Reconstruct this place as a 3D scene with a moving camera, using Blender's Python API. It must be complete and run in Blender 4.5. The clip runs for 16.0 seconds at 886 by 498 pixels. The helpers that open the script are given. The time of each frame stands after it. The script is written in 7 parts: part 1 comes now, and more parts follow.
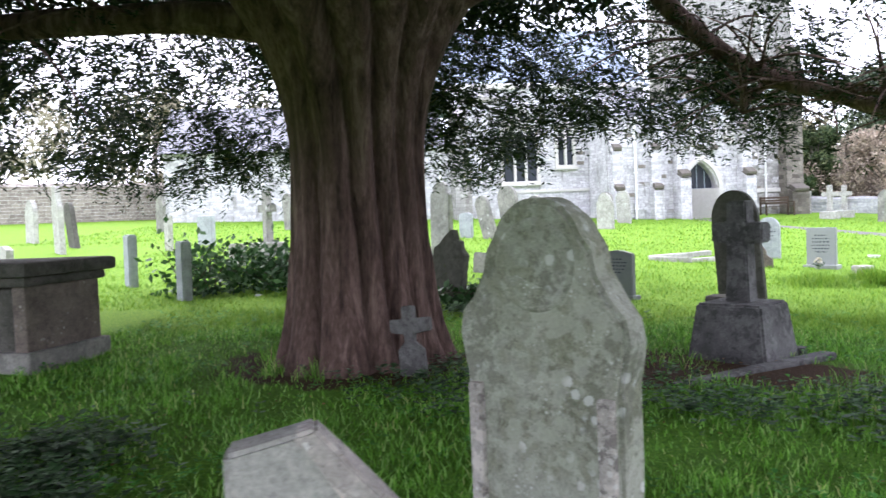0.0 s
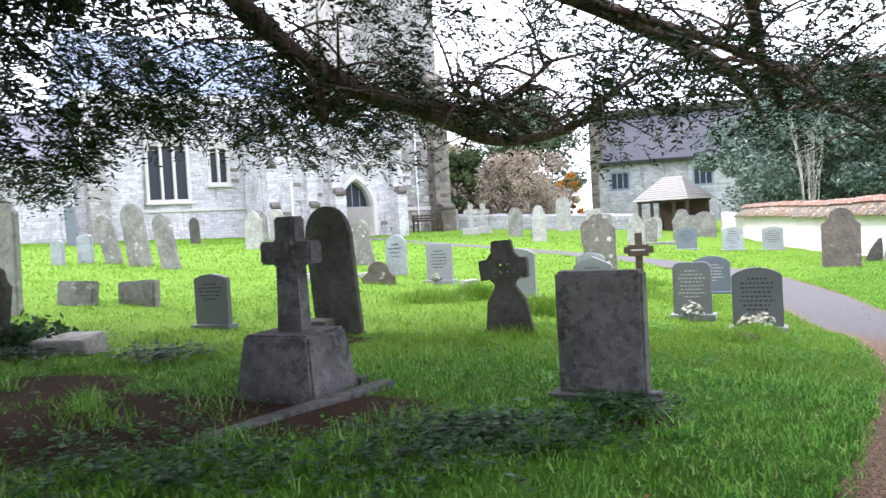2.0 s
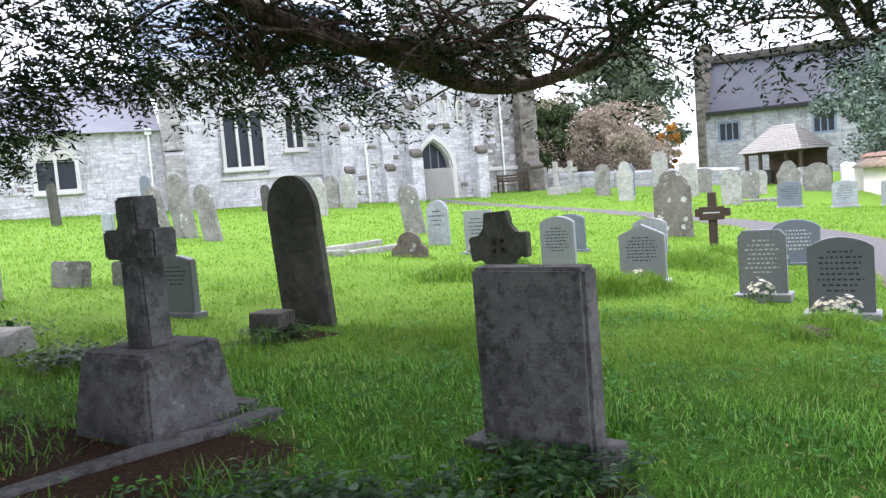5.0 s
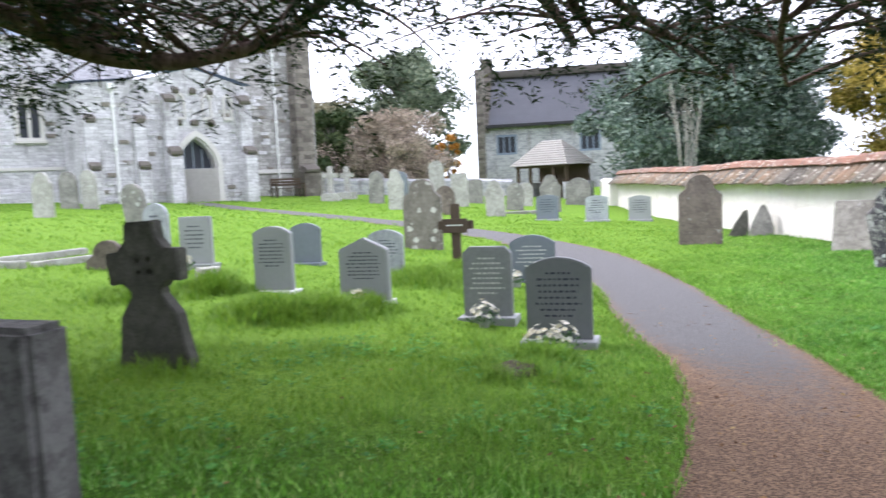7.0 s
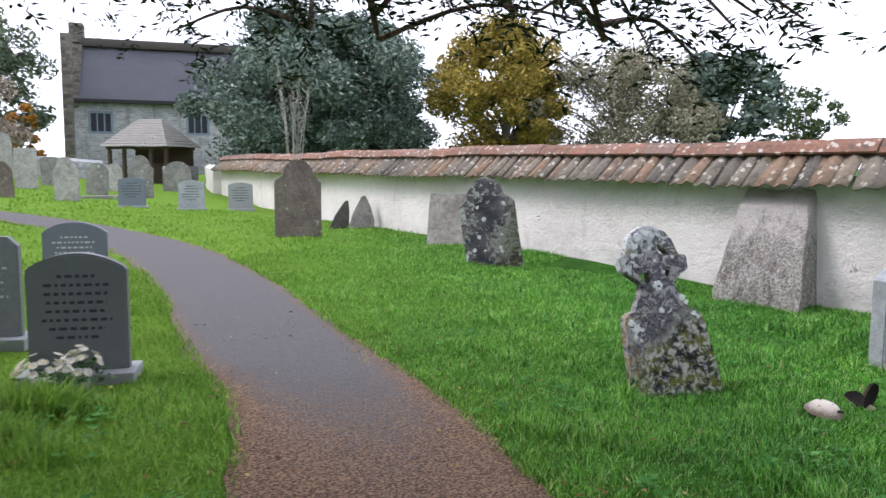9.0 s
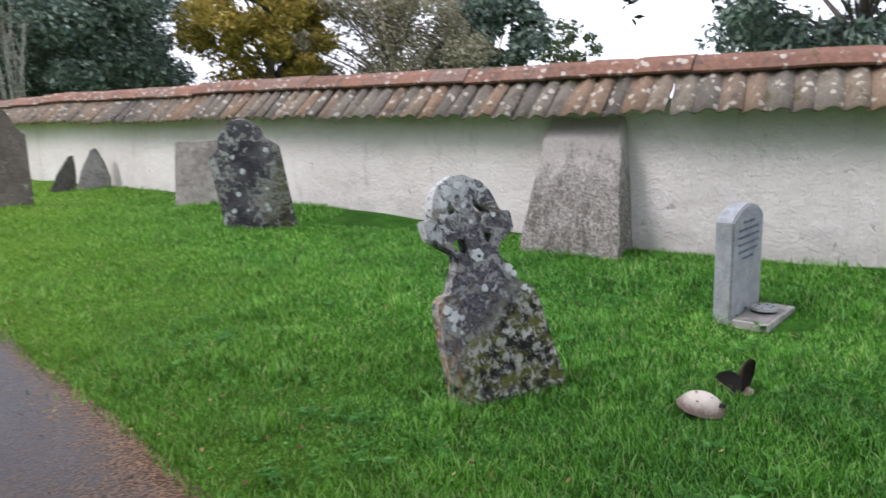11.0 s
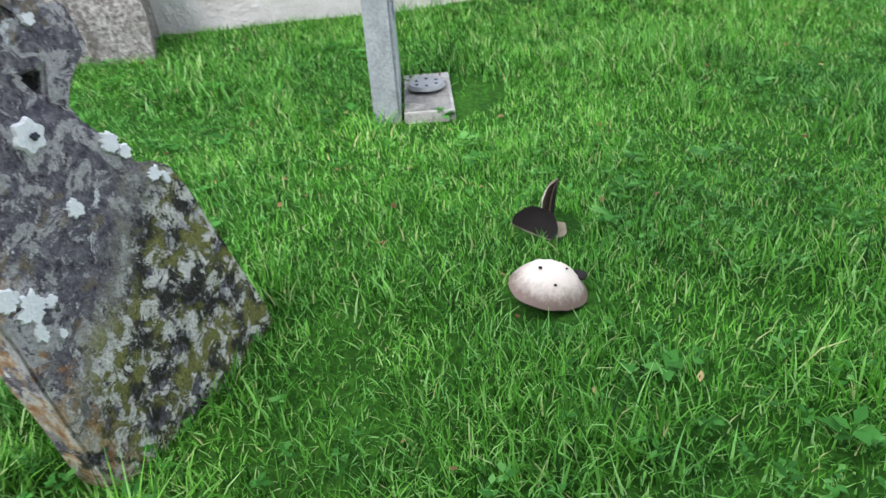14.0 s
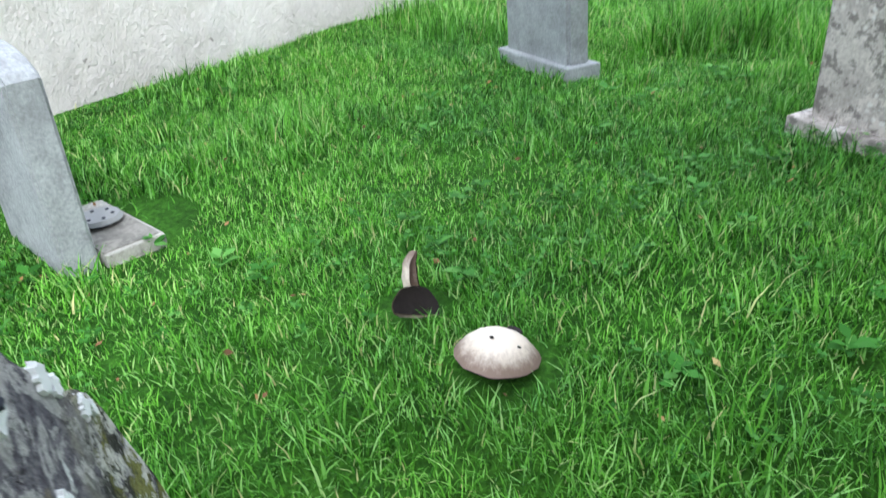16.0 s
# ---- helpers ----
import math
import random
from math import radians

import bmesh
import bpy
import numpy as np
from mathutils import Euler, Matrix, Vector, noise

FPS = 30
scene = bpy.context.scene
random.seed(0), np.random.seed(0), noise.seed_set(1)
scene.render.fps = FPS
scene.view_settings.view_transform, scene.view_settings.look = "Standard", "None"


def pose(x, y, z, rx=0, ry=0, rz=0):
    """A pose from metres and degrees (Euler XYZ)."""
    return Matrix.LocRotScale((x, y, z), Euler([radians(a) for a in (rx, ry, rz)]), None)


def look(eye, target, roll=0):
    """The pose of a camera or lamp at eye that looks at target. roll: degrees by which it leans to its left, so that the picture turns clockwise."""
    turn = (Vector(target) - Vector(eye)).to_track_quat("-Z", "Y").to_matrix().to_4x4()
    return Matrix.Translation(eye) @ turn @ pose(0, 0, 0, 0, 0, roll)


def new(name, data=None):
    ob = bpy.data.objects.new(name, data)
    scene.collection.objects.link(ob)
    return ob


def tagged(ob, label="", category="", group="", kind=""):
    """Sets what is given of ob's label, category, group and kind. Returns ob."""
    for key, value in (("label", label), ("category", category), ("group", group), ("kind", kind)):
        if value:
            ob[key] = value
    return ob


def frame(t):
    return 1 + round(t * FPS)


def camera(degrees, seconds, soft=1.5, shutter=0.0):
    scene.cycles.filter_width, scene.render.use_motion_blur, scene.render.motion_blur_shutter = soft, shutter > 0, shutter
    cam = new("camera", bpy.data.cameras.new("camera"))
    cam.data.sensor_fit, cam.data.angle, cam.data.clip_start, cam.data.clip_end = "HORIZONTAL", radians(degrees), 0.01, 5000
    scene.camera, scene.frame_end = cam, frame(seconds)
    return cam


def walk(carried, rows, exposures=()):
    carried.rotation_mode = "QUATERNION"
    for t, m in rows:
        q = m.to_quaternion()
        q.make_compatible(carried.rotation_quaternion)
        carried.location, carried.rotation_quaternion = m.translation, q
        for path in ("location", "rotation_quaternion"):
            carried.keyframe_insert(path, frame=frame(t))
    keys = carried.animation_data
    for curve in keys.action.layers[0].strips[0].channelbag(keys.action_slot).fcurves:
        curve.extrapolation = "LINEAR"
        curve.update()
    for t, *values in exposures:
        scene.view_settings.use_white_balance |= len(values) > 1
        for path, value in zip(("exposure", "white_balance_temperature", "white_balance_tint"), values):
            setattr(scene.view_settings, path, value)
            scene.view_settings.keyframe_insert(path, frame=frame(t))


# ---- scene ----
cam = camera(60.1, 16.0, 1.4, 0.25)
PATH = [
    (0, (0.169, 0.197, 1.508), (0.107, 2.194, 1.43), -2.4),
    (0.5, (0.52, 0.395, 1.462), (0.644, 2.39, 1.401), -2.7),
    (1, (0.823, 0.615, 1.424), (1.283, 2.56, 1.367), -2.9),
    (1.5, (1.106, 0.883, 1.454), (1.791, 2.76, 1.379), -3.1),
    (2, (1.445, 1.018, 1.447), (2.182, 2.876, 1.379), -3.2),
    (2.5, (1.785, 1.186, 1.444), (2.68, 2.973, 1.361), -2.9),
    (3, (2.104, 1.376, 1.475), (3.091, 3.113, 1.373), -2.8),
    (3.5, (2.344, 1.459, 1.486), (3.056, 3.326, 1.391), -4.3),
    (6, (3.898, 2.593, 1.418), (4.334, 4.538, 1.252), -4.7),
    (6.5, (4.27, 2.758, 1.403), (4.869, 4.66, 1.242), -3.9),
    (7, (4.604, 3.038, 1.389), (5.55, 4.792, 1.215), -2.7),
    (7.5, (5.0, 3.322, 1.356), (6.245, 4.876, 1.161), -1.8),
    (8, (5.467, 3.535, 1.359), (6.761, 5.046, 1.153), -2.5),
    (8.5, (5.788, 3.832, 1.256), (7.31, 5.112, 1.043), -0.6),
    (11, (7.694, 4.816, 1.17), (9.573, 5.392, 0.796), -1.7),
    (11.5, (8.071, 5.065, 1.102), (9.987, 5.304, 0.579), -2.4),
    (12, (8.467, 5.24, 1.015), (10.358, 5.372, 0.378), -3.3),
    (12.5, (8.845, 5.36, 1.025), (10.72, 5.315, 0.332), -4.1),
    (13, (9.195, 5.511, 1.011), (11.021, 5.16, 0.276), -3.0),
    (13.5, (9.538, 5.61, 0.941), (11.292, 5.07, 0.146), -5.6),
    (14, (9.878, 5.694, 0.893), (11.453, 4.976, -0.107), -4.5),
    (14.5, (10.168, 5.862, 0.827), (11.517, 4.82, -0.22), -2.6),
    (15, (10.445, 5.945, 0.753), (11.544, 4.651, -0.304), -1.4),
    (15.5, (10.689, 6.008, 0.761), (11.554, 4.556, -0.308), -7.4),
    (16, (10.887, 6.251, 0.834), (11.582, 4.6, -0.056), -5.2),
]
EXPOSURES = [(0, 1.3, 6050, 22), (1.5, 1.18, 6050, 21), (3, 1.06, 6050, 20), (3.5, 0.97, 6050, 19), (6, 0.93, 6050, 22), (7, 0.77, 6050, 20), (8.5, 0.23, 6050, 20), (11, -0.05, 6150, 20), (12.5, 0.16, 6000, 19), (13.5, 0.22, 5950, 17), (14.5, 0.75, 5950, 10), (15, 0.8, 5950, 8), (15.5, 0.6, 5950, 8), (16, 0.54, 5950, 10)]
walk(cam, [(t, look(eye, target, roll)) for t, eye, target, roll in PATH], EXPOSURES)

# ---- sky and sun: bright overcast ----
SUN_EL, SUN_AZ = 42.0, 328.0
world = bpy.data.worlds.new("overcast_sky")
scene.world = world
world.use_nodes = True
wn, wl = world.node_tree.nodes, world.node_tree.links
wn.clear()
w_out = wn.new("ShaderNodeOutputWorld")
w_bg = wn.new("ShaderNodeBackground")
w_sky = wn.new("ShaderNodeTexSky")
w_sky.sky_type = "NISHITA"
w_sky.sun_disc = False
w_sky.sun_elevation = radians(SUN_EL)
w_sky.sun_rotation = radians(SUN_AZ)
w_sky.air_density, w_sky.dust_density, w_sky.ozone_density = 1.0, 4.0, 1.0
w_co = wn.new("ShaderNodeTexCoord")
w_noise = wn.new("ShaderNodeTexNoise")
w_noise.inputs["Scale"].default_value = 3.0
w_noise.inputs["Detail"].default_value = 5.0
w_ramp = wn.new("ShaderNodeValToRGB")
w_ramp.color_ramp.elements[0].color = (10.0, 10.6, 11.6, 1)
w_ramp.color_ramp.elements[1].color = (13.5, 13.8, 14.2, 1)
w_mix = wn.new("ShaderNodeMixRGB")
w_mix.inputs[0].default_value = 0.85
w_bg.inputs["Strength"].default_value = 0.15
wl.new(w_co.outputs["Generated"], w_noise.inputs["Vector"])
wl.new(w_noise.outputs["Fac"], w_ramp.inputs["Fac"])
wl.new(w_sky.outputs["Color"], w_mix.inputs[1])
wl.new(w_ramp.outputs["Color"], w_mix.inputs[2])
wl.new(w_mix.outputs["Color"], w_bg.inputs["Color"])
wl.new(w_bg.outputs["Background"], w_out.inputs["Surface"])
sun = new("sun", bpy.data.lights.new("sun", "SUN"))
sun.data.energy, sun.data.angle, sun.data.color = 1.9, radians(20), (1.0, 0.95, 0.88)
az, el = radians(SUN_AZ), radians(SUN_EL)
sun_way = Vector((math.sin(az) * math.cos(el), math.cos(az) * math.cos(el), math.sin(el)))
sun.matrix_world = look(sun_way * 60, (0, 0, 0))


# ---- materials ----
class Nodes:
    """Short hand for building one node material."""

    def __init__(self, name, rough=0.85, metal=0.0):
        self.mat = bpy.data.materials.new(name)
        self.mat.use_nodes = True
        self.t = self.mat.node_tree
        self.bsdf = self.t.nodes["Principled BSDF"]
        self.bsdf.inputs["Roughness"].default_value = rough
        self.bsdf.inputs["Metallic"].default_value = metal
        self.bsdf.inputs["Specular IOR Level"].default_value = 0.3
        self.coord = self.t.nodes.new("ShaderNodeTexCoord").outputs["Object"]

    def link(self, a, b):
        self.t.links.new(a, b)

    def world_coord(self):
        self.coord = self.t.nodes.new("ShaderNodeNewGeometry").outputs["Position"]
        return self

    def scaled(self, s):
        n = self.t.nodes.new("ShaderNodeMapping")
        n.inputs["Scale"].default_value = s
        self.link(self.coord, n.inputs["Vector"])
        return n.outputs["Vector"]

    def shifted(self):
        """Moves the pattern by the object's own random number."""
        info = self.t.nodes.new("ShaderNodeObjectInfo")
        mul = self.t.nodes.new("ShaderNodeMath")
        mul.operation = "MULTIPLY"
        mul.inputs[1].default_value = 37.0
        self.link(info.outputs["Random"], mul.inputs[0])
        add = self.t.nodes.new("ShaderNodeVectorMath")
        add.operation = "ADD"
        self.link(self.coord, add.inputs[0])
        self.link(mul.outputs[0], add.inputs[1])
        self.coord = add.outputs[0]
        return self

    def noise(self, scale, detail=4.0, rough=0.55, stretch=None, distort=0.0):
        n = self.t.nodes.new("ShaderNodeTexNoise")
        n.inputs["Scale"].default_value = scale
        n.inputs["Detail"].default_value = detail
        n.inputs["Roughness"].default_value = rough
        n.inputs["Distortion"].default_value = distort
        self.link(self.scaled(stretch) if stretch else self.coord, n.inputs["Vector"])
        return n.outputs["Fac"]

    def cells(self, scale, feature="F1", stretch=None, out="Distance"):
        n = self.t.nodes.new("ShaderNodeTexVoronoi")
        n.feature = feature
        n.inputs["Scale"].default_value = scale
        self.link(self.scaled(stretch) if stretch else self.coord, n.inputs["Vector"])
        return n.outputs[out]

    def step(self, value, lo, hi):
        n = self.t.nodes.new("ShaderNodeMapRange")
        n.interpolation_type = "SMOOTHSTEP"
        n.inputs["From Min"].default_value = lo
        n.inputs["From Max"].default_value = hi
        self.link(value, n.inputs["Value"])
        return n.outputs["Result"]

    def math(self, op, a, b):
        n = self.t.nodes.new("ShaderNodeMath")
        n.operation = op
        for i, v in enumerate((a, b)):
            if isinstance(v, (int, float)):
                n.inputs[i].default_value = v
            else:
                self.link(v, n.inputs[i])
        return n.outputs[0]

    def axis(self, k, source=None):
        n = self.t.nodes.new("ShaderNodeSeparateXYZ")
        self.link(source or self.coord, n.inputs[0])
        return n.outputs[k]

    def rnd(self, island=False):
        if island:
            return self.t.nodes.new("ShaderNodeNewGeometry").outputs["Random Per Island"]
        return self.t.nodes.new("ShaderNodeObjectInfo").outputs["Random"]

    def ramp(self, value, stops):
        n = self.t.nodes.new("ShaderNodeValToRGB")
        e = n.color_ramp.elements
        while len(e) < len(stops):
            e.new(0.5)
        for k, (p, c) in zip(e, stops):
            k.position, k.color = p, (*c, 1)
        self.link(value, n.inputs["Fac"])
        return n.outputs["Color"]

    def mix(self, fac, a, b, mode="MIX"):
        n = self.t.nodes.new("ShaderNodeMixRGB")
        n.blend_type = mode
        for i, v in enumerate((fac, a, b)):
            if isinstance(v, (int, float)):
                n.inputs[i].default_value = v
            elif isinstance(v, tuple):
                n.inputs[i].default_value = (*v, 1)
            else:
                self.link(v, n.inputs[i])
        return n.outputs["Color"]

    def color(self, c):
        if isinstance(c, tuple):
            self.bsdf.inputs["Base Color"].default_value = (*c, 1)
        else:
            self.link(c, self.bsdf.inputs["Base Color"])
        return self

    def bump(self, height, strength=0.4, distance=0.01):
        n = self.t.nodes.new("ShaderNodeBump")
        n.inputs["Strength"].default_value = strength
        n.inputs["Distance"].default_value = distance
        self.link(height, n.inputs["Height"])
        self.link(n.outputs["Normal"], self.bsdf.inputs["Normal"])
        return self

    def rough(self, v):
        self.link(v, self.bsdf.inputs["Roughness"])
        return self


def old_stone(name, light, dark, lichen=0.5, moss=0.0, spot=6.0, white=(0.62, 0.63, 0.6), ochre=0.0, crust=0.25):
    """Weathered stone with grain, dark crust, pale lichen rosettes and moss."""
    m = Nodes(name, 0.92).shifted()
    big = m.noise(2.6, 5, 0.6)
    mid = m.noise(11, 6, 0.65)
    fine = m.noise(70, 4, 0.7)
    c = m.ramp(m.math("ADD", m.math("MULTIPLY", big, 0.55), m.math("MULTIPLY", mid, 0.45)), [(0.36, dark), (0.62, light)])
    c = m.mix(0.35, c, m.ramp(fine, [(0.3, (0.15, 0.15, 0.15)), (0.7, (0.85, 0.85, 0.85))]), "OVERLAY")
    blot = m.step(m.math("ADD", m.noise(16, 6, 0.72), m.math("MULTIPLY", m.math("SUBTRACT", m.noise(3.1, 3), 0.5), 0.5)), 0.52, 0.58)
    c = m.mix(m.math("MULTIPLY", blot, crust), c, tuple(v * 0.35 for v in dark))
    ash = m.step(m.math("ADD", m.noise(13, 6, 0.7), m.math("MULTIPLY", m.math("SUBTRACT", m.noise(2.3, 3), 0.5), 0.6)), 0.53, 0.6)
    c = m.mix(m.math("MULTIPLY", ash, crust), c, tuple(v * 1.35 for v in light))
    if ochre:
        c = m.mix(m.math("MULTIPLY", m.step(m.noise(5, 5, 0.7), 0.62, 0.72), ochre), c, (0.36, 0.2, 0.06))
    if lichen:
        edge = m.math("ADD", m.cells(spot), m.math("MULTIPLY", m.noise(30, 3), 0.35))
        patch = m.math("MULTIPLY", m.step(edge, 0.5, 0.4), m.step(m.noise(3.3, 3), 0.62 - 0.2 * lichen, 0.72 - 0.2 * lichen))
        c = m.mix(m.math("MULTIPLY", patch, 0.8), c, m.mix(m.noise(45, 4, 0.7), tuple(v * 0.72 for v in white), white))
        edge2 = m.math("ADD", m.cells(spot * 3.5), m.math("MULTIPLY", m.noise(60, 3), 0.4))
        patch2 = m.math("MULTIPLY", m.step(edge2, 0.48, 0.36), m.step(m.noise(4.7, 3), 0.55, 0.68))
        c = m.mix(m.math("MULTIPLY", patch2, 0.7 * min(1, lichen + 0.3)), c, white)
    if moss:
        c = m.mix(m.math("MULTIPLY", m.step(m.noise(7, 5, 0.7), 0.66 - 0.2 * moss, 0.74 - 0.2 * moss), 0.85), c, (0.07, 0.085, 0.02))
    m.color(c)
    m.bump(m.math("ADD", m.math("MULTIPLY", mid, 0.6), m.math("MULTIPLY", fine, 0.4)), 0.6, 0.012)
    return m.mat


def plain(name, c1, c2, scale=20, rough=0.8, metal=0.0, bump=0.2, dist=0.004, stretch=None):
    m = Nodes(name, rough, metal).shifted()
    n = m.noise(scale, 5, 0.6, stretch)
    k = m.noise(scale / 7, 3, 0.5, stretch)
    m.color(m.mix(m.math("ADD", m.math("MULTIPLY", n, 0.6), m.math("MULTIPLY", k, 0.4)), c1, c2))
    m.bump(n, bump, dist)
    return m.mat


def leaf_mat(name, stops, rough=0.55, trans=0.0):
    m = Nodes(name, rough)
    m.bsdf.inputs["Specular IOR Level"].default_value = 0.15
    c = m.ramp(m.rnd(True), stops)
    m.world_coord()
    c = m.mix(0.5, c, m.ramp(m.noise(0.8, 3), [(0.3, (0.3, 0.3, 0.3)), (0.7, (0.72, 0.72, 0.72))]), "OVERLAY")
    m.color(c)
    if trans:
        add = m.t.nodes.new("ShaderNodeMixShader")
        add.inputs[0].default_value = trans
        tr = m.t.nodes.new("ShaderNodeBsdfTranslucent")
        m.link(c, tr.inputs["Color"])
        m.link(m.bsdf.outputs[0], add.inputs[1])
        m.link(tr.outputs[0], add.inputs[2])
        m.link(add.outputs[0], m.t.nodes["Material Output"].inputs["Surface"])
    return m.mat


GREY_STONE = old_stone("weathered_grey_limestone", (0.3, 0.29, 0.26), (0.14, 0.135, 0.125), 0.35)
PALE_STONE = old_stone("pale_weathered_limestone", (0.46, 0.45, 0.41), (0.26, 0.25, 0.23), 0.4)
GREEN_STONE = old_stone("algae_grey_stone_with_white_lichen", (0.38, 0.385, 0.33), (0.21, 0.22, 0.15), 0.55, 0.0, 12.0, (0.72, 0.73, 0.7), crust=0.4)
DARK_STONE = old_stone("dark_crusted_stone", (0.115, 0.11, 0.095), (0.05, 0.048, 0.04), 0.0, 0.1)
SPOT_STONE = old_stone("brown_stone_with_white_lichen_spots", (0.24, 0.22, 0.19), (0.13, 0.115, 0.1), 0.9, 0.0, 5.0, (0.75, 0.74, 0.68))


def lichen_mat():
    """Charcoal-purple stone under crisp ash-grey crusts, white rosettes, moss spots and rusty edges."""
    m = Nodes("charcoal_stone_with_ash_lichen_and_moss", 0.95).shifted()
    fine = m.noise(75, 4, 0.7)
    c = m.ramp(m.noise(4, 5, 0.6), [(0.35, (0.05, 0.047, 0.056)), (0.65, (0.15, 0.14, 0.15))])
    grey = m.step(m.math("ADD", m.noise(15, 7, 0.72, None, 0.4), m.math("MULTIPLY", m.math("SUBTRACT", m.noise(2.6, 3), 0.5), 0.7)), 0.515, 0.545)
    c = m.mix(m.math("MULTIPLY", grey, 0.9), c, m.mix(m.noise(9, 5), (0.24, 0.235, 0.21), (0.4, 0.4, 0.36)))
    pale = m.step(m.math("ADD", m.noise(9, 7, 0.75, None, 0.6), m.math("MULTIPLY", m.math("SUBTRACT", m.noise(1.9, 3), 0.5), 0.8)), 0.575, 0.6)
    c = m.mix(m.math("MULTIPLY", pale, 0.85), c, (0.5, 0.5, 0.46))
    c = m.mix(m.math("MULTIPLY", m.step(m.noise(3.6, 5, 0.7), 0.6, 0.68), 0.75), c, (0.27, 0.16, 0.075))
    wob = m.math("MULTIPLY", m.noise(22, 4, 0.7), 0.35)
    ros = m.math("MULTIPLY", m.step(m.math("ADD", m.cells(7.5), wob), 0.41, 0.37), m.step(m.noise(3.1, 2), 0.47, 0.5))
    c = m.mix(m.math("MULTIPLY", ros, 0.92), c, m.mix(fine, (0.6, 0.63, 0.62), (0.85, 0.86, 0.85)))
    black = m.step(m.noise(34, 6, 0.75), 0.585, 0.615)
    c = m.mix(m.math("MULTIPLY", m.math("MULTIPLY", black, m.step(m.noise(2.2, 3), 0.42, 0.52)), 0.9), c, (0.02, 0.02, 0.018))
    raw = m.t.nodes["Texture Coordinate"].outputs["Object"]
    low = m.step(m.math("SUBTRACT", m.axis("X", raw), m.math("MULTIPLY", m.axis("Z", raw), 0.45)), -0.08, 0.1)
    moss = m.math("MULTIPLY", m.step(m.noise(26, 6, 0.75), 0.5, 0.56), low)
    c = m.mix(m.math("MULTIPLY", moss, 0.9), c, m.mix(fine, (0.05, 0.06, 0.012), (0.2, 0.2, 0.04)))
    c = m.mix(0.3, c, m.ramp(fine, [(0.3, (0.15, 0.15, 0.15)), (0.7, (0.85, 0.85, 0.85))]), "OVERLAY")
    m.color(c)
    m.bump(m.math("ADD", m.math("ADD", fine, m.math("MULTIPLY", m.noise(14, 6, 0.7), 1.2)), m.math("ADD", m.math("MULTIPLY", moss, 1.3), m.math("MULTIPLY", ros, 0.5))), 0.9, 0.012)
    return m.mat


LICHEN_STONE = lichen_mat()


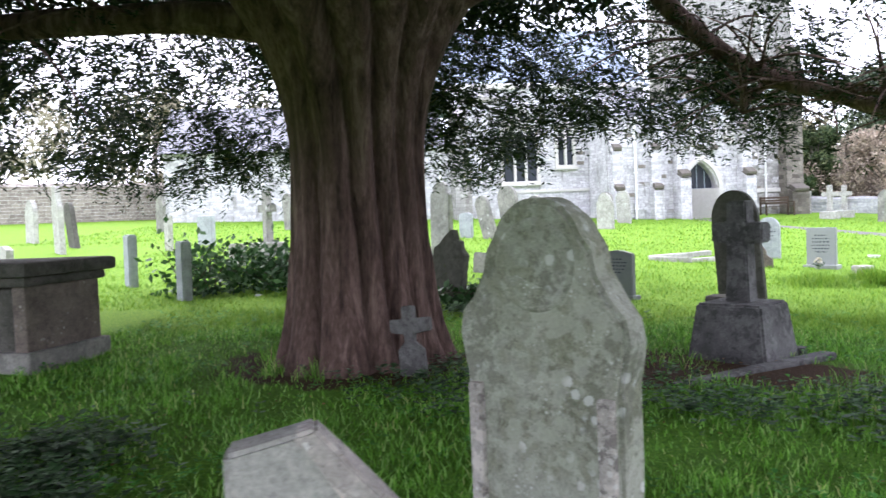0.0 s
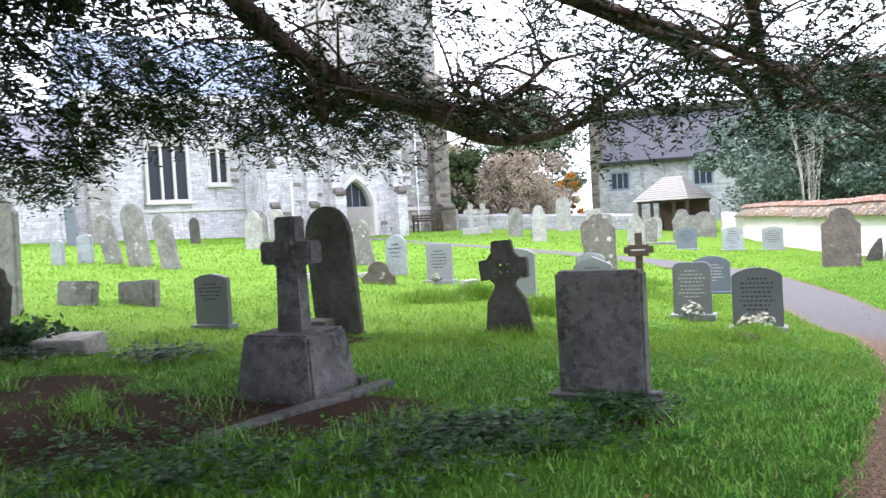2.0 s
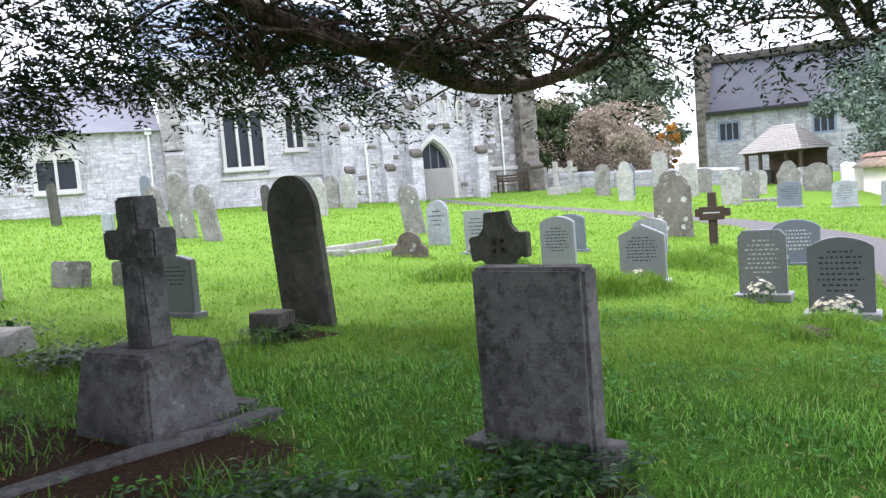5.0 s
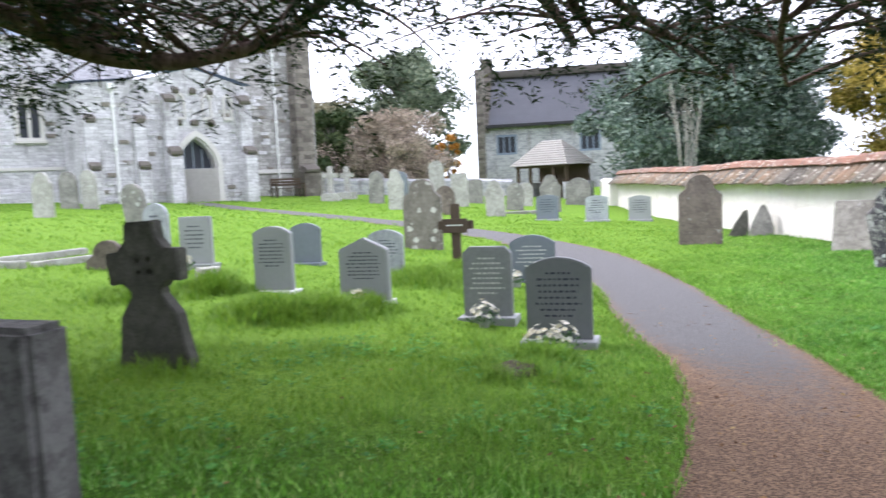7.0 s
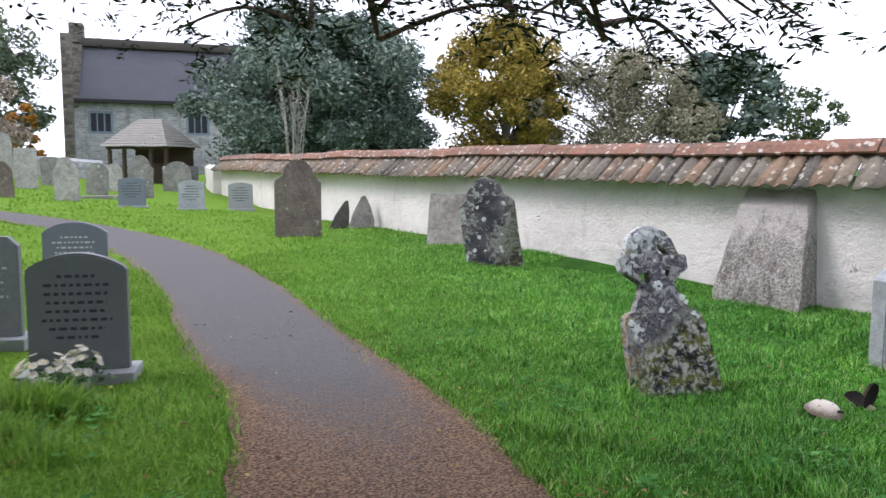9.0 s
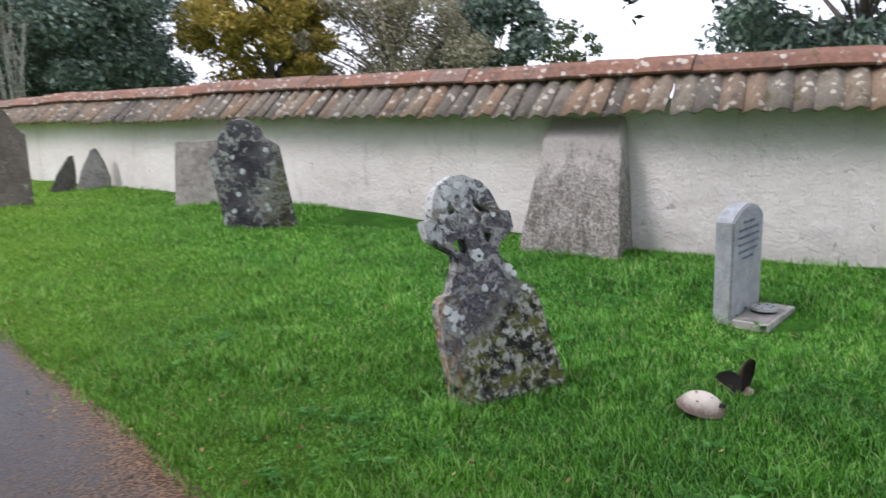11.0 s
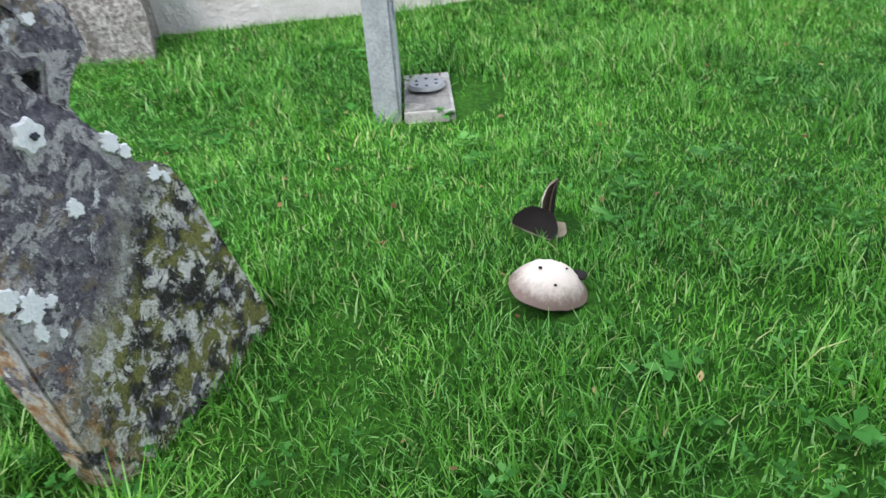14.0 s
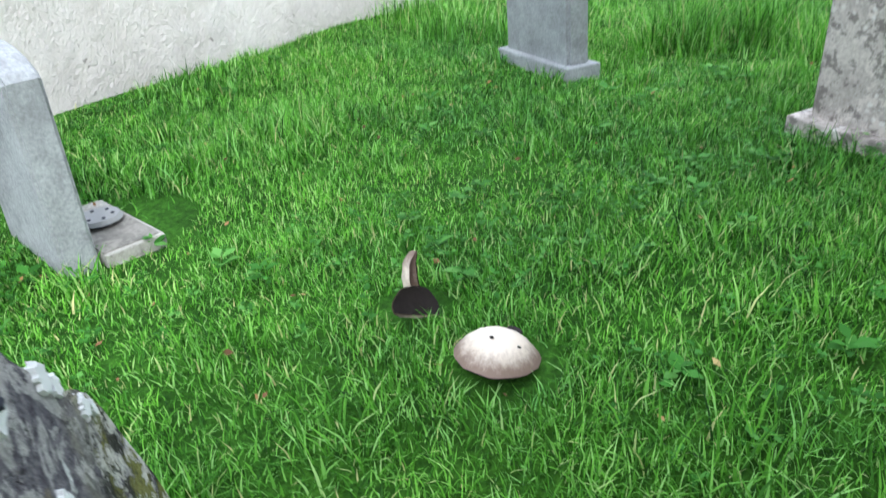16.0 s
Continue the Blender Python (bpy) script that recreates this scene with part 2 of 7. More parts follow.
def cross_lichen_mat():
    """Purple-grey stone: white crust over the head, rusty left edge, moss and pale blotches over the foot."""
    m = Nodes("purple_grey_stone_with_white_crust_rust_and_moss", 0.95)
    x, z = m.axis("X"), m.axis("Z")
    fine = m.noise(95, 4, 0.7)
    mid = m.noise(17, 6, 0.72, None, 0.5)
    patch = m.noise(11, 7, 0.75, None, 0.7)
    broad = m.noise(3.5, 3)
    c = m.ramp(m.noise(38, 6, 0.75), [(0.36, (0.05, 0.047, 0.06)), (0.5, (0.14, 0.132, 0.155)), (0.66, (0.27, 0.255, 0.265))])
    ash = m.step(m.math("ADD", mid, m.math("MULTIPLY", m.math("SUBTRACT", broad, 0.5), 0.5)), 0.52, 0.55)
    c = m.mix(m.math("MULTIPLY", ash, 0.85), c, m.mix(fine, (0.33, 0.32, 0.32), (0.6, 0.59, 0.57)))
    head = m.step(m.math("SUBTRACT", z, m.math("MULTIPLY", x, 0.55)), 0.7, 1.05)
    white = m.step(m.math("ADD", patch, m.math("MULTIPLY", head, 0.17)), 0.615, 0.635)
    c = m.mix(m.math("MULTIPLY", white, 0.9), c, m.mix(fine, (0.62, 0.65, 0.65), (0.88, 0.9, 0.89)))
    c = m.mix(m.math("MULTIPLY", m.step(m.noise(6, 6, 0.7), 0.57, 0.62), 0.6), c, (0.22, 0.18, 0.1))
    foot = m.step(m.math("ADD", m.math("SUBTRACT", m.math("MULTIPLY", x, 0.55), z), m.math("MULTIPLY", m.math("SUBTRACT", broad, 0.5), 0.5)), -0.46, -0.26)
    pale = m.step(m.noise(14, 6, 0.7, None, 0.4), 0.45, 0.48)
    c = m.mix(m.math("MULTIPLY", foot, m.math("MULTIPLY", pale, 0.92)), c, m.mix(fine, (0.55, 0.54, 0.48), (0.82, 0.81, 0.74)))
    crumb = m.noise(19, 7, 0.78, None, 0.6)
    moss = m.math("MULTIPLY", m.step(crumb, 0.475, 0.505), foot)
    c = m.mix(m.math("MULTIPLY", moss, 0.95), c, m.mix(m.step(m.noise(13, 4), 0.42, 0.56), (0.02, 0.02, 0.014), m.mix(fine, (0.07, 0.075, 0.014), (0.27, 0.27, 0.05))))
    black = m.step(m.noise(30, 6, 0.75), 0.6, 0.63)
    c = m.mix(m.math("MULTIPLY", black, 0.85), c, (0.025, 0.024, 0.026))
    edge = m.step(m.math("ADD", x, m.math("MULTIPLY", m.math("SUBTRACT", m.noise(14, 5, 0.7), 0.5), 0.22)), -0.17, -0.22)
    edge = m.math("MULTIPLY", edge, m.step(z, 0.8, 0.7))
    c = m.mix(m.math("MULTIPLY", edge, m.math("MULTIPLY", m.step(m.noise(13, 6, 0.75), 0.47, 0.53), 0.85)), c, m.ramp(mid, [(0.4, (0.34, 0.15, 0.045)), (0.5, (0.45, 0.33, 0.2)), (0.6, (0.6, 0.56, 0.48))]))
    c = m.mix(0.3, c, m.ramp(fine, [(0.3, (0.15, 0.15, 0.15)), (0.7, (0.85, 0.85, 0.85))]), "OVERLAY")
    m.color(c)
    m.bump(m.math("ADD", m.math("ADD", fine, mid), m.math("ADD", m.math("MULTIPLY", moss, 1.4), m.math("MULTIPLY", white, 0.6))), 0.9, 0.012)
    return m.mat


CROSS_LICHEN = cross_lichen_mat()
WHITE_LICHEN = plain("white_crust_lichen", (0.66, 0.69, 0.69), (0.9, 0.92, 0.91), 90, 0.95, 0, 0.7, 0.006)
BROWN_STONE = old_stone("brown_sandstone", (0.2, 0.165, 0.14), (0.11, 0.09, 0.078), 0.25)
CROSS_STONE = old_stone("grey_cross_stone", (0.15, 0.148, 0.145), (0.06, 0.059, 0.058), 0.2, spot=16.0, white=(0.4, 0.4, 0.39), crust=0.45)
SPECKLE_STONE = old_stone("pale_stone_with_dark_and_orange_flecks", (0.52, 0.48, 0.44), (0.28, 0.25, 0.23), 1.0, 0.0, 24.0, (0.8, 0.79, 0.75), 0.6, crust=0.65)
BUTTRESS_STONE = old_stone("streaked_grey_buttress_stone", (0.34, 0.32, 0.28), (0.17, 0.155, 0.135), 0.35)

def limewashed_stone():
    """Rough grey stone with white flecks and dark runs, its upper part still under worn limewash."""
    m = Nodes("grey_buttress_stone_under_worn_limewash", 0.95)
    f = m.noise(42, 6, 0.75)
    c = m.ramp(f, [(0.36, (0.1, 0.09, 0.08)), (0.5, (0.32, 0.3, 0.27)), (0.64, (0.58, 0.55, 0.5))])
    run = m.step(m.noise(9, 6, 0.7, (1, 1, 0.2)), 0.5, 0.6)
    c = m.mix(m.math("MULTIPLY", run, 0.55), c, (0.1, 0.085, 0.07))
    fleck = m.step(m.noise(26, 5, 0.75), 0.58, 0.61)
    c = m.mix(m.math("MULTIPLY", fleck, 0.8), c, (0.62, 0.6, 0.55))
    wash = m.step(m.math("ADD", m.axis("Z"), m.math("MULTIPLY", m.math("SUBTRACT", m.noise(7, 6, 0.75), 0.5), 1.5)), 0.3, 0.75)
    c = m.mix(m.math("MULTIPLY", wash, 0.85), c, m.mix(f, (0.5, 0.46, 0.42), (0.78, 0.74, 0.7)))
    m.color(c)
    m.bump(m.math("ADD", f, m.noise(12, 5, 0.7)), 1.0, 0.03)
    return m.mat


LIMEWASHED = limewashed_stone()
GRANITE = plain("grey_speckled_granite", (0.1, 0.105, 0.11), (0.34, 0.35, 0.36), 160, 0.55, 0, 0.05)
PALE_GRANITE = old_stone("pale_grey_granite", (0.4, 0.425, 0.44), (0.25, 0.265, 0.275), 0.0, crust=0.12)
SLAB_GRANITE = old_stone("coarse_dark_grey_granite", (0.17, 0.165, 0.16), (0.06, 0.057, 0.055), 0.0, crust=0.4)
SLATE_STONE = plain("blue_grey_slate", (0.12, 0.14, 0.165), (0.21, 0.235, 0.265), 14, 0.6, 0, 0.1)
MOD_GREY = plain("smooth_grey_stone", (0.25, 0.26, 0.265), (0.36, 0.37, 0.37), 18, 0.65, 0, 0.08)
MOD_DARK = plain("dark_grey_stone", (0.12, 0.13, 0.135), (0.2, 0.21, 0.215), 18, 0.55, 0, 0.08)
WHITE_STONE = plain("white_marble_edge", (0.55, 0.55, 0.54), (0.75, 0.75, 0.73), 14, 0.6)
INK = plain("dark_letter_and_shadow_paint", (0.03, 0.035, 0.05), (0.06, 0.065, 0.09), 40)
PALE_INK = plain("pale_letter_paint", (0.5, 0.5, 0.48), (0.65, 0.65, 0.62), 40)
BLUE_INK = plain("blue_grey_letter_paint", (0.08, 0.1, 0.17), (0.13, 0.16, 0.25), 40)


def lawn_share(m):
    """More of the yellow-green lawn colour towards the church, less by the wall."""
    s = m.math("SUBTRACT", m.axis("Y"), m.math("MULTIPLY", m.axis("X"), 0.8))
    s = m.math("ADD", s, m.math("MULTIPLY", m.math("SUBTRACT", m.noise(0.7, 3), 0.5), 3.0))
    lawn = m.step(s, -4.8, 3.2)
    # The yew's shade put into the grass colour: less yellow under its canopy.
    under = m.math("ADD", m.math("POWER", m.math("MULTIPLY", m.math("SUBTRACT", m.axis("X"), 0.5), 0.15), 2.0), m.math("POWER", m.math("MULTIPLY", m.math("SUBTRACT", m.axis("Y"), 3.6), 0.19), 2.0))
    unshaded = m.step(m.math("ADD", under, m.math("MULTIPLY", m.math("SUBTRACT", m.noise(1.3, 4), 0.5), 0.7)), 0.7, 1.3)
    return m.math("MULTIPLY", lawn, m.math("ADD", 0.35, m.math("MULTIPLY", unshaded, 0.65)))


def grass_mat():
    m = Nodes("grass_blades", 0.6)
    m.bsdf.inputs["Specular IOR Level"].default_value = 0.25
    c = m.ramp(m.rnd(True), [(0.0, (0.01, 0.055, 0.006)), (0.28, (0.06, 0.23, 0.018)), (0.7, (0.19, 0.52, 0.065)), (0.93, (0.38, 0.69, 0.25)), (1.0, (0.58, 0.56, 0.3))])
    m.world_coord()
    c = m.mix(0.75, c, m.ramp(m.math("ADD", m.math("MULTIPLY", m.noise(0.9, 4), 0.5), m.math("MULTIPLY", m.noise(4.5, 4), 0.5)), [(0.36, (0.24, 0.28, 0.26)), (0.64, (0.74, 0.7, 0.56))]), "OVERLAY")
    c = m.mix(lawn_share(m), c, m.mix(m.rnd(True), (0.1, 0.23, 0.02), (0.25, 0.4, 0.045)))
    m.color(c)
    add = m.t.nodes.new("ShaderNodeMixShader")
    add.inputs[0].default_value = 0.35
    tr = m.t.nodes.new("ShaderNodeBsdfTranslucent")
    m.link(c, tr.inputs["Color"])
    m.link(m.bsdf.outputs[0], add.inputs[1])
    m.link(tr.outputs[0], add.inputs[2])
    m.link(add.outputs[0], m.t.nodes["Material Output"].inputs["Surface"])
    return m.mat


def turf_mat():
    m = Nodes("turf_and_bare_soil", 0.95).world_coord()
    m.bsdf.inputs["Specular IOR Level"].default_value = 0.1
    n = m.noise(3.0, 6, 0.65)
    f = m.noise(45, 5, 0.7)
    green = m.ramp(m.math("ADD", m.math("MULTIPLY", n, 0.45), m.math("MULTIPLY", f, 0.55)),
                   [(0.34, (0.01, 0.03, 0.005)), (0.52, (0.035, 0.12, 0.012)), (0.68, (0.1, 0.28, 0.03))])
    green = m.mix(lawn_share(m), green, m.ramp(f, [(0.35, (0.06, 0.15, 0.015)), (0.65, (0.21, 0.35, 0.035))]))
    soil = m.ramp(f, [(0.3, (0.018, 0.011, 0.007)), (0.55, (0.055, 0.033, 0.02)), (0.75, (0.12, 0.07, 0.045))])
    at = m.t.nodes.new("ShaderNodeAttribute")
    at.attribute_name = "soil"
    m.color(m.mix(m.step(m.math("ADD", at.outputs["Fac"], m.math("MULTIPLY", m.math("SUBTRACT", n, 0.5), 0.9)), 0.4, 0.6), green, soil))
    m.bump(f, 0.8, 0.03)
    return m.mat


def path_mat():
    m = Nodes("asphalt_path_with_brown_needle_litter", 0.9).world_coord()
    f = m.noise(90, 4, 0.7)
    g = m.cells(70)
    grey = m.ramp(f, [(0.3, (0.058, 0.057, 0.057)), (0.7, (0.175, 0.17, 0.168))])
    litter = m.ramp(m.math("ADD", m.math("MULTIPLY", m.noise(55, 5, 0.75), 0.7), m.math("MULTIPLY", g, 0.4)),
                    [(0.34, (0.025, 0.015, 0.011)), (0.5, (0.1, 0.06, 0.039)), (0.66, (0.3, 0.19, 0.11))])
    edge = m.t.nodes.new("ShaderNodeAttribute")
    edge.attribute_name = "verge"
    far = m.math("ADD", m.math("MULTIPLY", m.axis("X"), 0.55), m.math("MULTIPLY", m.axis("Y"), 0.45))
    cover = m.math("ADD", m.math("ADD", m.step(far, 10.2, 6.2), m.math("MULTIPLY", edge.outputs["Fac"], 0.62)), m.math("MULTIPLY", m.math("SUBTRACT", m.noise(14, 6, 0.75), 0.5), 1.1))
    m.color(m.mix(m.step(cover, 0.2, 0.85), grey, litter))
    m.bump(m.math("ADD", f, m.math("MULTIPLY", g, 0.5)), 0.7, 0.012)
    return m.mat


def lime_wall_mat():
    m = Nodes("cream_lime_render", 0.95).world_coord()
    big = m.noise(0.9, 5, 0.6)
    f = m.noise(28, 6, 0.7)
    g = m.noise(6, 6, 0.65)
    c = m.ramp(m.math("ADD", m.math("MULTIPLY", big, 0.6), m.math("MULTIPLY", g, 0.4)), [(0.3, (0.65, 0.605, 0.57)), (0.5, (0.765, 0.725, 0.69)), (0.7, (0.83, 0.805, 0.78))])
    stain = m.math("MULTIPLY", m.step(m.noise(2.4, 6, 0.7, (1, 1, 0.25)), 0.56, 0.7), 0.45)
    c = m.mix(stain, c, (0.36, 0.34, 0.29))
    damp = m.step(m.math("SUBTRACT", m.math("MULTIPLY", m.noise(1.9, 6, 0.7), 1.4), m.axis("Z")), 0.55, 0.95)
    c = m.mix(m.math("MULTIPLY", damp, 0.5), c, m.mix(m.noise(18, 5, 0.7), (0.3, 0.28, 0.27), (0.66, 0.62, 0.6)))
    chip = m.step(m.noise(4.2, 6, 0.75), 0.645, 0.675)
    c = m.mix(m.math("MULTIPLY", chip, 0.55), c, (0.3, 0.26, 0.21))
    m.color(c)
    m.bump(m.math("SUBTRACT", m.math("ADD", m.math("MULTIPLY", f, 0.5), g), m.math("MULTIPLY", chip, 0.6)), 1.0, 0.035)
    return m.mat


def tile_mat(name, red):
    m = Nodes(name, 0.9).shifted()
    f = m.noise(24, 5, 0.7)
    b = m.noise(5, 4, 0.6)
    r = m.rnd()
    if red:
        c = m.ramp(r, [(0.0, (0.19, 0.105, 0.075)), (0.5, (0.25, 0.13, 0.09)), (1.0, (0.2, 0.14, 0.115))])
    else:
        c = m.ramp(r, [(0.0, (0.12, 0.11, 0.095)), (0.35, (0.21, 0.185, 0.145)), (0.66, (0.24, 0.16, 0.105)), (0.8, (0.17, 0.15, 0.125)), (1.0, (0.26, 0.18, 0.12))])
    c = m.mix(0.5, c, m.ramp(f, [(0.3, (0.25, 0.25, 0.25)), (0.7, (0.75, 0.75, 0.75))]), "OVERLAY")
    c = m.mix(m.math("MULTIPLY", m.step(b, 0.55, 0.66), 0.7), c, (0.1, 0.085, 0.075))
    spot = m.math("MULTIPLY", m.step(m.math("ADD", m.cells(10), m.math("MULTIPLY", m.noise(30, 5, 0.75), 0.6)), 0.62, 0.56), m.step(m.noise(6, 2), 0.42, 0.52))
    c = m.mix(m.math("MULTIPLY", spot, 0.85), c, (0.5, 0.47, 0.4))
    c = m.mix(m.math("MULTIPLY", m.step(m.noise(3.3, 5, 0.7), 0.6, 0.66), 0.7), c, (0.09, 0.085, 0.03))
    m.color(c).bump(f, 0.6, 0.01)
    return m.mat


def masonry_mat(name, light, dark, w=0.45, h=0.2, mortar=(0.5, 0.49, 0.46)):
    m = Nodes(name, 0.95)
    br = m.t.nodes.new("ShaderNodeTexBrick")
    for key, v in (("Scale", 1.0), ("Mortar Size", 0.01), ("Brick Width", w), ("Row Height", h), ("Bias", 0.0), ("Mortar Smooth", 0.3)):
        br.inputs[key].default_value = v
    sep = m.t.nodes.new("ShaderNodeSeparateXYZ")
    m.link(m.coord, sep.inputs[0])
    com = m.t.nodes.new("ShaderNodeCombineXYZ")
    wob = m.math("ADD", m.math("MULTIPLY", m.noise(1.6, 3), 0.25), m.math("MULTIPLY", m.noise(7, 3), 0.09))
    m.link(m.math("ADD", m.math("ADD", sep.outputs["X"], sep.outputs["Y"]), wob), com.inputs["X"])
    m.link(m.math("ADD", sep.outputs["Z"], m.math("MULTIPLY", wob, 0.6)), com.inputs["Y"])
    m.link(com.outputs[0], br.inputs["Vector"])
    br.inputs["Color1"].default_value = (*light, 1)
    br.inputs["Color2"].default_value = (*dark, 1)
    br.inputs["Mortar"].default_value = (*mortar, 1)
    n = m.noise(1.1, 5, 0.6)
    f = m.noise(9, 5, 0.7)
    c = m.mix(0.55, br.outputs["Color"], m.ramp(f, [(0.3, (0.25, 0.25, 0.25)), (0.7, (0.75, 0.75, 0.75))]), "OVERLAY")
    c = m.mix(m.math("MULTIPLY", m.step(n, 0.5, 0.68), 0.6), c, tuple(v * 0.75 for v in dark))
    run = m.step(m.noise(2.6, 6, 0.7, (1, 1, 0.16)), 0.52, 0.66)
    c = m.mix(m.math("MULTIPLY", run, 0.5), c, (0.13, 0.115, 0.1))
    m.color(c)
    m.bump(m.math("SUBTRACT", f, br.outputs["Fac"]), 0.6, 0.03)
    return m.mat


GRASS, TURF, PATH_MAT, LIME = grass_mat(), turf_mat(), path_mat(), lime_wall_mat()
PANTILE, RIDGE_TILE = tile_mat("weathered_clay_pantile", False), tile_mat("orange_clay_ridge_tile", True)
CHURCH_WALL = masonry_mat("pale_rubble_limestone", (0.64, 0.63, 0.65), (0.43, 0.42, 0.435), 0.33, 0.125, (0.42, 0.41, 0.42))
TOWER_WALL = masonry_mat("grey_rubble_limestone", (0.46, 0.445, 0.43), (0.26, 0.25, 0.24), 0.38, 0.15, (0.26, 0.25, 0.24))
DARK_TOWER = masonry_mat("dark_weathered_tower_stone", (0.26, 0.235, 0.2), (0.1, 0.088, 0.075), 0.46, 0.21, (0.14, 0.13, 0.115))
HOUSE_WALL = masonry_mat("grey_house_rubble", (0.46, 0.46, 0.48), (0.3, 0.305, 0.32), 0.4, 0.17)
FAR_WALL = masonry_mat("brown_boundary_rubble", (0.33, 0.29, 0.25), (0.2, 0.17, 0.15), 0.4, 0.15)
DRESSED = plain("dressed_pale_limestone", (0.4, 0.38, 0.35), (0.7, 0.68, 0.65), 9, 0.9)
LEAD = plain("blue_grey_lead", (0.16, 0.2, 0.26), (0.25, 0.3, 0.37), 5, 0.6)
SLATE_ROOF = plain("grey_stone_slate", (0.12, 0.125, 0.145), (0.23, 0.235, 0.26), 9, 0.8)
DARK_WEATHERED = plain("dark_weathered_limestone", (0.06, 0.052, 0.045), (0.2, 0.18, 0.155), 7, 0.95)
MOSS_SLATE = plain("lichened_stone_slate", (0.2, 0.19, 0.17), (0.44, 0.42, 0.39), 7, 0.9)
THATCH = plain("dark_ridge_thatch", (0.05, 0.045, 0.04), (0.11, 0.1, 0.085), 16, 0.95)
DARK_GLASS = plain("dark_leaded_glass", (0.014, 0.018, 0.026), (0.036, 0.042, 0.055), 3, 0.45)
BLUE_DOOR = plain("blue_grey_painted_door", (0.2, 0.24, 0.28), (0.28, 0.32, 0.35), 8, 0.7)
PALE_DOOR = plain("pale_grey_painted_panel", (0.34, 0.35, 0.34), (0.46, 0.47, 0.46), 8, 0.7)
DARK_WOOD = plain("dark_weathered_oak", (0.045, 0.032, 0.022), (0.1, 0.072, 0.05), 30, 0.85, 0, 0.4, 0.004, (1, 1, 0.15))
WHITE_PAINT = plain("white_painted_iron", (0.7, 0.7, 0.69), (0.8, 0.8, 0.78), 10, 0.5)
BLACK_IRON = plain("black_iron", (0.012, 0.012, 0.013), (0.03, 0.03, 0.032), 30, 0.5)


def bark_mat(name, c1, c2, c3):
    m = Nodes(name, 0.95)
    n = m.noise(9, 6, 0.65, (1, 1, 0.12), 0.6)
    f = m.noise(40, 5, 0.7, (1, 1, 0.3))
    m.color(m.ramp(m.math("ADD", m.math("MULTIPLY", n, 0.7), m.math("MULTIPLY", f, 0.3)), [(0.34, c1), (0.5, c2), (0.68, c3)]))
    m.bump(m.math("ADD", n, m.math("MULTIPLY", f, 0.4)), 0.9, 0.05)
    return m.mat


YEW_BARK = bark_mat("red_brown_yew_bark", (0.024, 0.014, 0.011), (0.115, 0.072, 0.06), (0.28, 0.19, 0.16))
GREY_BARK = bark_mat("grey_tree_bark", (0.06, 0.052, 0.045), (0.16, 0.14, 0.12), (0.3, 0.27, 0.23))
YEW_LEAF = leaf_mat("yew_needles", [(0.0, (0.006, 0.014, 0.005)), (0.6, (0.014, 0.03, 0.01)), (0.94, (0.03, 0.055, 0.014)), (1.0, (0.1, 0.1, 0.025))], 0.65, 0.08)
HOLLY_LEAF = leaf_mat("dark_evergreen_leaves", [(0.0, (0.045, 0.075, 0.062)), (0.6, (0.13, 0.185, 0.145)), (1.0, (0.3, 0.37, 0.3))], 0.45, 0.1)
GOLD_LEAF = leaf_mat("yellow_autumn_leaves", [(0.0, (0.12, 0.11, 0.02)), (0.5, (0.3, 0.23, 0.04)), (1.0, (0.48, 0.37, 0.09))], 0.6, 0.3)
PALE_LEAF = leaf_mat("pale_olive_leaves", [(0.0, (0.1, 0.095, 0.05)), (0.5, (0.24, 0.225, 0.14)), (1.0, (0.42, 0.4, 0.3))], 0.6, 0.3)
GREEN_LEAF = leaf_mat("mid_green_leaves", [(0.0, (0.03, 0.055, 0.02)), (0.5, (0.07, 0.11, 0.045)), (1.0, (0.15, 0.18, 0.08))], 0.6, 0.2)
SAGE_LEAF = leaf_mat("grey_green_leaves", [(0.0, (0.06, 0.09, 0.055)), (0.5, (0.13, 0.17, 0.11)), (1.0, (0.26, 0.3, 0.2))], 0.6, 0.3)
RUST_LEAF = leaf_mat("rusty_brown_twigs_and_leaves", [(0.0, (0.2, 0.165, 0.135)), (0.6, (0.38, 0.315, 0.25)), (1.0, (0.55, 0.47, 0.38))], 0.8, 0.2)
ORANGE_LEAF = leaf_mat("orange_autumn_leaves", [(0.0, (0.25, 0.11, 0.02)), (0.6, (0.45, 0.22, 0.04)), (1.0, (0.55, 0.33, 0.08))], 0.7, 0.3)
IVY_LEAF = leaf_mat("ivy_leaves", [(0.0, (0.014, 0.04, 0.012)), (0.7, (0.04, 0.1, 0.03)), (1.0, (0.13, 0.21, 0.11))], 0.5, 0.2)
PETAL = leaf_mat("white_petals", [(0.0, (0.6, 0.58, 0.5)), (0.7, (0.78, 0.77, 0.72)), (1.0, (0.8, 0.7, 0.35))], 0.6, 0.3)


# ---- building helpers ----
def part(name, bm, material, parent=None, label="", smooth=False):
    """Links a bmesh as one mesh object, under parent where one is given."""
    me = bpy.data.meshes.new(name)
    bm.to_mesh(me)
    bm.free()
    me.materials.append(material)
    if smooth:
        me.polygons.foreach_set("use_smooth", [True] * len(me.polygons))
    ob = new(name, me)
    if parent:
        ob.parent = parent
    if label:
        ob["label"] = label
    return ob


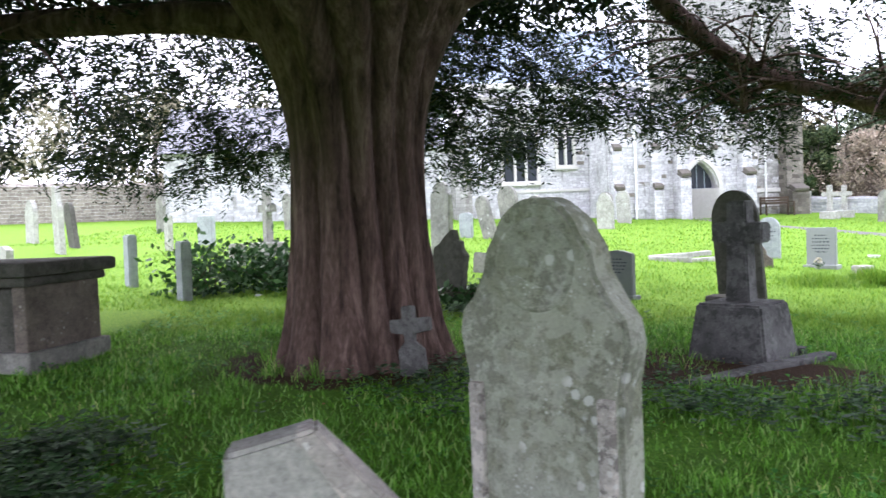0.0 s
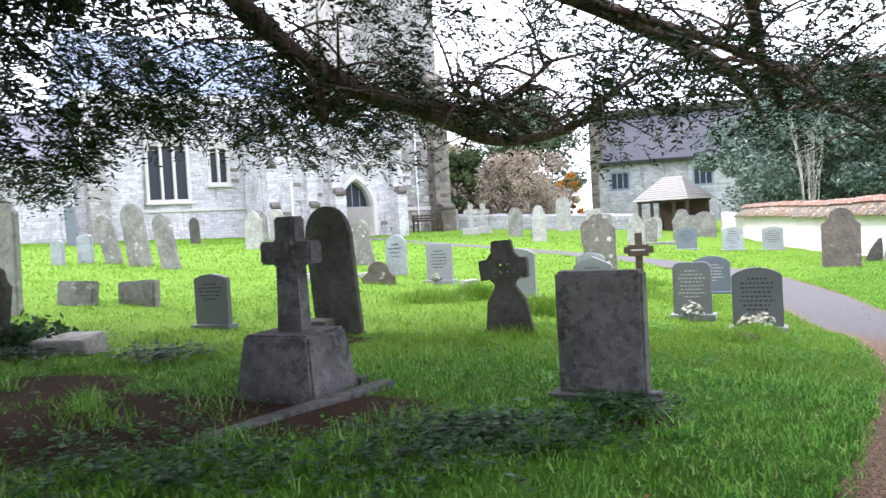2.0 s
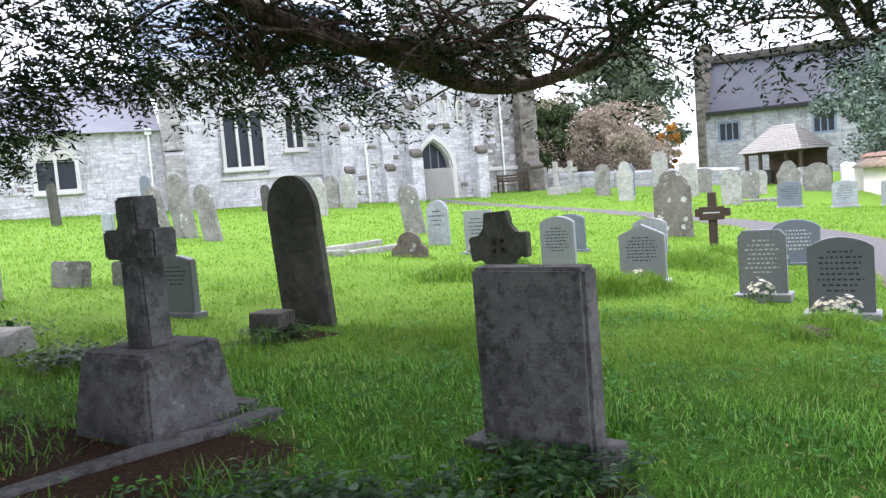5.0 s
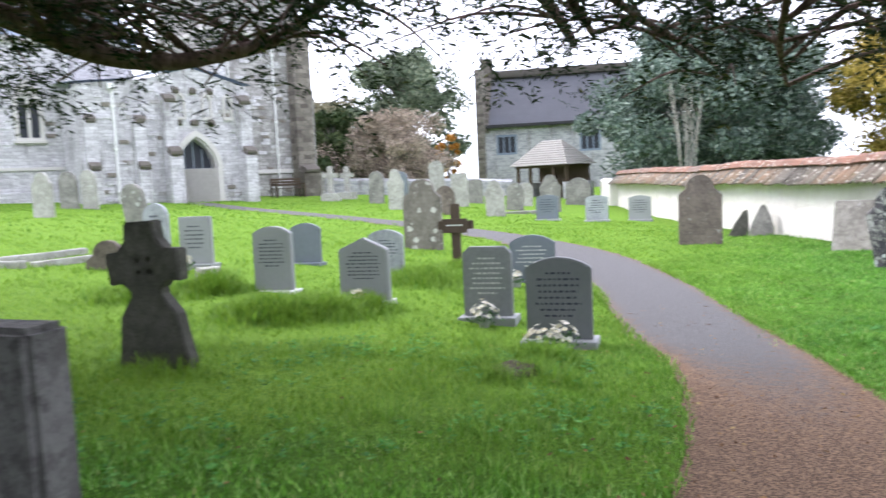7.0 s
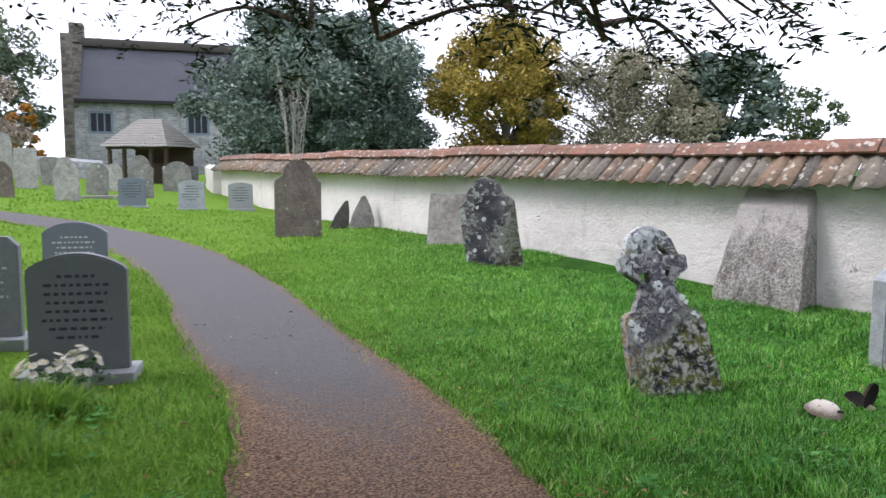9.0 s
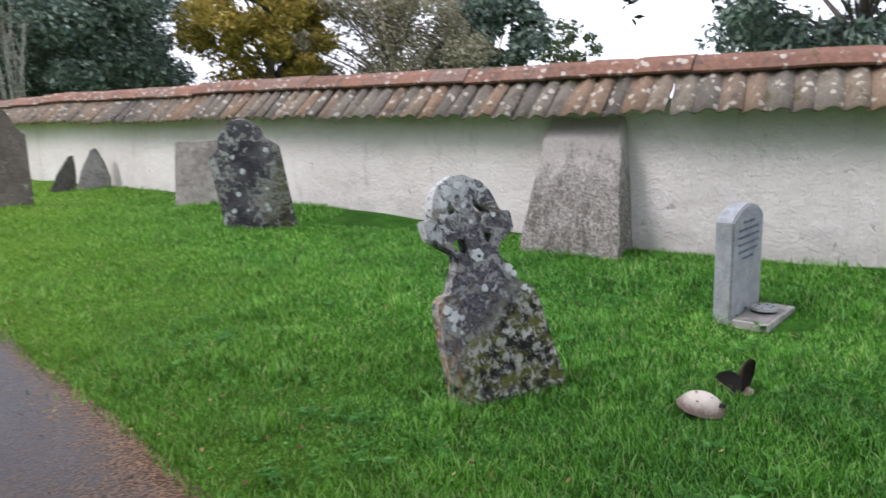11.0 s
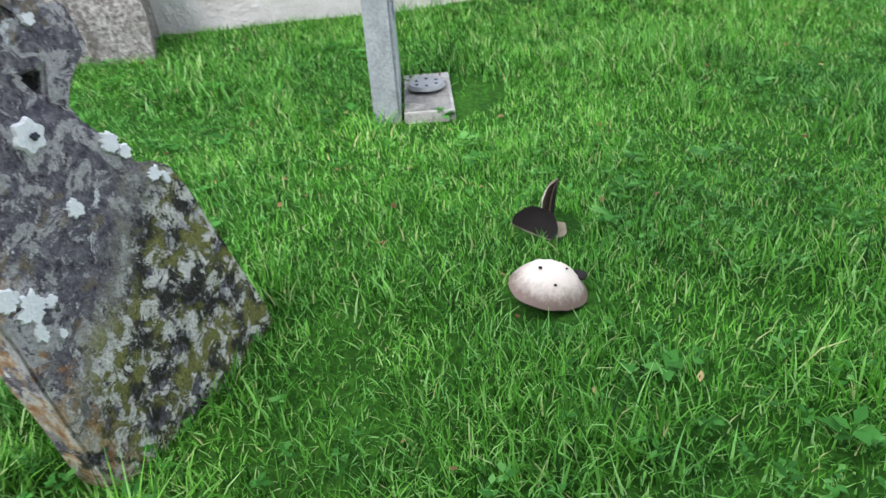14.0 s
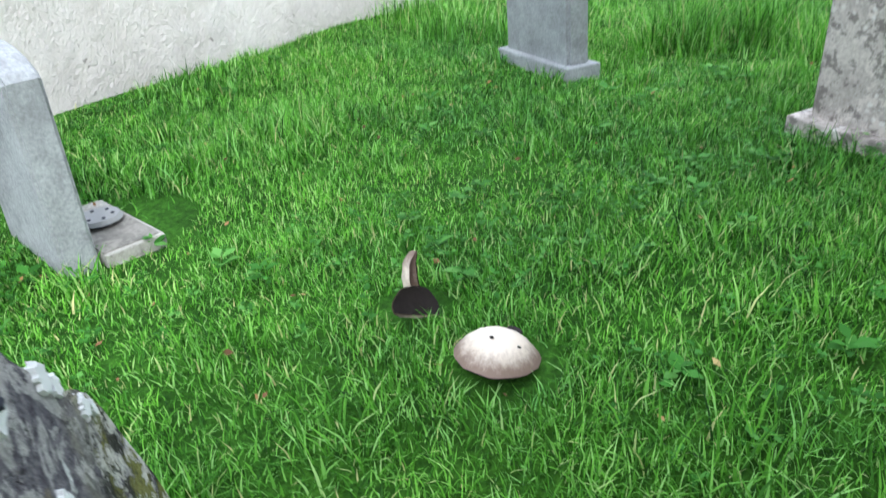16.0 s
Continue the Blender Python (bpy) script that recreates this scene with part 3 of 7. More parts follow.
def array_mesh(name, verts, faces, material, parent=None):
    """A mesh from numpy arrays: verts (n, 3), faces (m, k)."""
    me = bpy.data.meshes.new(name)
    n, k = faces.shape
    me.vertices.add(len(verts))
    me.vertices.foreach_set("co", np.ascontiguousarray(verts, dtype=np.float32).ravel())
    me.loops.add(n * k)
    me.loops.foreach_set("vertex_index", np.ascontiguousarray(faces, dtype=np.int32).ravel())
    me.polygons.add(n)
    me.polygons.foreach_set("loop_start", np.arange(0, n * k, k, dtype=np.int32))
    me.update(calc_edges=True)
    me.materials.append(material)
    ob = new(name, me)
    if parent:
        ob.parent = parent
    return ob


def empty(name, m):
    ob = new(name)
    ob.empty_display_size = 0.2
    ob.matrix_basis = m
    return ob


def box(bm, x0, x1, y0, y1, z0, z1, bevel=0.0):
    """Adds a box, bevelled if asked."""
    r = bmesh.ops.create_cube(bm, size=1.0)
    vs = r["verts"]
    for v in vs:
        v.co = Vector((x0 + (v.co.x + 0.5) * (x1 - x0), y0 + (v.co.y + 0.5) * (y1 - y0), z0 + (v.co.z + 0.5) * (z1 - z0)))
    if bevel:
        es = {e for v in vs for e in v.link_edges}
        bmesh.ops.bevel(bm, geom=list(es), offset=bevel, segments=2, affect="EDGES", profile=0.6)
    return vs


def box_bm(*a, **k):
    bm = bmesh.new()
    box(bm, *a, **k)
    return bm


def plate(outline, th, holes=(), bevel=0.01, rough=0.0, seed=0):
    """A slab with the outline (x, z), front at y = -th/2, with pierced holes; worn if rough."""
    bm = bmesh.new()
    edges = []
    for loop in (outline, *holes):
        vs = [bm.verts.new((x, -th / 2, z)) for x, z in loop]
        edges += [bm.edges.new((vs[i], vs[(i + 1) % len(vs)])) for i in range(len(vs))]
    bmesh.ops.triangle_fill(bm, use_beauty=True, use_dissolve=not holes, edges=edges, normal=(0, -1, 0))
    ext = bmesh.ops.extrude_face_region(bm, geom=list(bm.faces), use_keep_orig=True)
    moved = [v for v in ext["geom"] if isinstance(v, bmesh.types.BMVert)]
    bmesh.ops.translate(bm, verts=moved, vec=(0, th, 0))
    bmesh.ops.recalc_face_normals(bm, faces=bm.faces)
    if bevel:
        rim = [e for e in bm.edges if len(e.link_faces) == 2 and e.calc_face_angle(0) > 0.9]
        bmesh.ops.bevel(bm, geom=rim, offset=bevel, segments=2, affect="EDGES", clamp_overlap=True)
    if rough:
        bmesh.ops.triangulate(bm, faces=[q for q in bm.faces if len(q.verts) > 4])
        bmesh.ops.subdivide_edges(bm, edges=[e for e in bm.edges if e.calc_length() > 0.12], cuts=2, use_grid_fill=True)
        for v in bm.verts:
            v.co += noise.noise_vector(v.co * 7 + Vector((seed * 3.1, 0, 0))) * rough
    return bm


def arc(cx, cz, r, a0, a1, n):
    return [(cx + r * math.cos(radians(a0 + (a1 - a0) * i / n)), cz + r * math.sin(radians(a0 + (a1 - a0) * i / n))) for i in range(n + 1)]


def outline(kind, w, h):
    """The outline of a headstone, counter-clockwise from the bottom left, foot 0.15 below the ground."""
    q, d = w / 2, -0.15
    if kind == "round":
        return [(-q, d), (q, d)] + arc(0, h - q, q, 0, 180, 16)
    if kind == "gothic":
        z = h - q * 1.3
        rise = [(q * (1 - s ** 1.7), z + (h - z) * math.sin(s * math.pi / 2) ** 0.9) for s in np.linspace(0, 1, 9)]
        return [(-q, d), (q, d)] + rise + [(-x, zz) for x, zz in rise[-2::-1]]
    if kind == "segment":
        return [(-q, d), (q, d), (q, h - 0.1 * w)] + [(q * (1 - 2 * s), h - 0.1 * w * (1 - math.sin(s * math.pi))) for s in np.linspace(0.06, 0.94, 11)] + [(-q, h - 0.1 * w)]
    if kind == "peon":
        return [(-q, d), (q, d), (q, h - 0.18 * w)] + [(q * (1 - 2 * s), h - 0.18 * w + 0.18 * w * math.sin(s * math.pi) ** 0.7) for s in np.linspace(0.04, 0.96, 13)] + [(-q, h - 0.18 * w)]
    if kind == "clipped":
        k = 0.13 * w
        return [(-q, d), (q, d), (q, h - k), (q - k, h), (-q + k, h), (-q, h - k)]
    if kind == "flat":
        return [(-q, d), (q, d), (q, h), (-q, h)]
    if kind == "shoulder":
        r = q * 0.66
        return [(-q, d), (q, d), (q, h - r - 0.16 * w), (q * 0.93, h - r - 0.1 * w), (q * 0.8, h - r - 0.06 * w), (r, h - r)] + arc(0, h - r, r, 12, 168, 14) + [(-r, h - r), (-q * 0.8, h - r - 0.06 * w), (-q * 0.93, h - r - 0.1 * w), (-q, h - r - 0.16 * w)]
    if kind == "ogee":
        return [(-q * 0.9, d), (q * 0.9, d), (q * 0.92, h * 0.5), (q, h * 0.62), (q * 0.97, h * 0.68), (q * 0.8, h * 0.73), (q * 0.66, h * 0.8), (q * 0.62, h * 0.86)] + \
            arc(0, h - q * 0.55, q * 0.55, 20, 160, 12) + [(-q * 0.62, h * 0.86), (-q * 0.66, h * 0.8), (-q * 0.8, h * 0.73), (-q * 0.97, h * 0.68), (-q, h * 0.62), (-q * 0.92, h * 0.5)]
    if kind == "peak":
        return [(-q, d), (q, d), (q, h * 0.82), (0, h), (-q, h * 0.82)]
    if kind == "shard":
        return [(-q, d), (q, d), (q * 0.95, h * 0.3), (q * 0.55, h * 0.68), (q * 0.1, h), (-q * 0.2, h * 0.93), (-q * 0.7, h * 0.4)]
    if kind == "jagged":
        return [(-q, d), (q, d), (q * 1.02, h * 0.7), (q * 0.75, h * 0.76), (q * 0.6, h * 0.86), (q * 0.35, h * 0.88), (q * 0.15, h), (-q * 0.2, h * 0.93), (-q * 0.45, h * 0.86), (-q * 0.62, h * 0.78), (-q * 0.98, h * 0.72)]
    raise ValueError(kind)


BUMPS = [(0, 0, -0.005), (0, 4, 0.041), (3, 5.5, 0.077), (3, 9.5, -0.056), (6, 4.5, 0.029), (6.5, 7.5, 0.04), (9, 8.2, -0.079),
         (9, 11, -0.063), (12.5, 4, 0.022), (11, 5.6, -0.102), (11, 14.5, -0.053), (15.5, 8.5, 0.092), (16, 13.5, 0.081), (14, 0, 0.12)]


def wall_x(y):
    """Where the boundary wall's inner face runs."""
    d = y - 4.8
    return 14.85 + (0.3 * d + 0.008 * d * d if d > 0 else 0.17 * d - 0.004 * d * d)


def ground(x, y):
    """Height of the churchyard, for numbers or arrays."""
    gx, gy = np.clip(x, -25, 32), np.clip(y, -12, 42)
    z = -0.0205 - 0.0382 * gx + 0.0422 * gy
    for a, b, k in BUMPS:
        z = z + k * np.exp(-((x - a) ** 2 + (y - b) ** 2) / 9.68)
    d = y - 4.8
    wx = 14.85 + np.where(d > 0, 0.3 * d + 0.008 * d * d, 0.17 * d - 0.004 * d * d)
    z = z - 0.12 * np.exp(-((x - 11.45) ** 2 + (y - 5.65) ** 2) / 0.7)
    z = z - 0.14 * np.exp(-((x - 8.85) ** 2 + (y - 9.4) ** 2) / 1.7)
    return z + 0.17 * np.exp(-((x - wx - 0.6) / 1.3) ** 2) * np.clip((18 - y) / 8, 0, 1)


def gz(x, y):
    return float(ground(np.float64(x), np.float64(y)))


PATH_LINE = [(-6, -6.4), (0, -0.9), (3, 1.75), (6.2, 4.05), (7.95, 5.35), (9.5, 7.0), (10.6, 8.9), (11.9, 11.2), (13.0, 13.9), (13.55, 17.4), (13.2, 21.0), (12.4, 25.0), (11.2, 30.0), (10.55, 34.3)]


def path_point(s):
    """A point on the path's middle line and its width, s from 0 to 1 (Catmull-Rom)."""
    n = len(PATH_LINE) - 1
    i = min(int(s * n), n - 1)
    u = s * n - i
    p = [Vector(PATH_LINE[max(0, min(n, i + k))]) for k in (-1, 0, 1, 2)]
    q = 0.5 * ((2 * p[1]) + (p[2] - p[0]) * u + (2 * p[0] - 5 * p[1] + 4 * p[2] - p[3]) * u * u + (-p[0] + 3 * p[1] - 3 * p[2] + p[3]) * u ** 3)
    return q, 1.35 - 0.35 * min(1, max(0, s * 1.8 - 0.6))


PATH_SAMPLES = [path_point(i / 260) for i in range(261)]
PATH_XY = np.array([tuple(q) for q, _ in PATH_SAMPLES])
PATH_W = np.array([w for _, w in PATH_SAMPLES])


def off_path(x, y):
    """Distance outside the path's edge (negative on it), for arrays."""
    out = np.full(x.shape, 1e9)
    for (px, py), w in zip(PATH_XY[::2], PATH_W[::2]):
        out = np.minimum(out, np.hypot(x - px, y - py) - w / 2)
    return out


# bare, needle-strewn soil: (x, y, radius x, radius y)
SOIL = [(-0.8, 6.6, 1.5, 1.1), (1.2, 6.5, 1.7, 1.15), (2.4, 6.1, 1.15, 0.75), (0.6, 7.9, 1.0, 0.8), (4.2, 5.1, 0.7, 0.25), (3.3, 9.2, 0.7, 0.3)]


def soil_mask(x, y):
    out = np.zeros(x.shape)
    for a, b, rx, ry in SOIL:
        out = np.maximum(out, 1.25 - np.hypot((x - a) / rx, (y - b) / ry))
    return np.clip(out, 0, 1)


def wide_axis(a, b, step):
    mid = np.arange(a, b + 1e-6, step)
    tail = np.cumsum(np.geomspace(step * 2, 260, 26))
    return np.concatenate([(a - tail)[::-1], mid, b + tail])


def ripple(x, y):
    """Small hummocks of the turf."""
    return 0.018 * np.sin(x * 2.3 + np.sin(y * 1.7)) * np.sin(y * 2.9 + 1.3 * np.sin(x * 1.1))


def build_ground():
    xs, ys = wide_axis(-14, 26, 0.2), wide_axis(-6, 40, 0.2)
    X, Y = np.meshgrid(xs, ys)
    Z = ground(X, Y) + ripple(X, Y)
    Z -= 0.035 * (off_path(X, Y) < 0.05) * (np.abs(X) < 40)
    ny, nx = X.shape
    i = np.arange((ny - 1) * (nx - 1))
    a = (i // (nx - 1)) * nx + i % (nx - 1)
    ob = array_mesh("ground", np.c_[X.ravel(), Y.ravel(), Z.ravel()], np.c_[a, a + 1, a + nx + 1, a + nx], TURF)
    at = ob.data.attributes.new("soil", "FLOAT", "POINT")
    at.data.foreach_set("value", soil_mask(X, Y).ravel().astype(np.float32))
    ob.data.polygons.foreach_set("use_smooth", [True] * len(ob.data.polygons))
    tagged(ob, "sloping mown churchyard turf with bare soil patches", "ground", kind="structure")


def build_path():
    bm = bmesh.new()
    rows = []
    for k, (q, w) in enumerate(PATH_SAMPLES):
        a, b = PATH_SAMPLES[max(0, k - 1)][0], PATH_SAMPLES[min(260, k + 1)][0]
        t = (b - a).normalized()
        r = Vector((t.y, -t.x))
        row = []
        for j in range(9):
            u = j / 8 * 2 - 1
            wob = 0.06 * noise.noise(Vector((q.x * 1.7, q.y * 1.7, u * 3))) * abs(u)
            p = q + r * (u * (w / 2 + 0.03) + wob)
            row.append(bm.verts.new((p.x, p.y, gz(p.x, p.y) + 0.012 * (1 - u * u) - 0.012 + 0.006)))
        rows.append(row)
    for a, b in zip(rows, rows[1:]):
        for j in range(8):
            bm.faces.new((a[j], a[j + 1], b[j + 1], b[j]))
    ob = part("path", bm, PATH_MAT, smooth=True)
    at = ob.data.attributes.new("verge", "FLOAT", "POINT")
    at.data.foreach_set("value", [abs(j / 4 - 1) ** 3 for _ in rows for j in range(9)])
    tagged(ob, "narrow grey asphalt path strewn with brown needles", "path", kind="structure")


build_ground()
build_path()


# ---- boundary wall of lime render with tiled coping ----
def build_wall():
    ys = np.arange(-7, 26.01, 0.25)
    bm = bmesh.new()
    prev = None
    for y in ys:
        x = wall_x(y) + 0.02 * noise.noise(Vector((0, y * 0.7, 0)))
        top = 1.15 + 0.05 * noise.noise(Vector((3, y * 0.25, 0)))
        s = wall_x(y + 0.1) - wall_x(y - 0.1)
        n = Vector((0.2, -s, 0)).normalized()
        foot = gz(x, y) - 0.4
        ring = []
        for u, z in ((0.0, foot), (0.0, gz(x, y) + 0.2), (0.012, 0.55), (0.0, top), (0.36, top), (0.36, foot)):
            w = 0.014 * noise.noise(Vector((y * 1.3, z * 2, u))) if u < 0.1 else 0
            ring.append(bm.verts.new((x + n.x * (u + w), y + n.y * (u + w), z)))
        if prev:
            for k in range(6):
                bm.faces.new((prev[k], prev[(k + 1) % 6], ring[(k + 1) % 6], ring[k]))
        else:
            bm.faces.new(ring)
        prev = ring
    bm.faces.new(prev[::-1])
    bmesh.ops.recalc_face_normals(bm, faces=bm.faces)
    wall = part("wall_boundary", bm, LIME)
    tagged(wall, "cream lime-rendered boundary wall under clay tile coping", "wall", kind="structure")
    return wall


def pantile_mesh():
    """One S-shaped tile, 0.24 wide and 0.42 long, down its own -x; local y along the wall."""
    bm = bmesh.new()
    rows = []
    for i, u in enumerate((0.0, 0.5, 1.0)):
        up, low = [], []
        for j in range(9):
            v = j / 8
            z = 0.024 * math.sin(v * 2 * math.pi - 0.6) + 0.012
            up.append(bm.verts.new((-0.6 * u, (v - 0.5) * 0.205, z + 0.006 * (1 - u))))
            low.append(bm.verts.new((-0.6 * u, (v - 0.5) * 0.205, z - 0.016)))
        rows.append((up, low))
    for (a, al), (b, bl) in zip(rows, rows[1:]):
        for j in range(8):
            bm.faces.new((a[j], b[j], b[j + 1], a[j + 1]))
            bm.faces.new((al[j], al[j + 1], bl[j + 1], bl[j]))
    up, low = rows[-1]
    for j in range(8):
        bm.faces.new((up[j], low[j], low[j + 1], up[j + 1]))
    me = bpy.data.meshes.new("pantile")
    bmesh.ops.recalc_face_normals(bm, faces=bm.faces)
    bm.to_mesh(me)
    bm.free()
    me.materials.append(PANTILE)
    me.polygons.foreach_set("use_smooth", [True] * len(me.polygons))
    return me


def ridge_mesh():
    """One angular ridge tile, 0.46 long along y."""
    bm = bmesh.new()
    prof = [(-0.2, -0.1), (-0.13, -0.015), (-0.05, 0.035), (0.05, 0.035), (0.13, -0.015), (0.2, -0.1)]
    inner = [(x * 0.9, z - 0.022) for x, z in prof]
    ends = []
    for y in (-0.235, 0.235):
        ends.append(([bm.verts.new((x, y, z)) for x, z in prof], [bm.verts.new((x, y, z)) for x, z in inner]))
    (a, ai), (b, bi) = ends
    for k in range(5):
        bm.faces.new((a[k], a[k + 1], b[k + 1], b[k]))
        bm.faces.new((ai[k + 1], ai[k], bi[k], bi[k + 1]))
        bm.faces.new((a[k + 1], a[k], ai[k], ai[k + 1]))
        bm.faces.new((b[k], b[k + 1], bi[k + 1], bi[k]))
    for k in (0, 5):
        bm.faces.new((a[k], b[k], bi[k], ai[k]))
    bmesh.ops.recalc_face_normals(bm, faces=bm.faces)
    me = bpy.data.meshes.new("ridge_tile")
    bm.to_mesh(me)
    bm.free()
    me.materials.append(RIDGE_TILE)
    return me


def tile_wall(wall):
    tile, ridge = pantile_mesh(), ridge_mesh()
    rnd = random.Random(5)
    y = -6.5
    while y < 26:
        s = (wall_x(y + 0.1) - wall_x(y - 0.1)) / 0.2
        ang = math.degrees(math.atan2(-s, 1))
        step = 0.185 / math.hypot(1, s)
        top = 1.42 + 0.05 * noise.noise(Vector((3, y * 0.25, 0))) + 0.02 * noise.noise(Vector((8, y * 0.9, 0)))
        x = wall_x(y) + 0.17
        ob = new("pantile", tile)
        ob.parent = wall
        ob.matrix_basis = pose(x, y, top, 0, 0, ang) @ pose(-0.02, 0, 0, rnd.uniform(-2, 2), -40 + rnd.uniform(-2.5, 2.5), rnd.uniform(-2, 2))
        y += step
    y = -6.4
    while y < 26:
        s = (wall_x(y + 0.1) - wall_x(y - 0.1)) / 0.2
        ang = math.degrees(math.atan2(-s, 1))
        top = 1.49 + 0.05 * noise.noise(Vector((3, y * 0.25, 0))) + 0.02 * noise.noise(Vector((8, y * 0.9, 0)))
        ob = new("ridge_tile", ridge)
        ob.parent = wall
        ob.matrix_basis = pose(wall_x(y) + 0.17, y, top + rnd.uniform(-0.006, 0.006), rnd.uniform(-1, 1), rnd.uniform(-2, 2), ang + rnd.uniform(-1, 1))
        y += 0.462 / math.hypot(1, s)


def build_buttress():
    bm = bmesh.new()
    prof = [(0.1, -0.6), (-0.62, -0.6), (-0.5, 0.0), (-0.22, 0.8), (0.1, 1.18)]
    a = [bm.verts.new((x, -0.43 - 0.05 * (z < 0.3) + 0.06 * (z > 0.7), z)) for x, z in prof]
    b = [bm.verts.new((x, 0.43 + 0.05 * (z < 0.3) - 0.06 * (z > 0.7), z)) for x, z in prof]
    bm.faces.new(a)
    bm.faces.new(b[::-1])
    for k in range(5):
        bm.faces.new((a[k], b[k], b[(k + 1) % 5], a[(k + 1) % 5]))
    bmesh.ops.recalc_face_normals(bm, faces=bm.faces)
    bmesh.ops.subdivide_edges(bm, edges=bm.edges, cuts=4, use_grid_fill=True)
    for v in bm.verts:
        v.co += noise.noise_vector(v.co * 4) * 0.03
    ob = part("buttress", bm, LIMEWASHED)
    ob.matrix_basis = pose(wall_x(5.6) + 0.05, 5.6, 0.0, 0, 0, -16)
    tagged(ob, "streaked grey stone buttress leaning on the lime wall", "buttress", kind="structure")


WALL = build_wall()
build_buttress()


# ---- church ----
CH = pose(3, 36, 0, 0, 0, 12)   # local x along the wall, y into the church


def arch_outline(w, z0, spring, apex, n=8):
    """A pointed arch opening from z0, centred on x = 0."""
    q = w / 2
    side = [(-q + 2 * q * math.cos(t), spring + (apex - spring) * math.sin(t) / math.sin(math.pi / 3)) for t in np.linspace(0, math.pi / 3, n)]
    return [(-q, z0), (q, z0)] + side + [(-x, z) for x, z in side[-2::-1]]


def wall_plate(outer, th, holes):
    return plate(outer, th, holes, bevel=0)


def gothic_window(parent, x, y, w, z0, spring, apex, lights, material=DRESSED):
    """A traceried window: surround, mullions, sill, leaded panes."""
    win = part("window", plate(arch_outline(w + 0.3, z0 - 0.12, spring, apex + 0.2), 0.14, [arch_outline(w, z0, spring, apex)], 0.012), material, parent)
    win.matrix_basis = pose(x, y - 0.03, 0)
    for k in range(lights):
        lw = w / lights
        cx = -w / 2 + lw * (k + 0.5)
        top = spring + (apex - spring) * (0.45 if abs(k - (lights - 1) / 2) < 0.6 else 0.2)
        pane = part("pane", plate(arch_outline(lw, z0, top - 0.3, top), 0.03, (), 0), DARK_GLASS, win)
        pane.matrix_basis = pose(cx, 0.12, 0)
        if k:
            mul = part("mullion", box_bm(-0.055, 0.055, -0.08, 0.1, z0, spring + (apex - spring) * 0.55, bevel=0.015), material, win)
            mul.matrix_basis = pose(cx - lw / 2, 0, 0)
        head = part("tracery", plate(arch_outline(lw + 0.02, top - 0.34, top - 0.3, top + 0.12), 0.12, [arch_outline(lw * 0.82, top - 0.33, top - 0.31, top - 0.03)], 0.008), material, win)
        head.matrix_basis = pose(cx, 0.02, 0)
    back = part("tracery_panel", plate(arch_outline(w, spring + 0.1, spring + 0.15, apex), 0.05, [[(cx2 + a * 0.07, spring + (apex - spring) * 0.62 + b * 0.22) for a, b in ((-1, -1), (1, -1), (1, 0.6), (0, 1), (-1, 0.6))] for cx2 in ((-0.2, 0.2) if lights > 2 else (0.0,))], 0), material, win)
    back.matrix_basis = pose(0, 0.06, 0)
    part("glass_backing", plate(arch_outline(w * 1.05, z0 - 0.02, spring, apex), 0.02, (), 0), DARK_GLASS, win).matrix_basis = pose(0, 0.2, 0)
    part("sill", box_bm(-w / 2 - 0.2, w / 2 + 0.2, -0.16, 0.1, z0 - 0.22, z0 - 0.1, bevel=0.02), material, win)
    return win


def buttress(parent, x, y, w, d, z1, z2, material=DRESSED):
    """A two-stage buttress with sloped weatherings; front towards -y."""
    bm = bmesh.new()
    for y0, za, zb in ((-d, 0.2, z1), (-d * 0.6, z1, z2)):
        prof = [(0, za), (y0, za), (y0, zb - 0.25), (0, zb + 0.15)]
        a = [bm.verts.new((-w / 2, py, pz)) for py, pz in prof]
        b = [bm.verts.new((w / 2, py, pz)) for py, pz in prof]
        bm.faces.new(a)
        bm.faces.new(b[::-1])
        for k in range(4):
            bm.faces.new((a[k], b[k], b[(k + 1) % 4], a[(k + 1) % 4]))
    bmesh.ops.recalc_face_normals(bm, faces=bm.faces)
    ob = part("buttress", bm, material, parent)
    ob.matrix_basis = pose(x, y, 0)
    return ob


def weathering(parent, x, y, w, z):
    """A dark projecting drip stone with a sloped top."""
    bm = bmesh.new()
    w *= 0.72
    prof = [(0.45, -0.1), (0.02, -0.14), (-0.03, -0.08), (-0.05, 0.02), (0.1, 0.12), (0.45, 0.26)]
    a = [bm.verts.new((-w / 2, py, pz)) for py, pz in prof]
    b = [bm.verts.new((w / 2, py, pz)) for py, pz in prof]
    bm.faces.new(a)
    bm.faces.new(b[::-1])
    for k in range(6):
        bm.faces.new((a[k], b[k], b[(k + 1) % 6], a[(k + 1) % 6]))
    bmesh.ops.recalc_face_normals(bm, faces=bm.faces)
    for v in bm.verts:
        v.co += noise.noise_vector(v.co * 5 + Vector((x, z, 0))) * 0.03
    part("drip_stone", bm, DARK_WEATHERED, parent, "dark weathered drip stone").matrix_basis = pose(x, y, z)


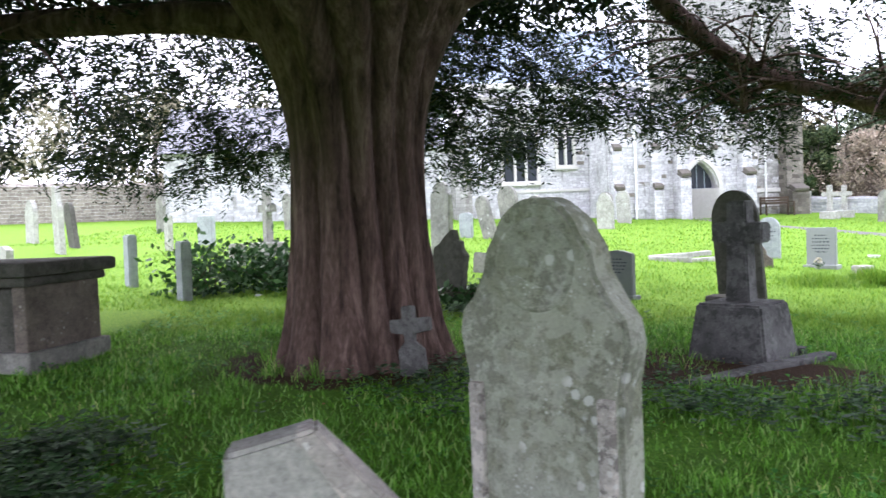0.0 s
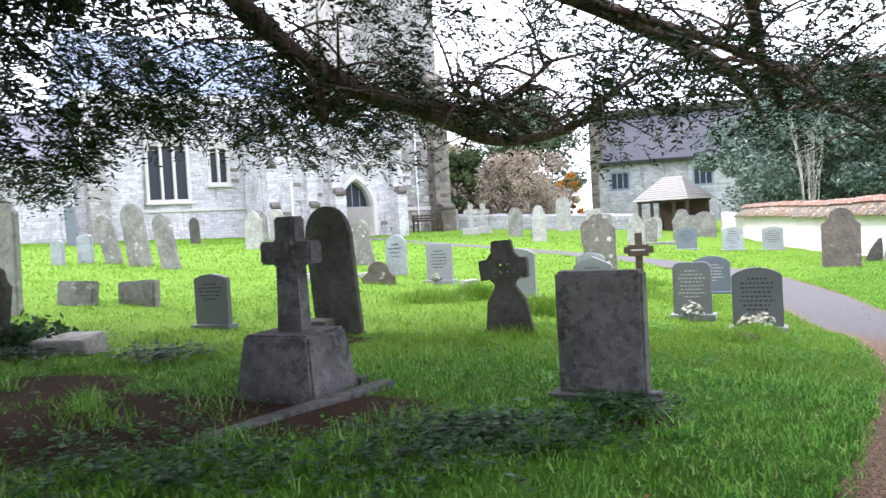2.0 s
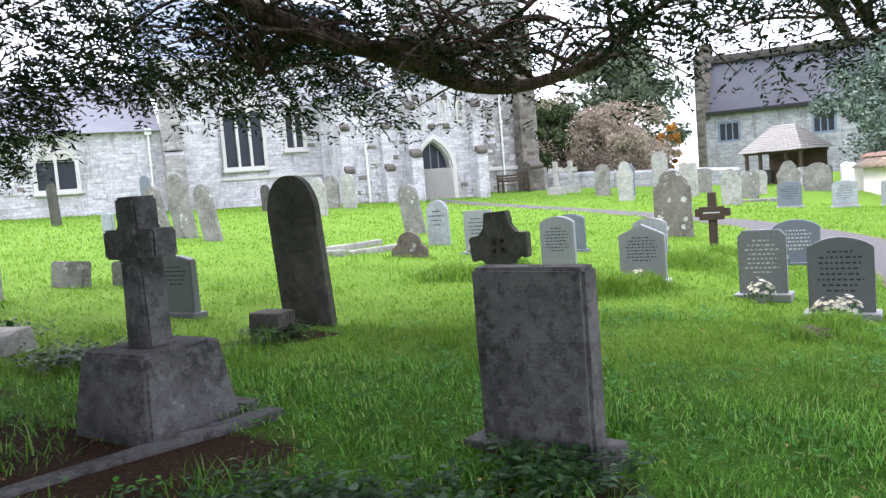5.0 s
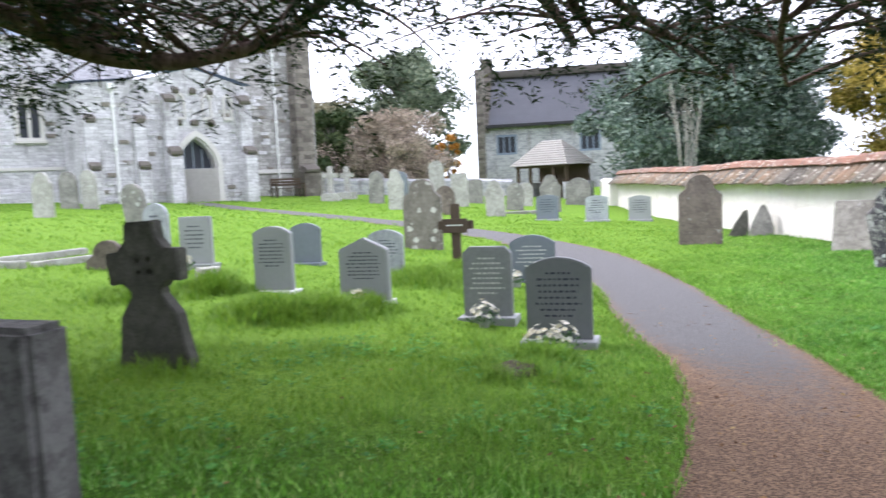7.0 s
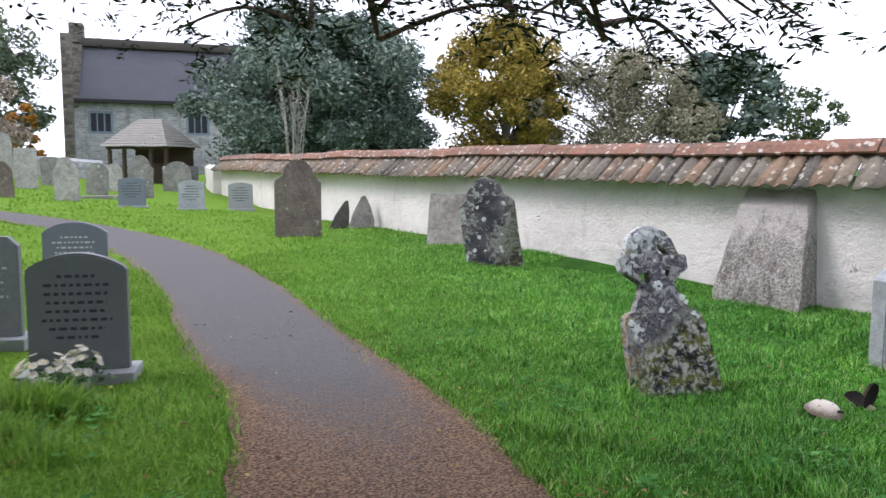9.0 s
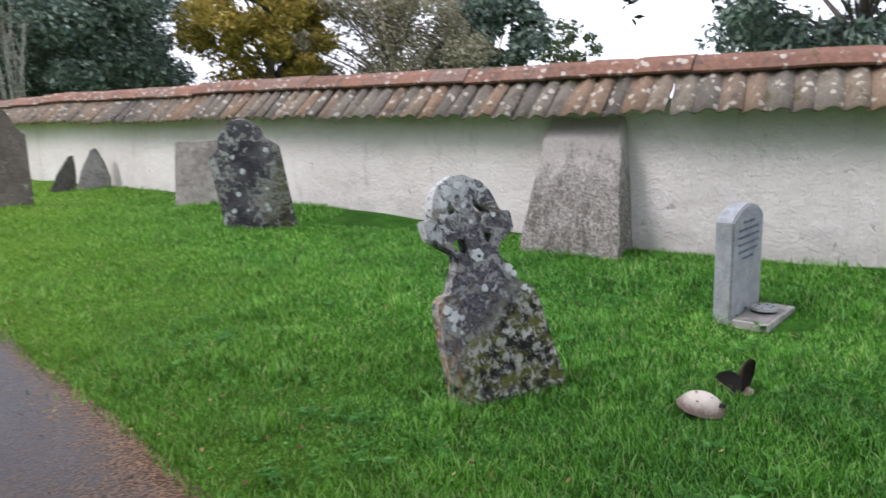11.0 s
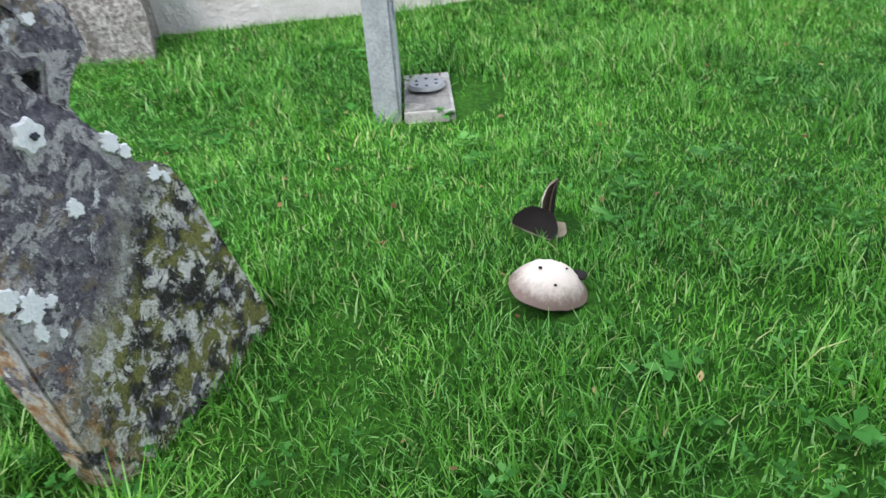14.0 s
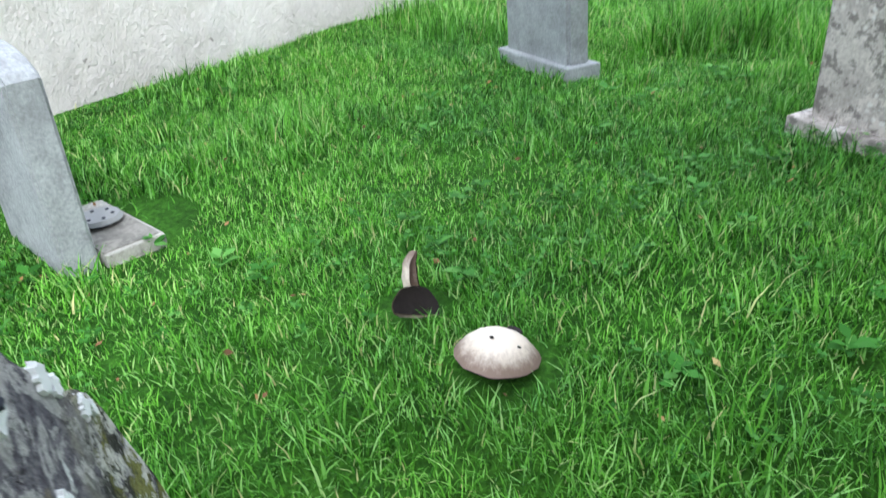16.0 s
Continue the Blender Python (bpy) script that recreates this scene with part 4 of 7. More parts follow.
def downpipe(parent, x, y, z0, z1):
    bm = bmesh.new()
    bmesh.ops.create_cone(bm, cap_ends=True, segments=10, radius1=0.05, radius2=0.05, depth=z1 - z0, matrix=Matrix.Translation((x, y, (z0 + z1) / 2)))
    for z in np.arange(z0 + 0.6, z1, 1.6):
        box(bm, x - 0.08, x + 0.08, y - 0.07, y + 0.09, z - 0.04, z + 0.04)
    box(bm, x - 0.14, x + 0.14, y - 0.12, y + 0.1, z1, z1 + 0.25, bevel=0.02)
    return part("downpipe", bm, WHITE_PAINT, parent, "white painted rainwater pipe")


def build_church():
    c = empty("church", CH)
    tagged(c, "pale rubble stone church with traceried windows and porch", "church")
    # nave wall with its two windows cut through
    nave_holes = [[(x - 0.2, z) for x, z in arch_outline(1.6, 3.1, 5.3, 6.5)], [(x + 2.0, z) for x, z in arch_outline(0.72, 3.8, 5.2, 5.8)]]
    nave_outer = [(-3.4, 0.2), (6.0, 0.2), (6.0, 7.35), (-3.4, 7.35)]
    part("wall", plate(nave_outer, 0.7, nave_holes, 0), CHURCH_WALL, c).matrix_basis = pose(0, 0.35, 0)
    gothic_window(c, -0.2, 0.0, 1.6, 3.1, 5.3, 6.5, 3)
    gothic_window(c, 2.0, 0.0, 0.72, 3.8, 5.2, 5.8, 2)
    part("parapet", box_bm(-3.5, 6.0, -0.12, 0.6, 7.352, 7.62, bevel=0.03), DRESSED, c)
    part("string_course", box_bm(-3.4, 6.0, -0.07, -0.002, 2.55, 2.68, bevel=0.02), DRESSED, c)
    part("plinth", box_bm(-3.4, 6.0, -0.12, -0.002, 0.3, 1.75, bevel=0.03), CHURCH_WALL, c)
    bm = bmesh.new()
    a = [bm.verts.new(v) for v in ((-3.5, 0.4, 7.5), (6.5, 0.4, 7.5), (6.5, 5.5, 11.4), (-3.5, 5.5, 11.4))]
    b = [bm.verts.new(v) for v in ((-3.5, 10.6, 7.5), (6.5, 10.6, 7.5))]
    bm.faces.new(a)
    bm.faces.new((a[3], a[2], b[1], b[0]))
    bm.faces.new((a[0], a[3], b[0]))
    bm.faces.new((a[1], b[1], a[2]))
    part("roof", bm, LEAD, c, "blue-grey lead roof")
    buttress(c, -3.15, 0.0, 0.75, 1.1, 3.9, 6.4, TOWER_WALL)
    part("stair_pier", box_bm(-2.75, -1.35, -0.38, -0.002, 0.2, 6.75, bevel=0.03), CHURCH_WALL, c)
    part("pier_cap", box_bm(-3.0, -1.2, -0.5, -0.002, 6.75, 6.95, bevel=0.06), MOSS_SLATE, c, "mossy sloped stone cap")
    downpipe(c, 3.45, -0.1, 1.2, 7.0)
    # lower chancel to the east
    aisle_hole = [[(x - 7.45, z) for x, z in arch_outline(1.35, 2.65, 3.7, 4.5)]]
    part("wall", plate([(-16, 0.2), (-3.5, 0.2), (-3.5, 4.85), (-16, 4.85)], 0.6, aisle_hole, 0), CHURCH_WALL, c).matrix_basis = pose(0, 0.3, 0)
    gothic_window(c, -7.45, 0.0, 1.35, 2.65, 3.7, 4.5, 2)
    bm = bmesh.new()
    q = [bm.verts.new(v) for v in ((-16.2, -0.3, 4.75), (-3.5, -0.3, 4.75), (-3.5, 4.2, 7.3), (-16.2, 4.2, 7.3), (-16.2, 8.6, 4.75), (-3.5, 8.6, 4.75))]
    bm.faces.new(q[:4])
    bm.faces.new((q[3], q[2], q[5], q[4]))
    bm.faces.new((q[0], q[3], q[4]))
    part("roof", bm, SLATE_ROOF, c, "grey slate chancel roof")
    part("wall", box_bm(-16, -15.4, 0.602, 8.3, 0.2, 4.8), CHURCH_WALL, c)
    downpipe(c, -4.0, -0.1, 1.2, 4.6)
    # porch block that stands forward of the nave
    door_hole = [[(x + 7.45, z) for x, z in arch_outline(1.55, 0.9, 2.4, 3.6)]]
    front = [(3.1, 0.2), (9.8, 0.2), (9.8, 5.75), (7.45, 6.4), (5.4, 5.85), (3.1, 5.6)]
    part("wall", plate(front, 0.6, door_hole, 0), CHURCH_WALL, c).matrix_basis = pose(0, -2.2, 0)
    part("wall", box_bm(3.1, 3.7, -1.898, -0.13, 0.2, 5.5), CHURCH_WALL, c)
    part("wall", box_bm(9.2, 9.8, -1.898, 0.65, 0.2, 5.6), CHURCH_WALL, c)
    bm = bmesh.new()
    q = [bm.verts.new(v) for v in ((2.9, -2.65, 5.66), (5.4, -2.65, 5.92), (7.45, -2.65, 6.5), (10.0, -2.65, 5.8), (2.9, 0.9, 5.96), (5.4, 0.9, 6.22), (7.45, 0.9, 6.8), (10.0, 0.9, 6.1))]
    top = [bm.faces.new((q[k], q[k + 1], q[k + 5], q[k + 4])) for k in range(3)]
    bmesh.ops.solidify(bm, geom=top, thickness=0.14)
    part("roof", bm, LEAD, c, "low lead porch roof")
    for x in (6.35, 9.5):
        buttress(c, x, -2.5, 0.5, 0.75, 3.1, 5.2, CHURCH_WALL)
        for y0, z in ((-3.3, 3.05), (-2.98, 5.1)):
            weathering(c, x, y0, 0.62, z)
    for x in (3.4, 5.2):
        buttress(c, x, -2.5, 0.45, 0.5, 2.6, 4.4, CHURCH_WALL)
        weathering(c, x, -3.04, 0.54, 2.55)
        weathering(c, x, -2.84, 0.5, 4.3)
    downpipe(c, 4.3, -2.6, 1.0, 5.4)
    for x in (6.75, 7.45, 8.15):
        weathering(c, x, -2.62, 0.34, 5.5)
        weathering(c, x, -2.6, 0.4, 4.25)
    for x in (6.9, 8.0, 8.9):
        part("wall_panel", plate(arch_outline(0.42, 4.35, 5.1, 5.45), 0.1, [arch_outline(0.26, 4.45, 5.05, 5.32)], 0.01), DRESSED, c).matrix_basis = pose(x, -2.54, 0)
    for k, (gw, gd) in enumerate(((0.55, 0.16), (0.3, 0.1), (0.08, 0.05))):
        part("arch_moulding", plate(arch_outline(1.55 + gw, 0.85, 2.4, 3.6 + gw * 0.6), 0.08 + gd, [arch_outline(1.5 + gw * 0.35, 0.8, 2.4, 3.57 + gw * 0.2)], 0.01), DRESSED, c).matrix_basis = pose(7.45, -2.5 + 0.06 * k, 0)
    door = empty("door", pose(7.45, -2.1, 0))
    door.parent = c
    part("door_top", plate(arch_outline(1.5, 2.42, 2.43, 3.55), 0.06, (), 0), DARK_GLASS, door, "dark pointed fanlight")
    for sx in (-1, 1):
        leaf = part("door_leaf", plate([(min(0.02 * sx, 0.75 * sx), 0.8), (max(0.02 * sx, 0.75 * sx), 0.8), (max(0.02 * sx, 0.75 * sx), 2.3), (min(0.02 * sx, 0.75 * sx), 2.3)], 0.07,
                                       [[(min(0.12 * sx, 0.66 * sx), 1.75), (max(0.12 * sx, 0.66 * sx), 1.75), (max(0.12 * sx, 0.66 * sx), 2.22), (min(0.12 * sx, 0.66 * sx), 2.22)]], 0.006), BLUE_DOOR, door)
        part("pane", box_bm(min(0.1 * sx, 0.68 * sx), max(0.1 * sx, 0.68 * sx), -0.012, 0.012, 1.73, 2.24), DARK_GLASS, leaf, "dark glass pane")
        part("panel", box_bm(min(0.12 * sx, 0.66 * sx), max(0.12 * sx, 0.66 * sx), -0.06, -0.037, 0.95, 1.62, bevel=0.01), PALE_DOOR, leaf, "pale grey lower panel")
        for k in (1, 2):
            xx = (0.12 + 0.18 * k) * sx
            part("glazing_bar", box_bm(xx - 0.015, xx + 0.015, -0.03, 0.02, 1.75, 2.22), BLUE_DOOR, leaf)
    part("notice", box_bm(0.22, 0.46, -0.075, -0.064, 1.55, 1.85), WHITE_STONE, door)
    part("rail", box_bm(-0.78, 0.78, -0.06, 0.05, 2.302, 2.42, bevel=0.01), BLUE_DOOR, door)
    for xx in (-0.38, 0.0, 0.38):
        part("glazing_bar", box_bm(xx - 0.02, xx + 0.02, -0.06, -0.032, 2.42, 3.2 if xx else 3.5), BLUE_DOOR, door)
    # tower at the west end
    part("tower", box_bm(9.95, 15.0, 1.6, 7.6, 0.2, 15.5), TOWER_WALL, c)
    part("string_course", box_bm(9.9, 15.1, 1.5, 7.7, 2.2, 2.4, bevel=0.03), DRESSED, c)
    part("string_course", box_bm(9.9, 15.1, 1.5, 7.7, 8.8, 9.0, bevel=0.03), DRESSED, c)
    buttress(c, 14.6, 1.6, 0.95, 1.1, 2.4, 9.6, DARK_TOWER)
    weathering(c, 14.6, 0.42, 1.1, 2.3)
    b = buttress(c, 15.0, 2.2, 0.85, 1.1, 2.4, 6.6, TOWER_WALL)
    b.matrix_basis = pose(15.0, 2.2, 0, 0, 0, 90)
    buttress(c, 10.3, 1.6, 0.7, 0.9, 3.0, 7.5, CHURCH_WALL)
    downpipe(c, 13.3, 1.5, 0.9, 11)
    downpipe(c, 10.95, 1.5, 0.9, 9)
    return c


CHURCH = build_church()


# ---- house and lychgate beyond the church ----
def build_house():
    h = empty("stone_house", pose(34.56, 51.24, 0, 0, 0, -38))
    tagged(h, "grey rubble stone house with steep slate roof", "house")
    wins = [(0.9, 2.2, 3.25, 4.5), (6.9, 8.2, 3.25, 4.5)]
    holes = [[(x0, z0), (x1, z0), (x1, z1), (x0, z1)] for x0, x1, z0, z1 in wins]
    part("wall", plate([(0, -1), (14, -1), (14, 5.4), (0, 5.4)], 0.5, holes, 0), HOUSE_WALL, h).matrix_basis = pose(0, 0.25, 0)
    gable = [(0, -1), (7, -1), (7, 5.4), (3.5, 9.4), (0, 5.4)]
    for x in (0.25, 13.75):
        part("gable", plate(gable, 0.45, (), 0), HOUSE_WALL, h).matrix_basis = pose(x, 0.51, 0, 0, 0, 90)
    for s in (0, 1):
        bm = bmesh.new()
        y0, y1 = (-0.35, 3.5) if s == 0 else (7.7, 3.5)
        f = [bm.faces.new([bm.verts.new(v) for v in ((0.3, y0, 5.25), (13.7, y0, 5.25), (13.7, y1, 9.3), (0.3, y1, 9.3))])]
        bmesh.ops.solidify(bm, geom=f, thickness=0.12)
        part("roof", bm, SLATE_ROOF, h, "steep grey slate roof")
    part("gutter", box_bm(0.1, 13.9, -0.52, -0.36, 5.1, 5.34, bevel=0.03), BLACK_IRON, h)
    part("ridge", box_bm(0.2, 13.8, 2.9, 4.1, 9.05, 9.65, bevel=0.2), THATCH, h, "dark weathered ridge")
    for k in range(14):
        y = -0.2 + k * 0.29
        part("coping_stone", box_bm(-0.35, 0.32, y, y + 0.286, 4.8 + k * 0.32, 5.6 + k * 0.33, bevel=0.02), DARK_TOWER, h)
    part("chimney", box_bm(-0.5, 0.4, 3.0, 4.1, 9.3, 10.6, bevel=0.05), DARK_TOWER, h)
    part("gable_pier", box_bm(-0.6, -0.002, -0.3, 0.6, -1, 9.4, bevel=0.05), DARK_TOWER, h)
    for x0, x1, z0, z1 in wins:
        w = part("window", plate([(x0 - 0.1, z0 - 0.1), (x1 + 0.1, z0 - 0.1), (x1 + 0.1, z1 + 0.1), (x0 - 0.1, z1 + 0.1)], 0.1, [[(x0 + 0.05, z0 + 0.05), (x1 - 0.05, z0 + 0.05), (x1 - 0.05, z1 - 0.05), (x0 + 0.05, z1 - 0.05)]], 0), LEAD, h)
        w.matrix_basis = pose(0, 0.02, 0)
        part("pane", box_bm(x0, x1, 0.1, 0.13, z0, z1), DARK_GLASS, w)
        for k in (1, 2):
            xx = x0 + (x1 - x0) * k / 3
            part("mullion", box_bm(xx - 0.04, xx + 0.04, 0.02, 0.09, z0, z1), LEAD, w)


def build_lychgate():
    g = empty("lychgate", pose(28.0, 34.4, 0.42, 0, 0, -72) @ Matrix.Diagonal((0.76, 0.76, 0.95, 1)))
    tagged(g, "timber lychgate with a hipped lichened stone-slate roof", "lychgate")
    rnd = random.Random(4)
    e, p = 1.62, 2.95
    faces = [((-2.3, -1.7), (2.3, -1.7), (0.75, 0), (-0.75, 0)), ((2.3, -1.7), (2.3, 1.7), (0.75, 0), (0.75, 0)),
             ((2.3, 1.7), (-2.3, 1.7), (-0.75, 0), (0.75, 0)), ((-2.3, 1.7), (-2.3, -1.7), (-0.75, 0), (-0.75, 0))]
    for a, b, c2, d2 in faces:
        bm = bmesh.new()
        for k in range(11):
            u0, u1 = k / 11, (k + 1) / 11 + 0.02
            l0, r0 = Vector(a).lerp(Vector(d2), u0), Vector(b).lerp(Vector(c2), u0)
            l1, r1 = Vector(a).lerp(Vector(d2), min(u1, 1)), Vector(b).lerp(Vector(c2), min(u1, 1))
            n = max(1, int((r0 - l0).length / 0.28))
            for j in range(n):
                s0, s1 = j / n + 0.004, (j + 1) / n - 0.004
                lift = 0.05 + rnd.uniform(0, 0.02)
                q = [l0.lerp(r0, s0), l0.lerp(r0, s1), l1.lerp(r1, s1), l1.lerp(r1, s0)]
                z = [e + (p - e) * u0 + lift, e + (p - e) * u0 + lift, e + (p - e) * min(u1, 1), e + (p - e) * min(u1, 1)]
                top = [bm.verts.new((v.x, v.y, zz)) for v, zz in zip(q, z)]
                bot = [bm.verts.new((v.x, v.y, zz - 0.045)) for v, zz in zip(q, z)]
                bm.faces.new(top)
                for i in range(4):
                    bm.faces.new((top[i], bot[i], bot[(i + 1) % 4], top[(i + 1) % 4]))
        part("roof_slope", bm, MOSS_SLATE, g, "lichened stone slates")["kind"] = "stuff"
    for x in (-1.9, -0.9, 0.9, 1.9):
        for y in (-1.25, 1.25):
            part("post", box_bm(x - 0.09, x + 0.09, y - 0.09, y + 0.09, -0.5, e + 0.12, bevel=0.015), DARK_WOOD, g)
    for y in (-1.25, 1.25):
        part("beam", box_bm(-2.1, 2.1, y - 0.1, y + 0.1, e - 0.1, e + 0.06, bevel=0.015), DARK_WOOD, g)
    for x in (-2.0, 2.0):
        part("side_wall", box_bm(x - 0.2, x + 0.2, -1.5, 1.5, -0.6, 0.75, bevel=0.04), HOUSE_WALL, g)
    # Dark sheet added across the back, standing for the shade inside the gate.
    part("back_board", box_bm(-1.85, 1.85, 1.1, 1.16, -0.5, e, bevel=0.01), DARK_WOOD, g)
    part("gate", box_bm(-0.8, 0.8, 0.0, 0.06, -0.2, 0.9, bevel=0.01), DARK_WOOD, g)


build_house()
build_lychgate()


def low_wall(name, a, b, h, material, label, th=0.45):
    bm = bmesh.new()
    d = Vector(b) - Vector(a)
    n = int(d.length / 0.8)
    r = Vector((-d.y, d.x)).normalized() * th / 2
    prev = None
    for k in range(n + 1):
        q = Vector(a) + d * k / n
        z = gz(q.x, q.y)
        t = z + h + 0.07 * noise.noise(Vector((k * 0.6, h, 0)))
        ring = [bm.verts.new((*(q - r), z - 0.4)), bm.verts.new((*(q - r), t)), bm.verts.new((*q, t + 0.12)), bm.verts.new((*(q + r), t)), bm.verts.new((*(q + r), z - 0.4))]
        if prev:
            for i in range(5):
                bm.faces.new((prev[i], prev[(i + 1) % 5], ring[(i + 1) % 5], ring[i]))
        else:
            bm.faces.new(ring)
        prev = ring
    bm.faces.new(prev[::-1])
    bmesh.ops.recalc_face_normals(bm, faces=bm.faces)
    return tagged(part(name, bm, material), label, "wall", kind="structure")


low_wall("wall_west", (18.3, 42.5), (27.0, 36.6), 0.75, HOUSE_WALL, "low grey rubble wall behind the graves")
low_wall("wall_east", (-30, 22), (-14.0, 36.5), 1.6, FAR_WALL, "brown rubble boundary wall beyond the graves")
low_wall("wall_gate", (24.9, 26.2), (29.3, 32.0), 0.9, LIME, "low rendered wall towards the lychgate")


# ---- gravestones ----
def text_lines(parent, w, z_top, z_low, th, material, n, seed=0, ragged=0.25):
    """Rows of unreadable lettering as small bars on the front face."""
    rnd = random.Random(seed)
    gap = (z_top - z_low) / n
    for k in range(n):
        half = w * 0.5 * (1 - ragged * rnd.random()) * (0.6 if k in (0, n - 1) else 1)
        bm = bmesh.new()
        x = -half
        z = z_top - gap * (k + 0.5)
        while x < half:
            l = rnd.uniform(0.015, 0.05)
            box(bm, x, min(half, x + l), -th / 2 - 0.003, -th / 2 + 0.002, z - gap * 0.17, z + gap * 0.17)
            x += l + 0.02
        part("letter_line", bm, material, parent)


def headstone(x, y, w, h, kind, material, label, th=0.1, face=45, side=0, back=0, plinth=None, text=None, rough=0.0, seed=0, group="gravestones", dz=0.0):
    """face: degrees that the front is turned; side, back: lean in degrees."""
    bm = plate(outline(kind, w, h), th, (), 0.012 if th < 0.14 else 0.02, rough, seed)
    ob = part("headstone", bm, material)
    ob.matrix_basis = pose(x, y, gz(x, y) + dz, 0, 0, -face) @ pose(0, 0, 0, back, side, 0)
    tagged(ob, label, "gravestone", group)
    if plinth:
        pw, ph, pd, pm = plinth
        part("plinth", box_bm(-pw / 2, pw / 2, -pd / 2, pd / 2, -0.1, ph, bevel=0.012), pm, ob)
    if text:
        material2, n, z1, z0 = text
        text_lines(ob, w * 0.72, z1 * h, z0 * h, th, material2, n, seed)
    return ob


def cross_outline(w, h, arm, zc, taper=1.0):
    q = w / 2
    b = q * taper
    return [(-b, 0), (b, 0), (q, zc - q), (arm, zc - q), (arm, zc + q), (q, zc + q), (q, h), (-q, h), (-q, zc + q), (-arm, zc + q), (-arm, zc - q), (-q, zc - q)]


def pedestal_cross(x, y):
    z = gz(x, y)
    root = empty("cross_monument", pose(x, y, z, 0, 0, -45))
    tagged(root, "grey stone cross on a tapered block with kerb", "cross monument", "gravestones")
    part("shaft", plate(cross_outline(0.17, 0.87, 0.225, 0.6, 1.25), 0.17, (), 0.015, 0.004, 3), CROSS_STONE, root).matrix_basis = pose(0, 0.0, 0.46, 0, 0.5, 0)
    bm = bmesh.new()
    vs = box(bm, -0.36, 0.36, -0.34, 0.34, -0.12, 0.47)
    for v in vs:
        if v.co.z > 0.3:
            v.co.x *= 0.78
            v.co.y *= 0.78
    bmesh.ops.bevel(bm, geom=list(bm.edges), offset=0.02, segments=2, affect="EDGES")
    part("pedestal", bm, CROSS_STONE, root)
    part("kerb", box_bm(-0.07, 0.07, -1.55, 0.3, -0.12, 0.035, bevel=0.015), CROSS_STONE, root, "worn stone kerb edging").matrix_basis = pose(0.5, 0.1, 0, 0, 0, -12)
    part("kerb", box_bm(-0.5, 0.36, 0.34, 0.46, -0.12, 0.05, bevel=0.015), CROSS_STONE, root)
    return root


def celtic_silhouette(x, y):
    """Squat wheel cross with a flared body."""
    o = [(-0.3, -0.15), (0.3, -0.15), (0.3, 0.1), (0.24, 0.42), (0.13, 0.56), (0.13, 0.6), (0.2, 0.66), (0.3, 0.64), (0.31, 0.86), (0.2, 0.87), (0.14, 0.94), (0.12, 1.06), (-0.12, 1.06), (-0.14, 0.94), (-0.2, 0.87), (-0.31, 0.86), (-0.3, 0.64), (-0.2, 0.66), (-0.13, 0.6), (-0.13, 0.56), (-0.24, 0.42), (-0.3, 0.1)]
    hole = [[(cx + r * 0.026 * a, cz + r2 * 0.02) for a, r, r2 in ((-1, 1, -1), (1, 1, -1), (1, 1, 1), (-1, 1, 1))] for cx in (-0.045, 0.045) for cz in (0.72, 0.8)]
    ob = part("celtic_cross", plate(o, 0.15, hole, 0.012, 0.006, 2), DARK_STONE)
    ob.matrix_basis = pose(x, y, gz(x, y) - 0.07, 0, 0, -38) @ pose(0, 0, 0, 0, -3, 0) @ Matrix.Diagonal((0.92, 1.0, 1.08, 1.0))
    return tagged(ob, "dark weathered wheel cross with flared body", "celtic cross", "gravestones")


def lichen_patch_bm(r, seed, petals=0.0):
    """A thin crust with a lobed edge, lying on a face that looks along -y."""
    bm = bmesh.new()
    rim = []
    for k in range(36):
        a = k / 36 * 2 * math.pi
        q = r * (1 + 0.42 * noise.noise(Vector((math.cos(a) * 1.3 + seed * 5.3, math.sin(a) * 1.3, seed))) + 0.45 * noise.noise(Vector((math.cos(a) * 4, math.sin(a) * 4, seed + 0.3)))) if not petals else r * (1 + petals * math.cos(6 * a))
        rim.append((q * math.cos(a), q * math.sin(a)))
    top = [bm.verts.new((0.88 * x, -0.004, 0.84 * z)) for x, z in rim]
    low = [bm.verts.new((x, 0.008, z)) for x, z in rim]
    bm.faces.new(top[::-1])
    for k in range(36):
        bm.faces.new((low[k], top[k], top[(k + 1) % 36], low[(k + 1) % 36]))
    bmesh.ops.recalc_face_normals(bm, faces=bm.faces)
    return bm


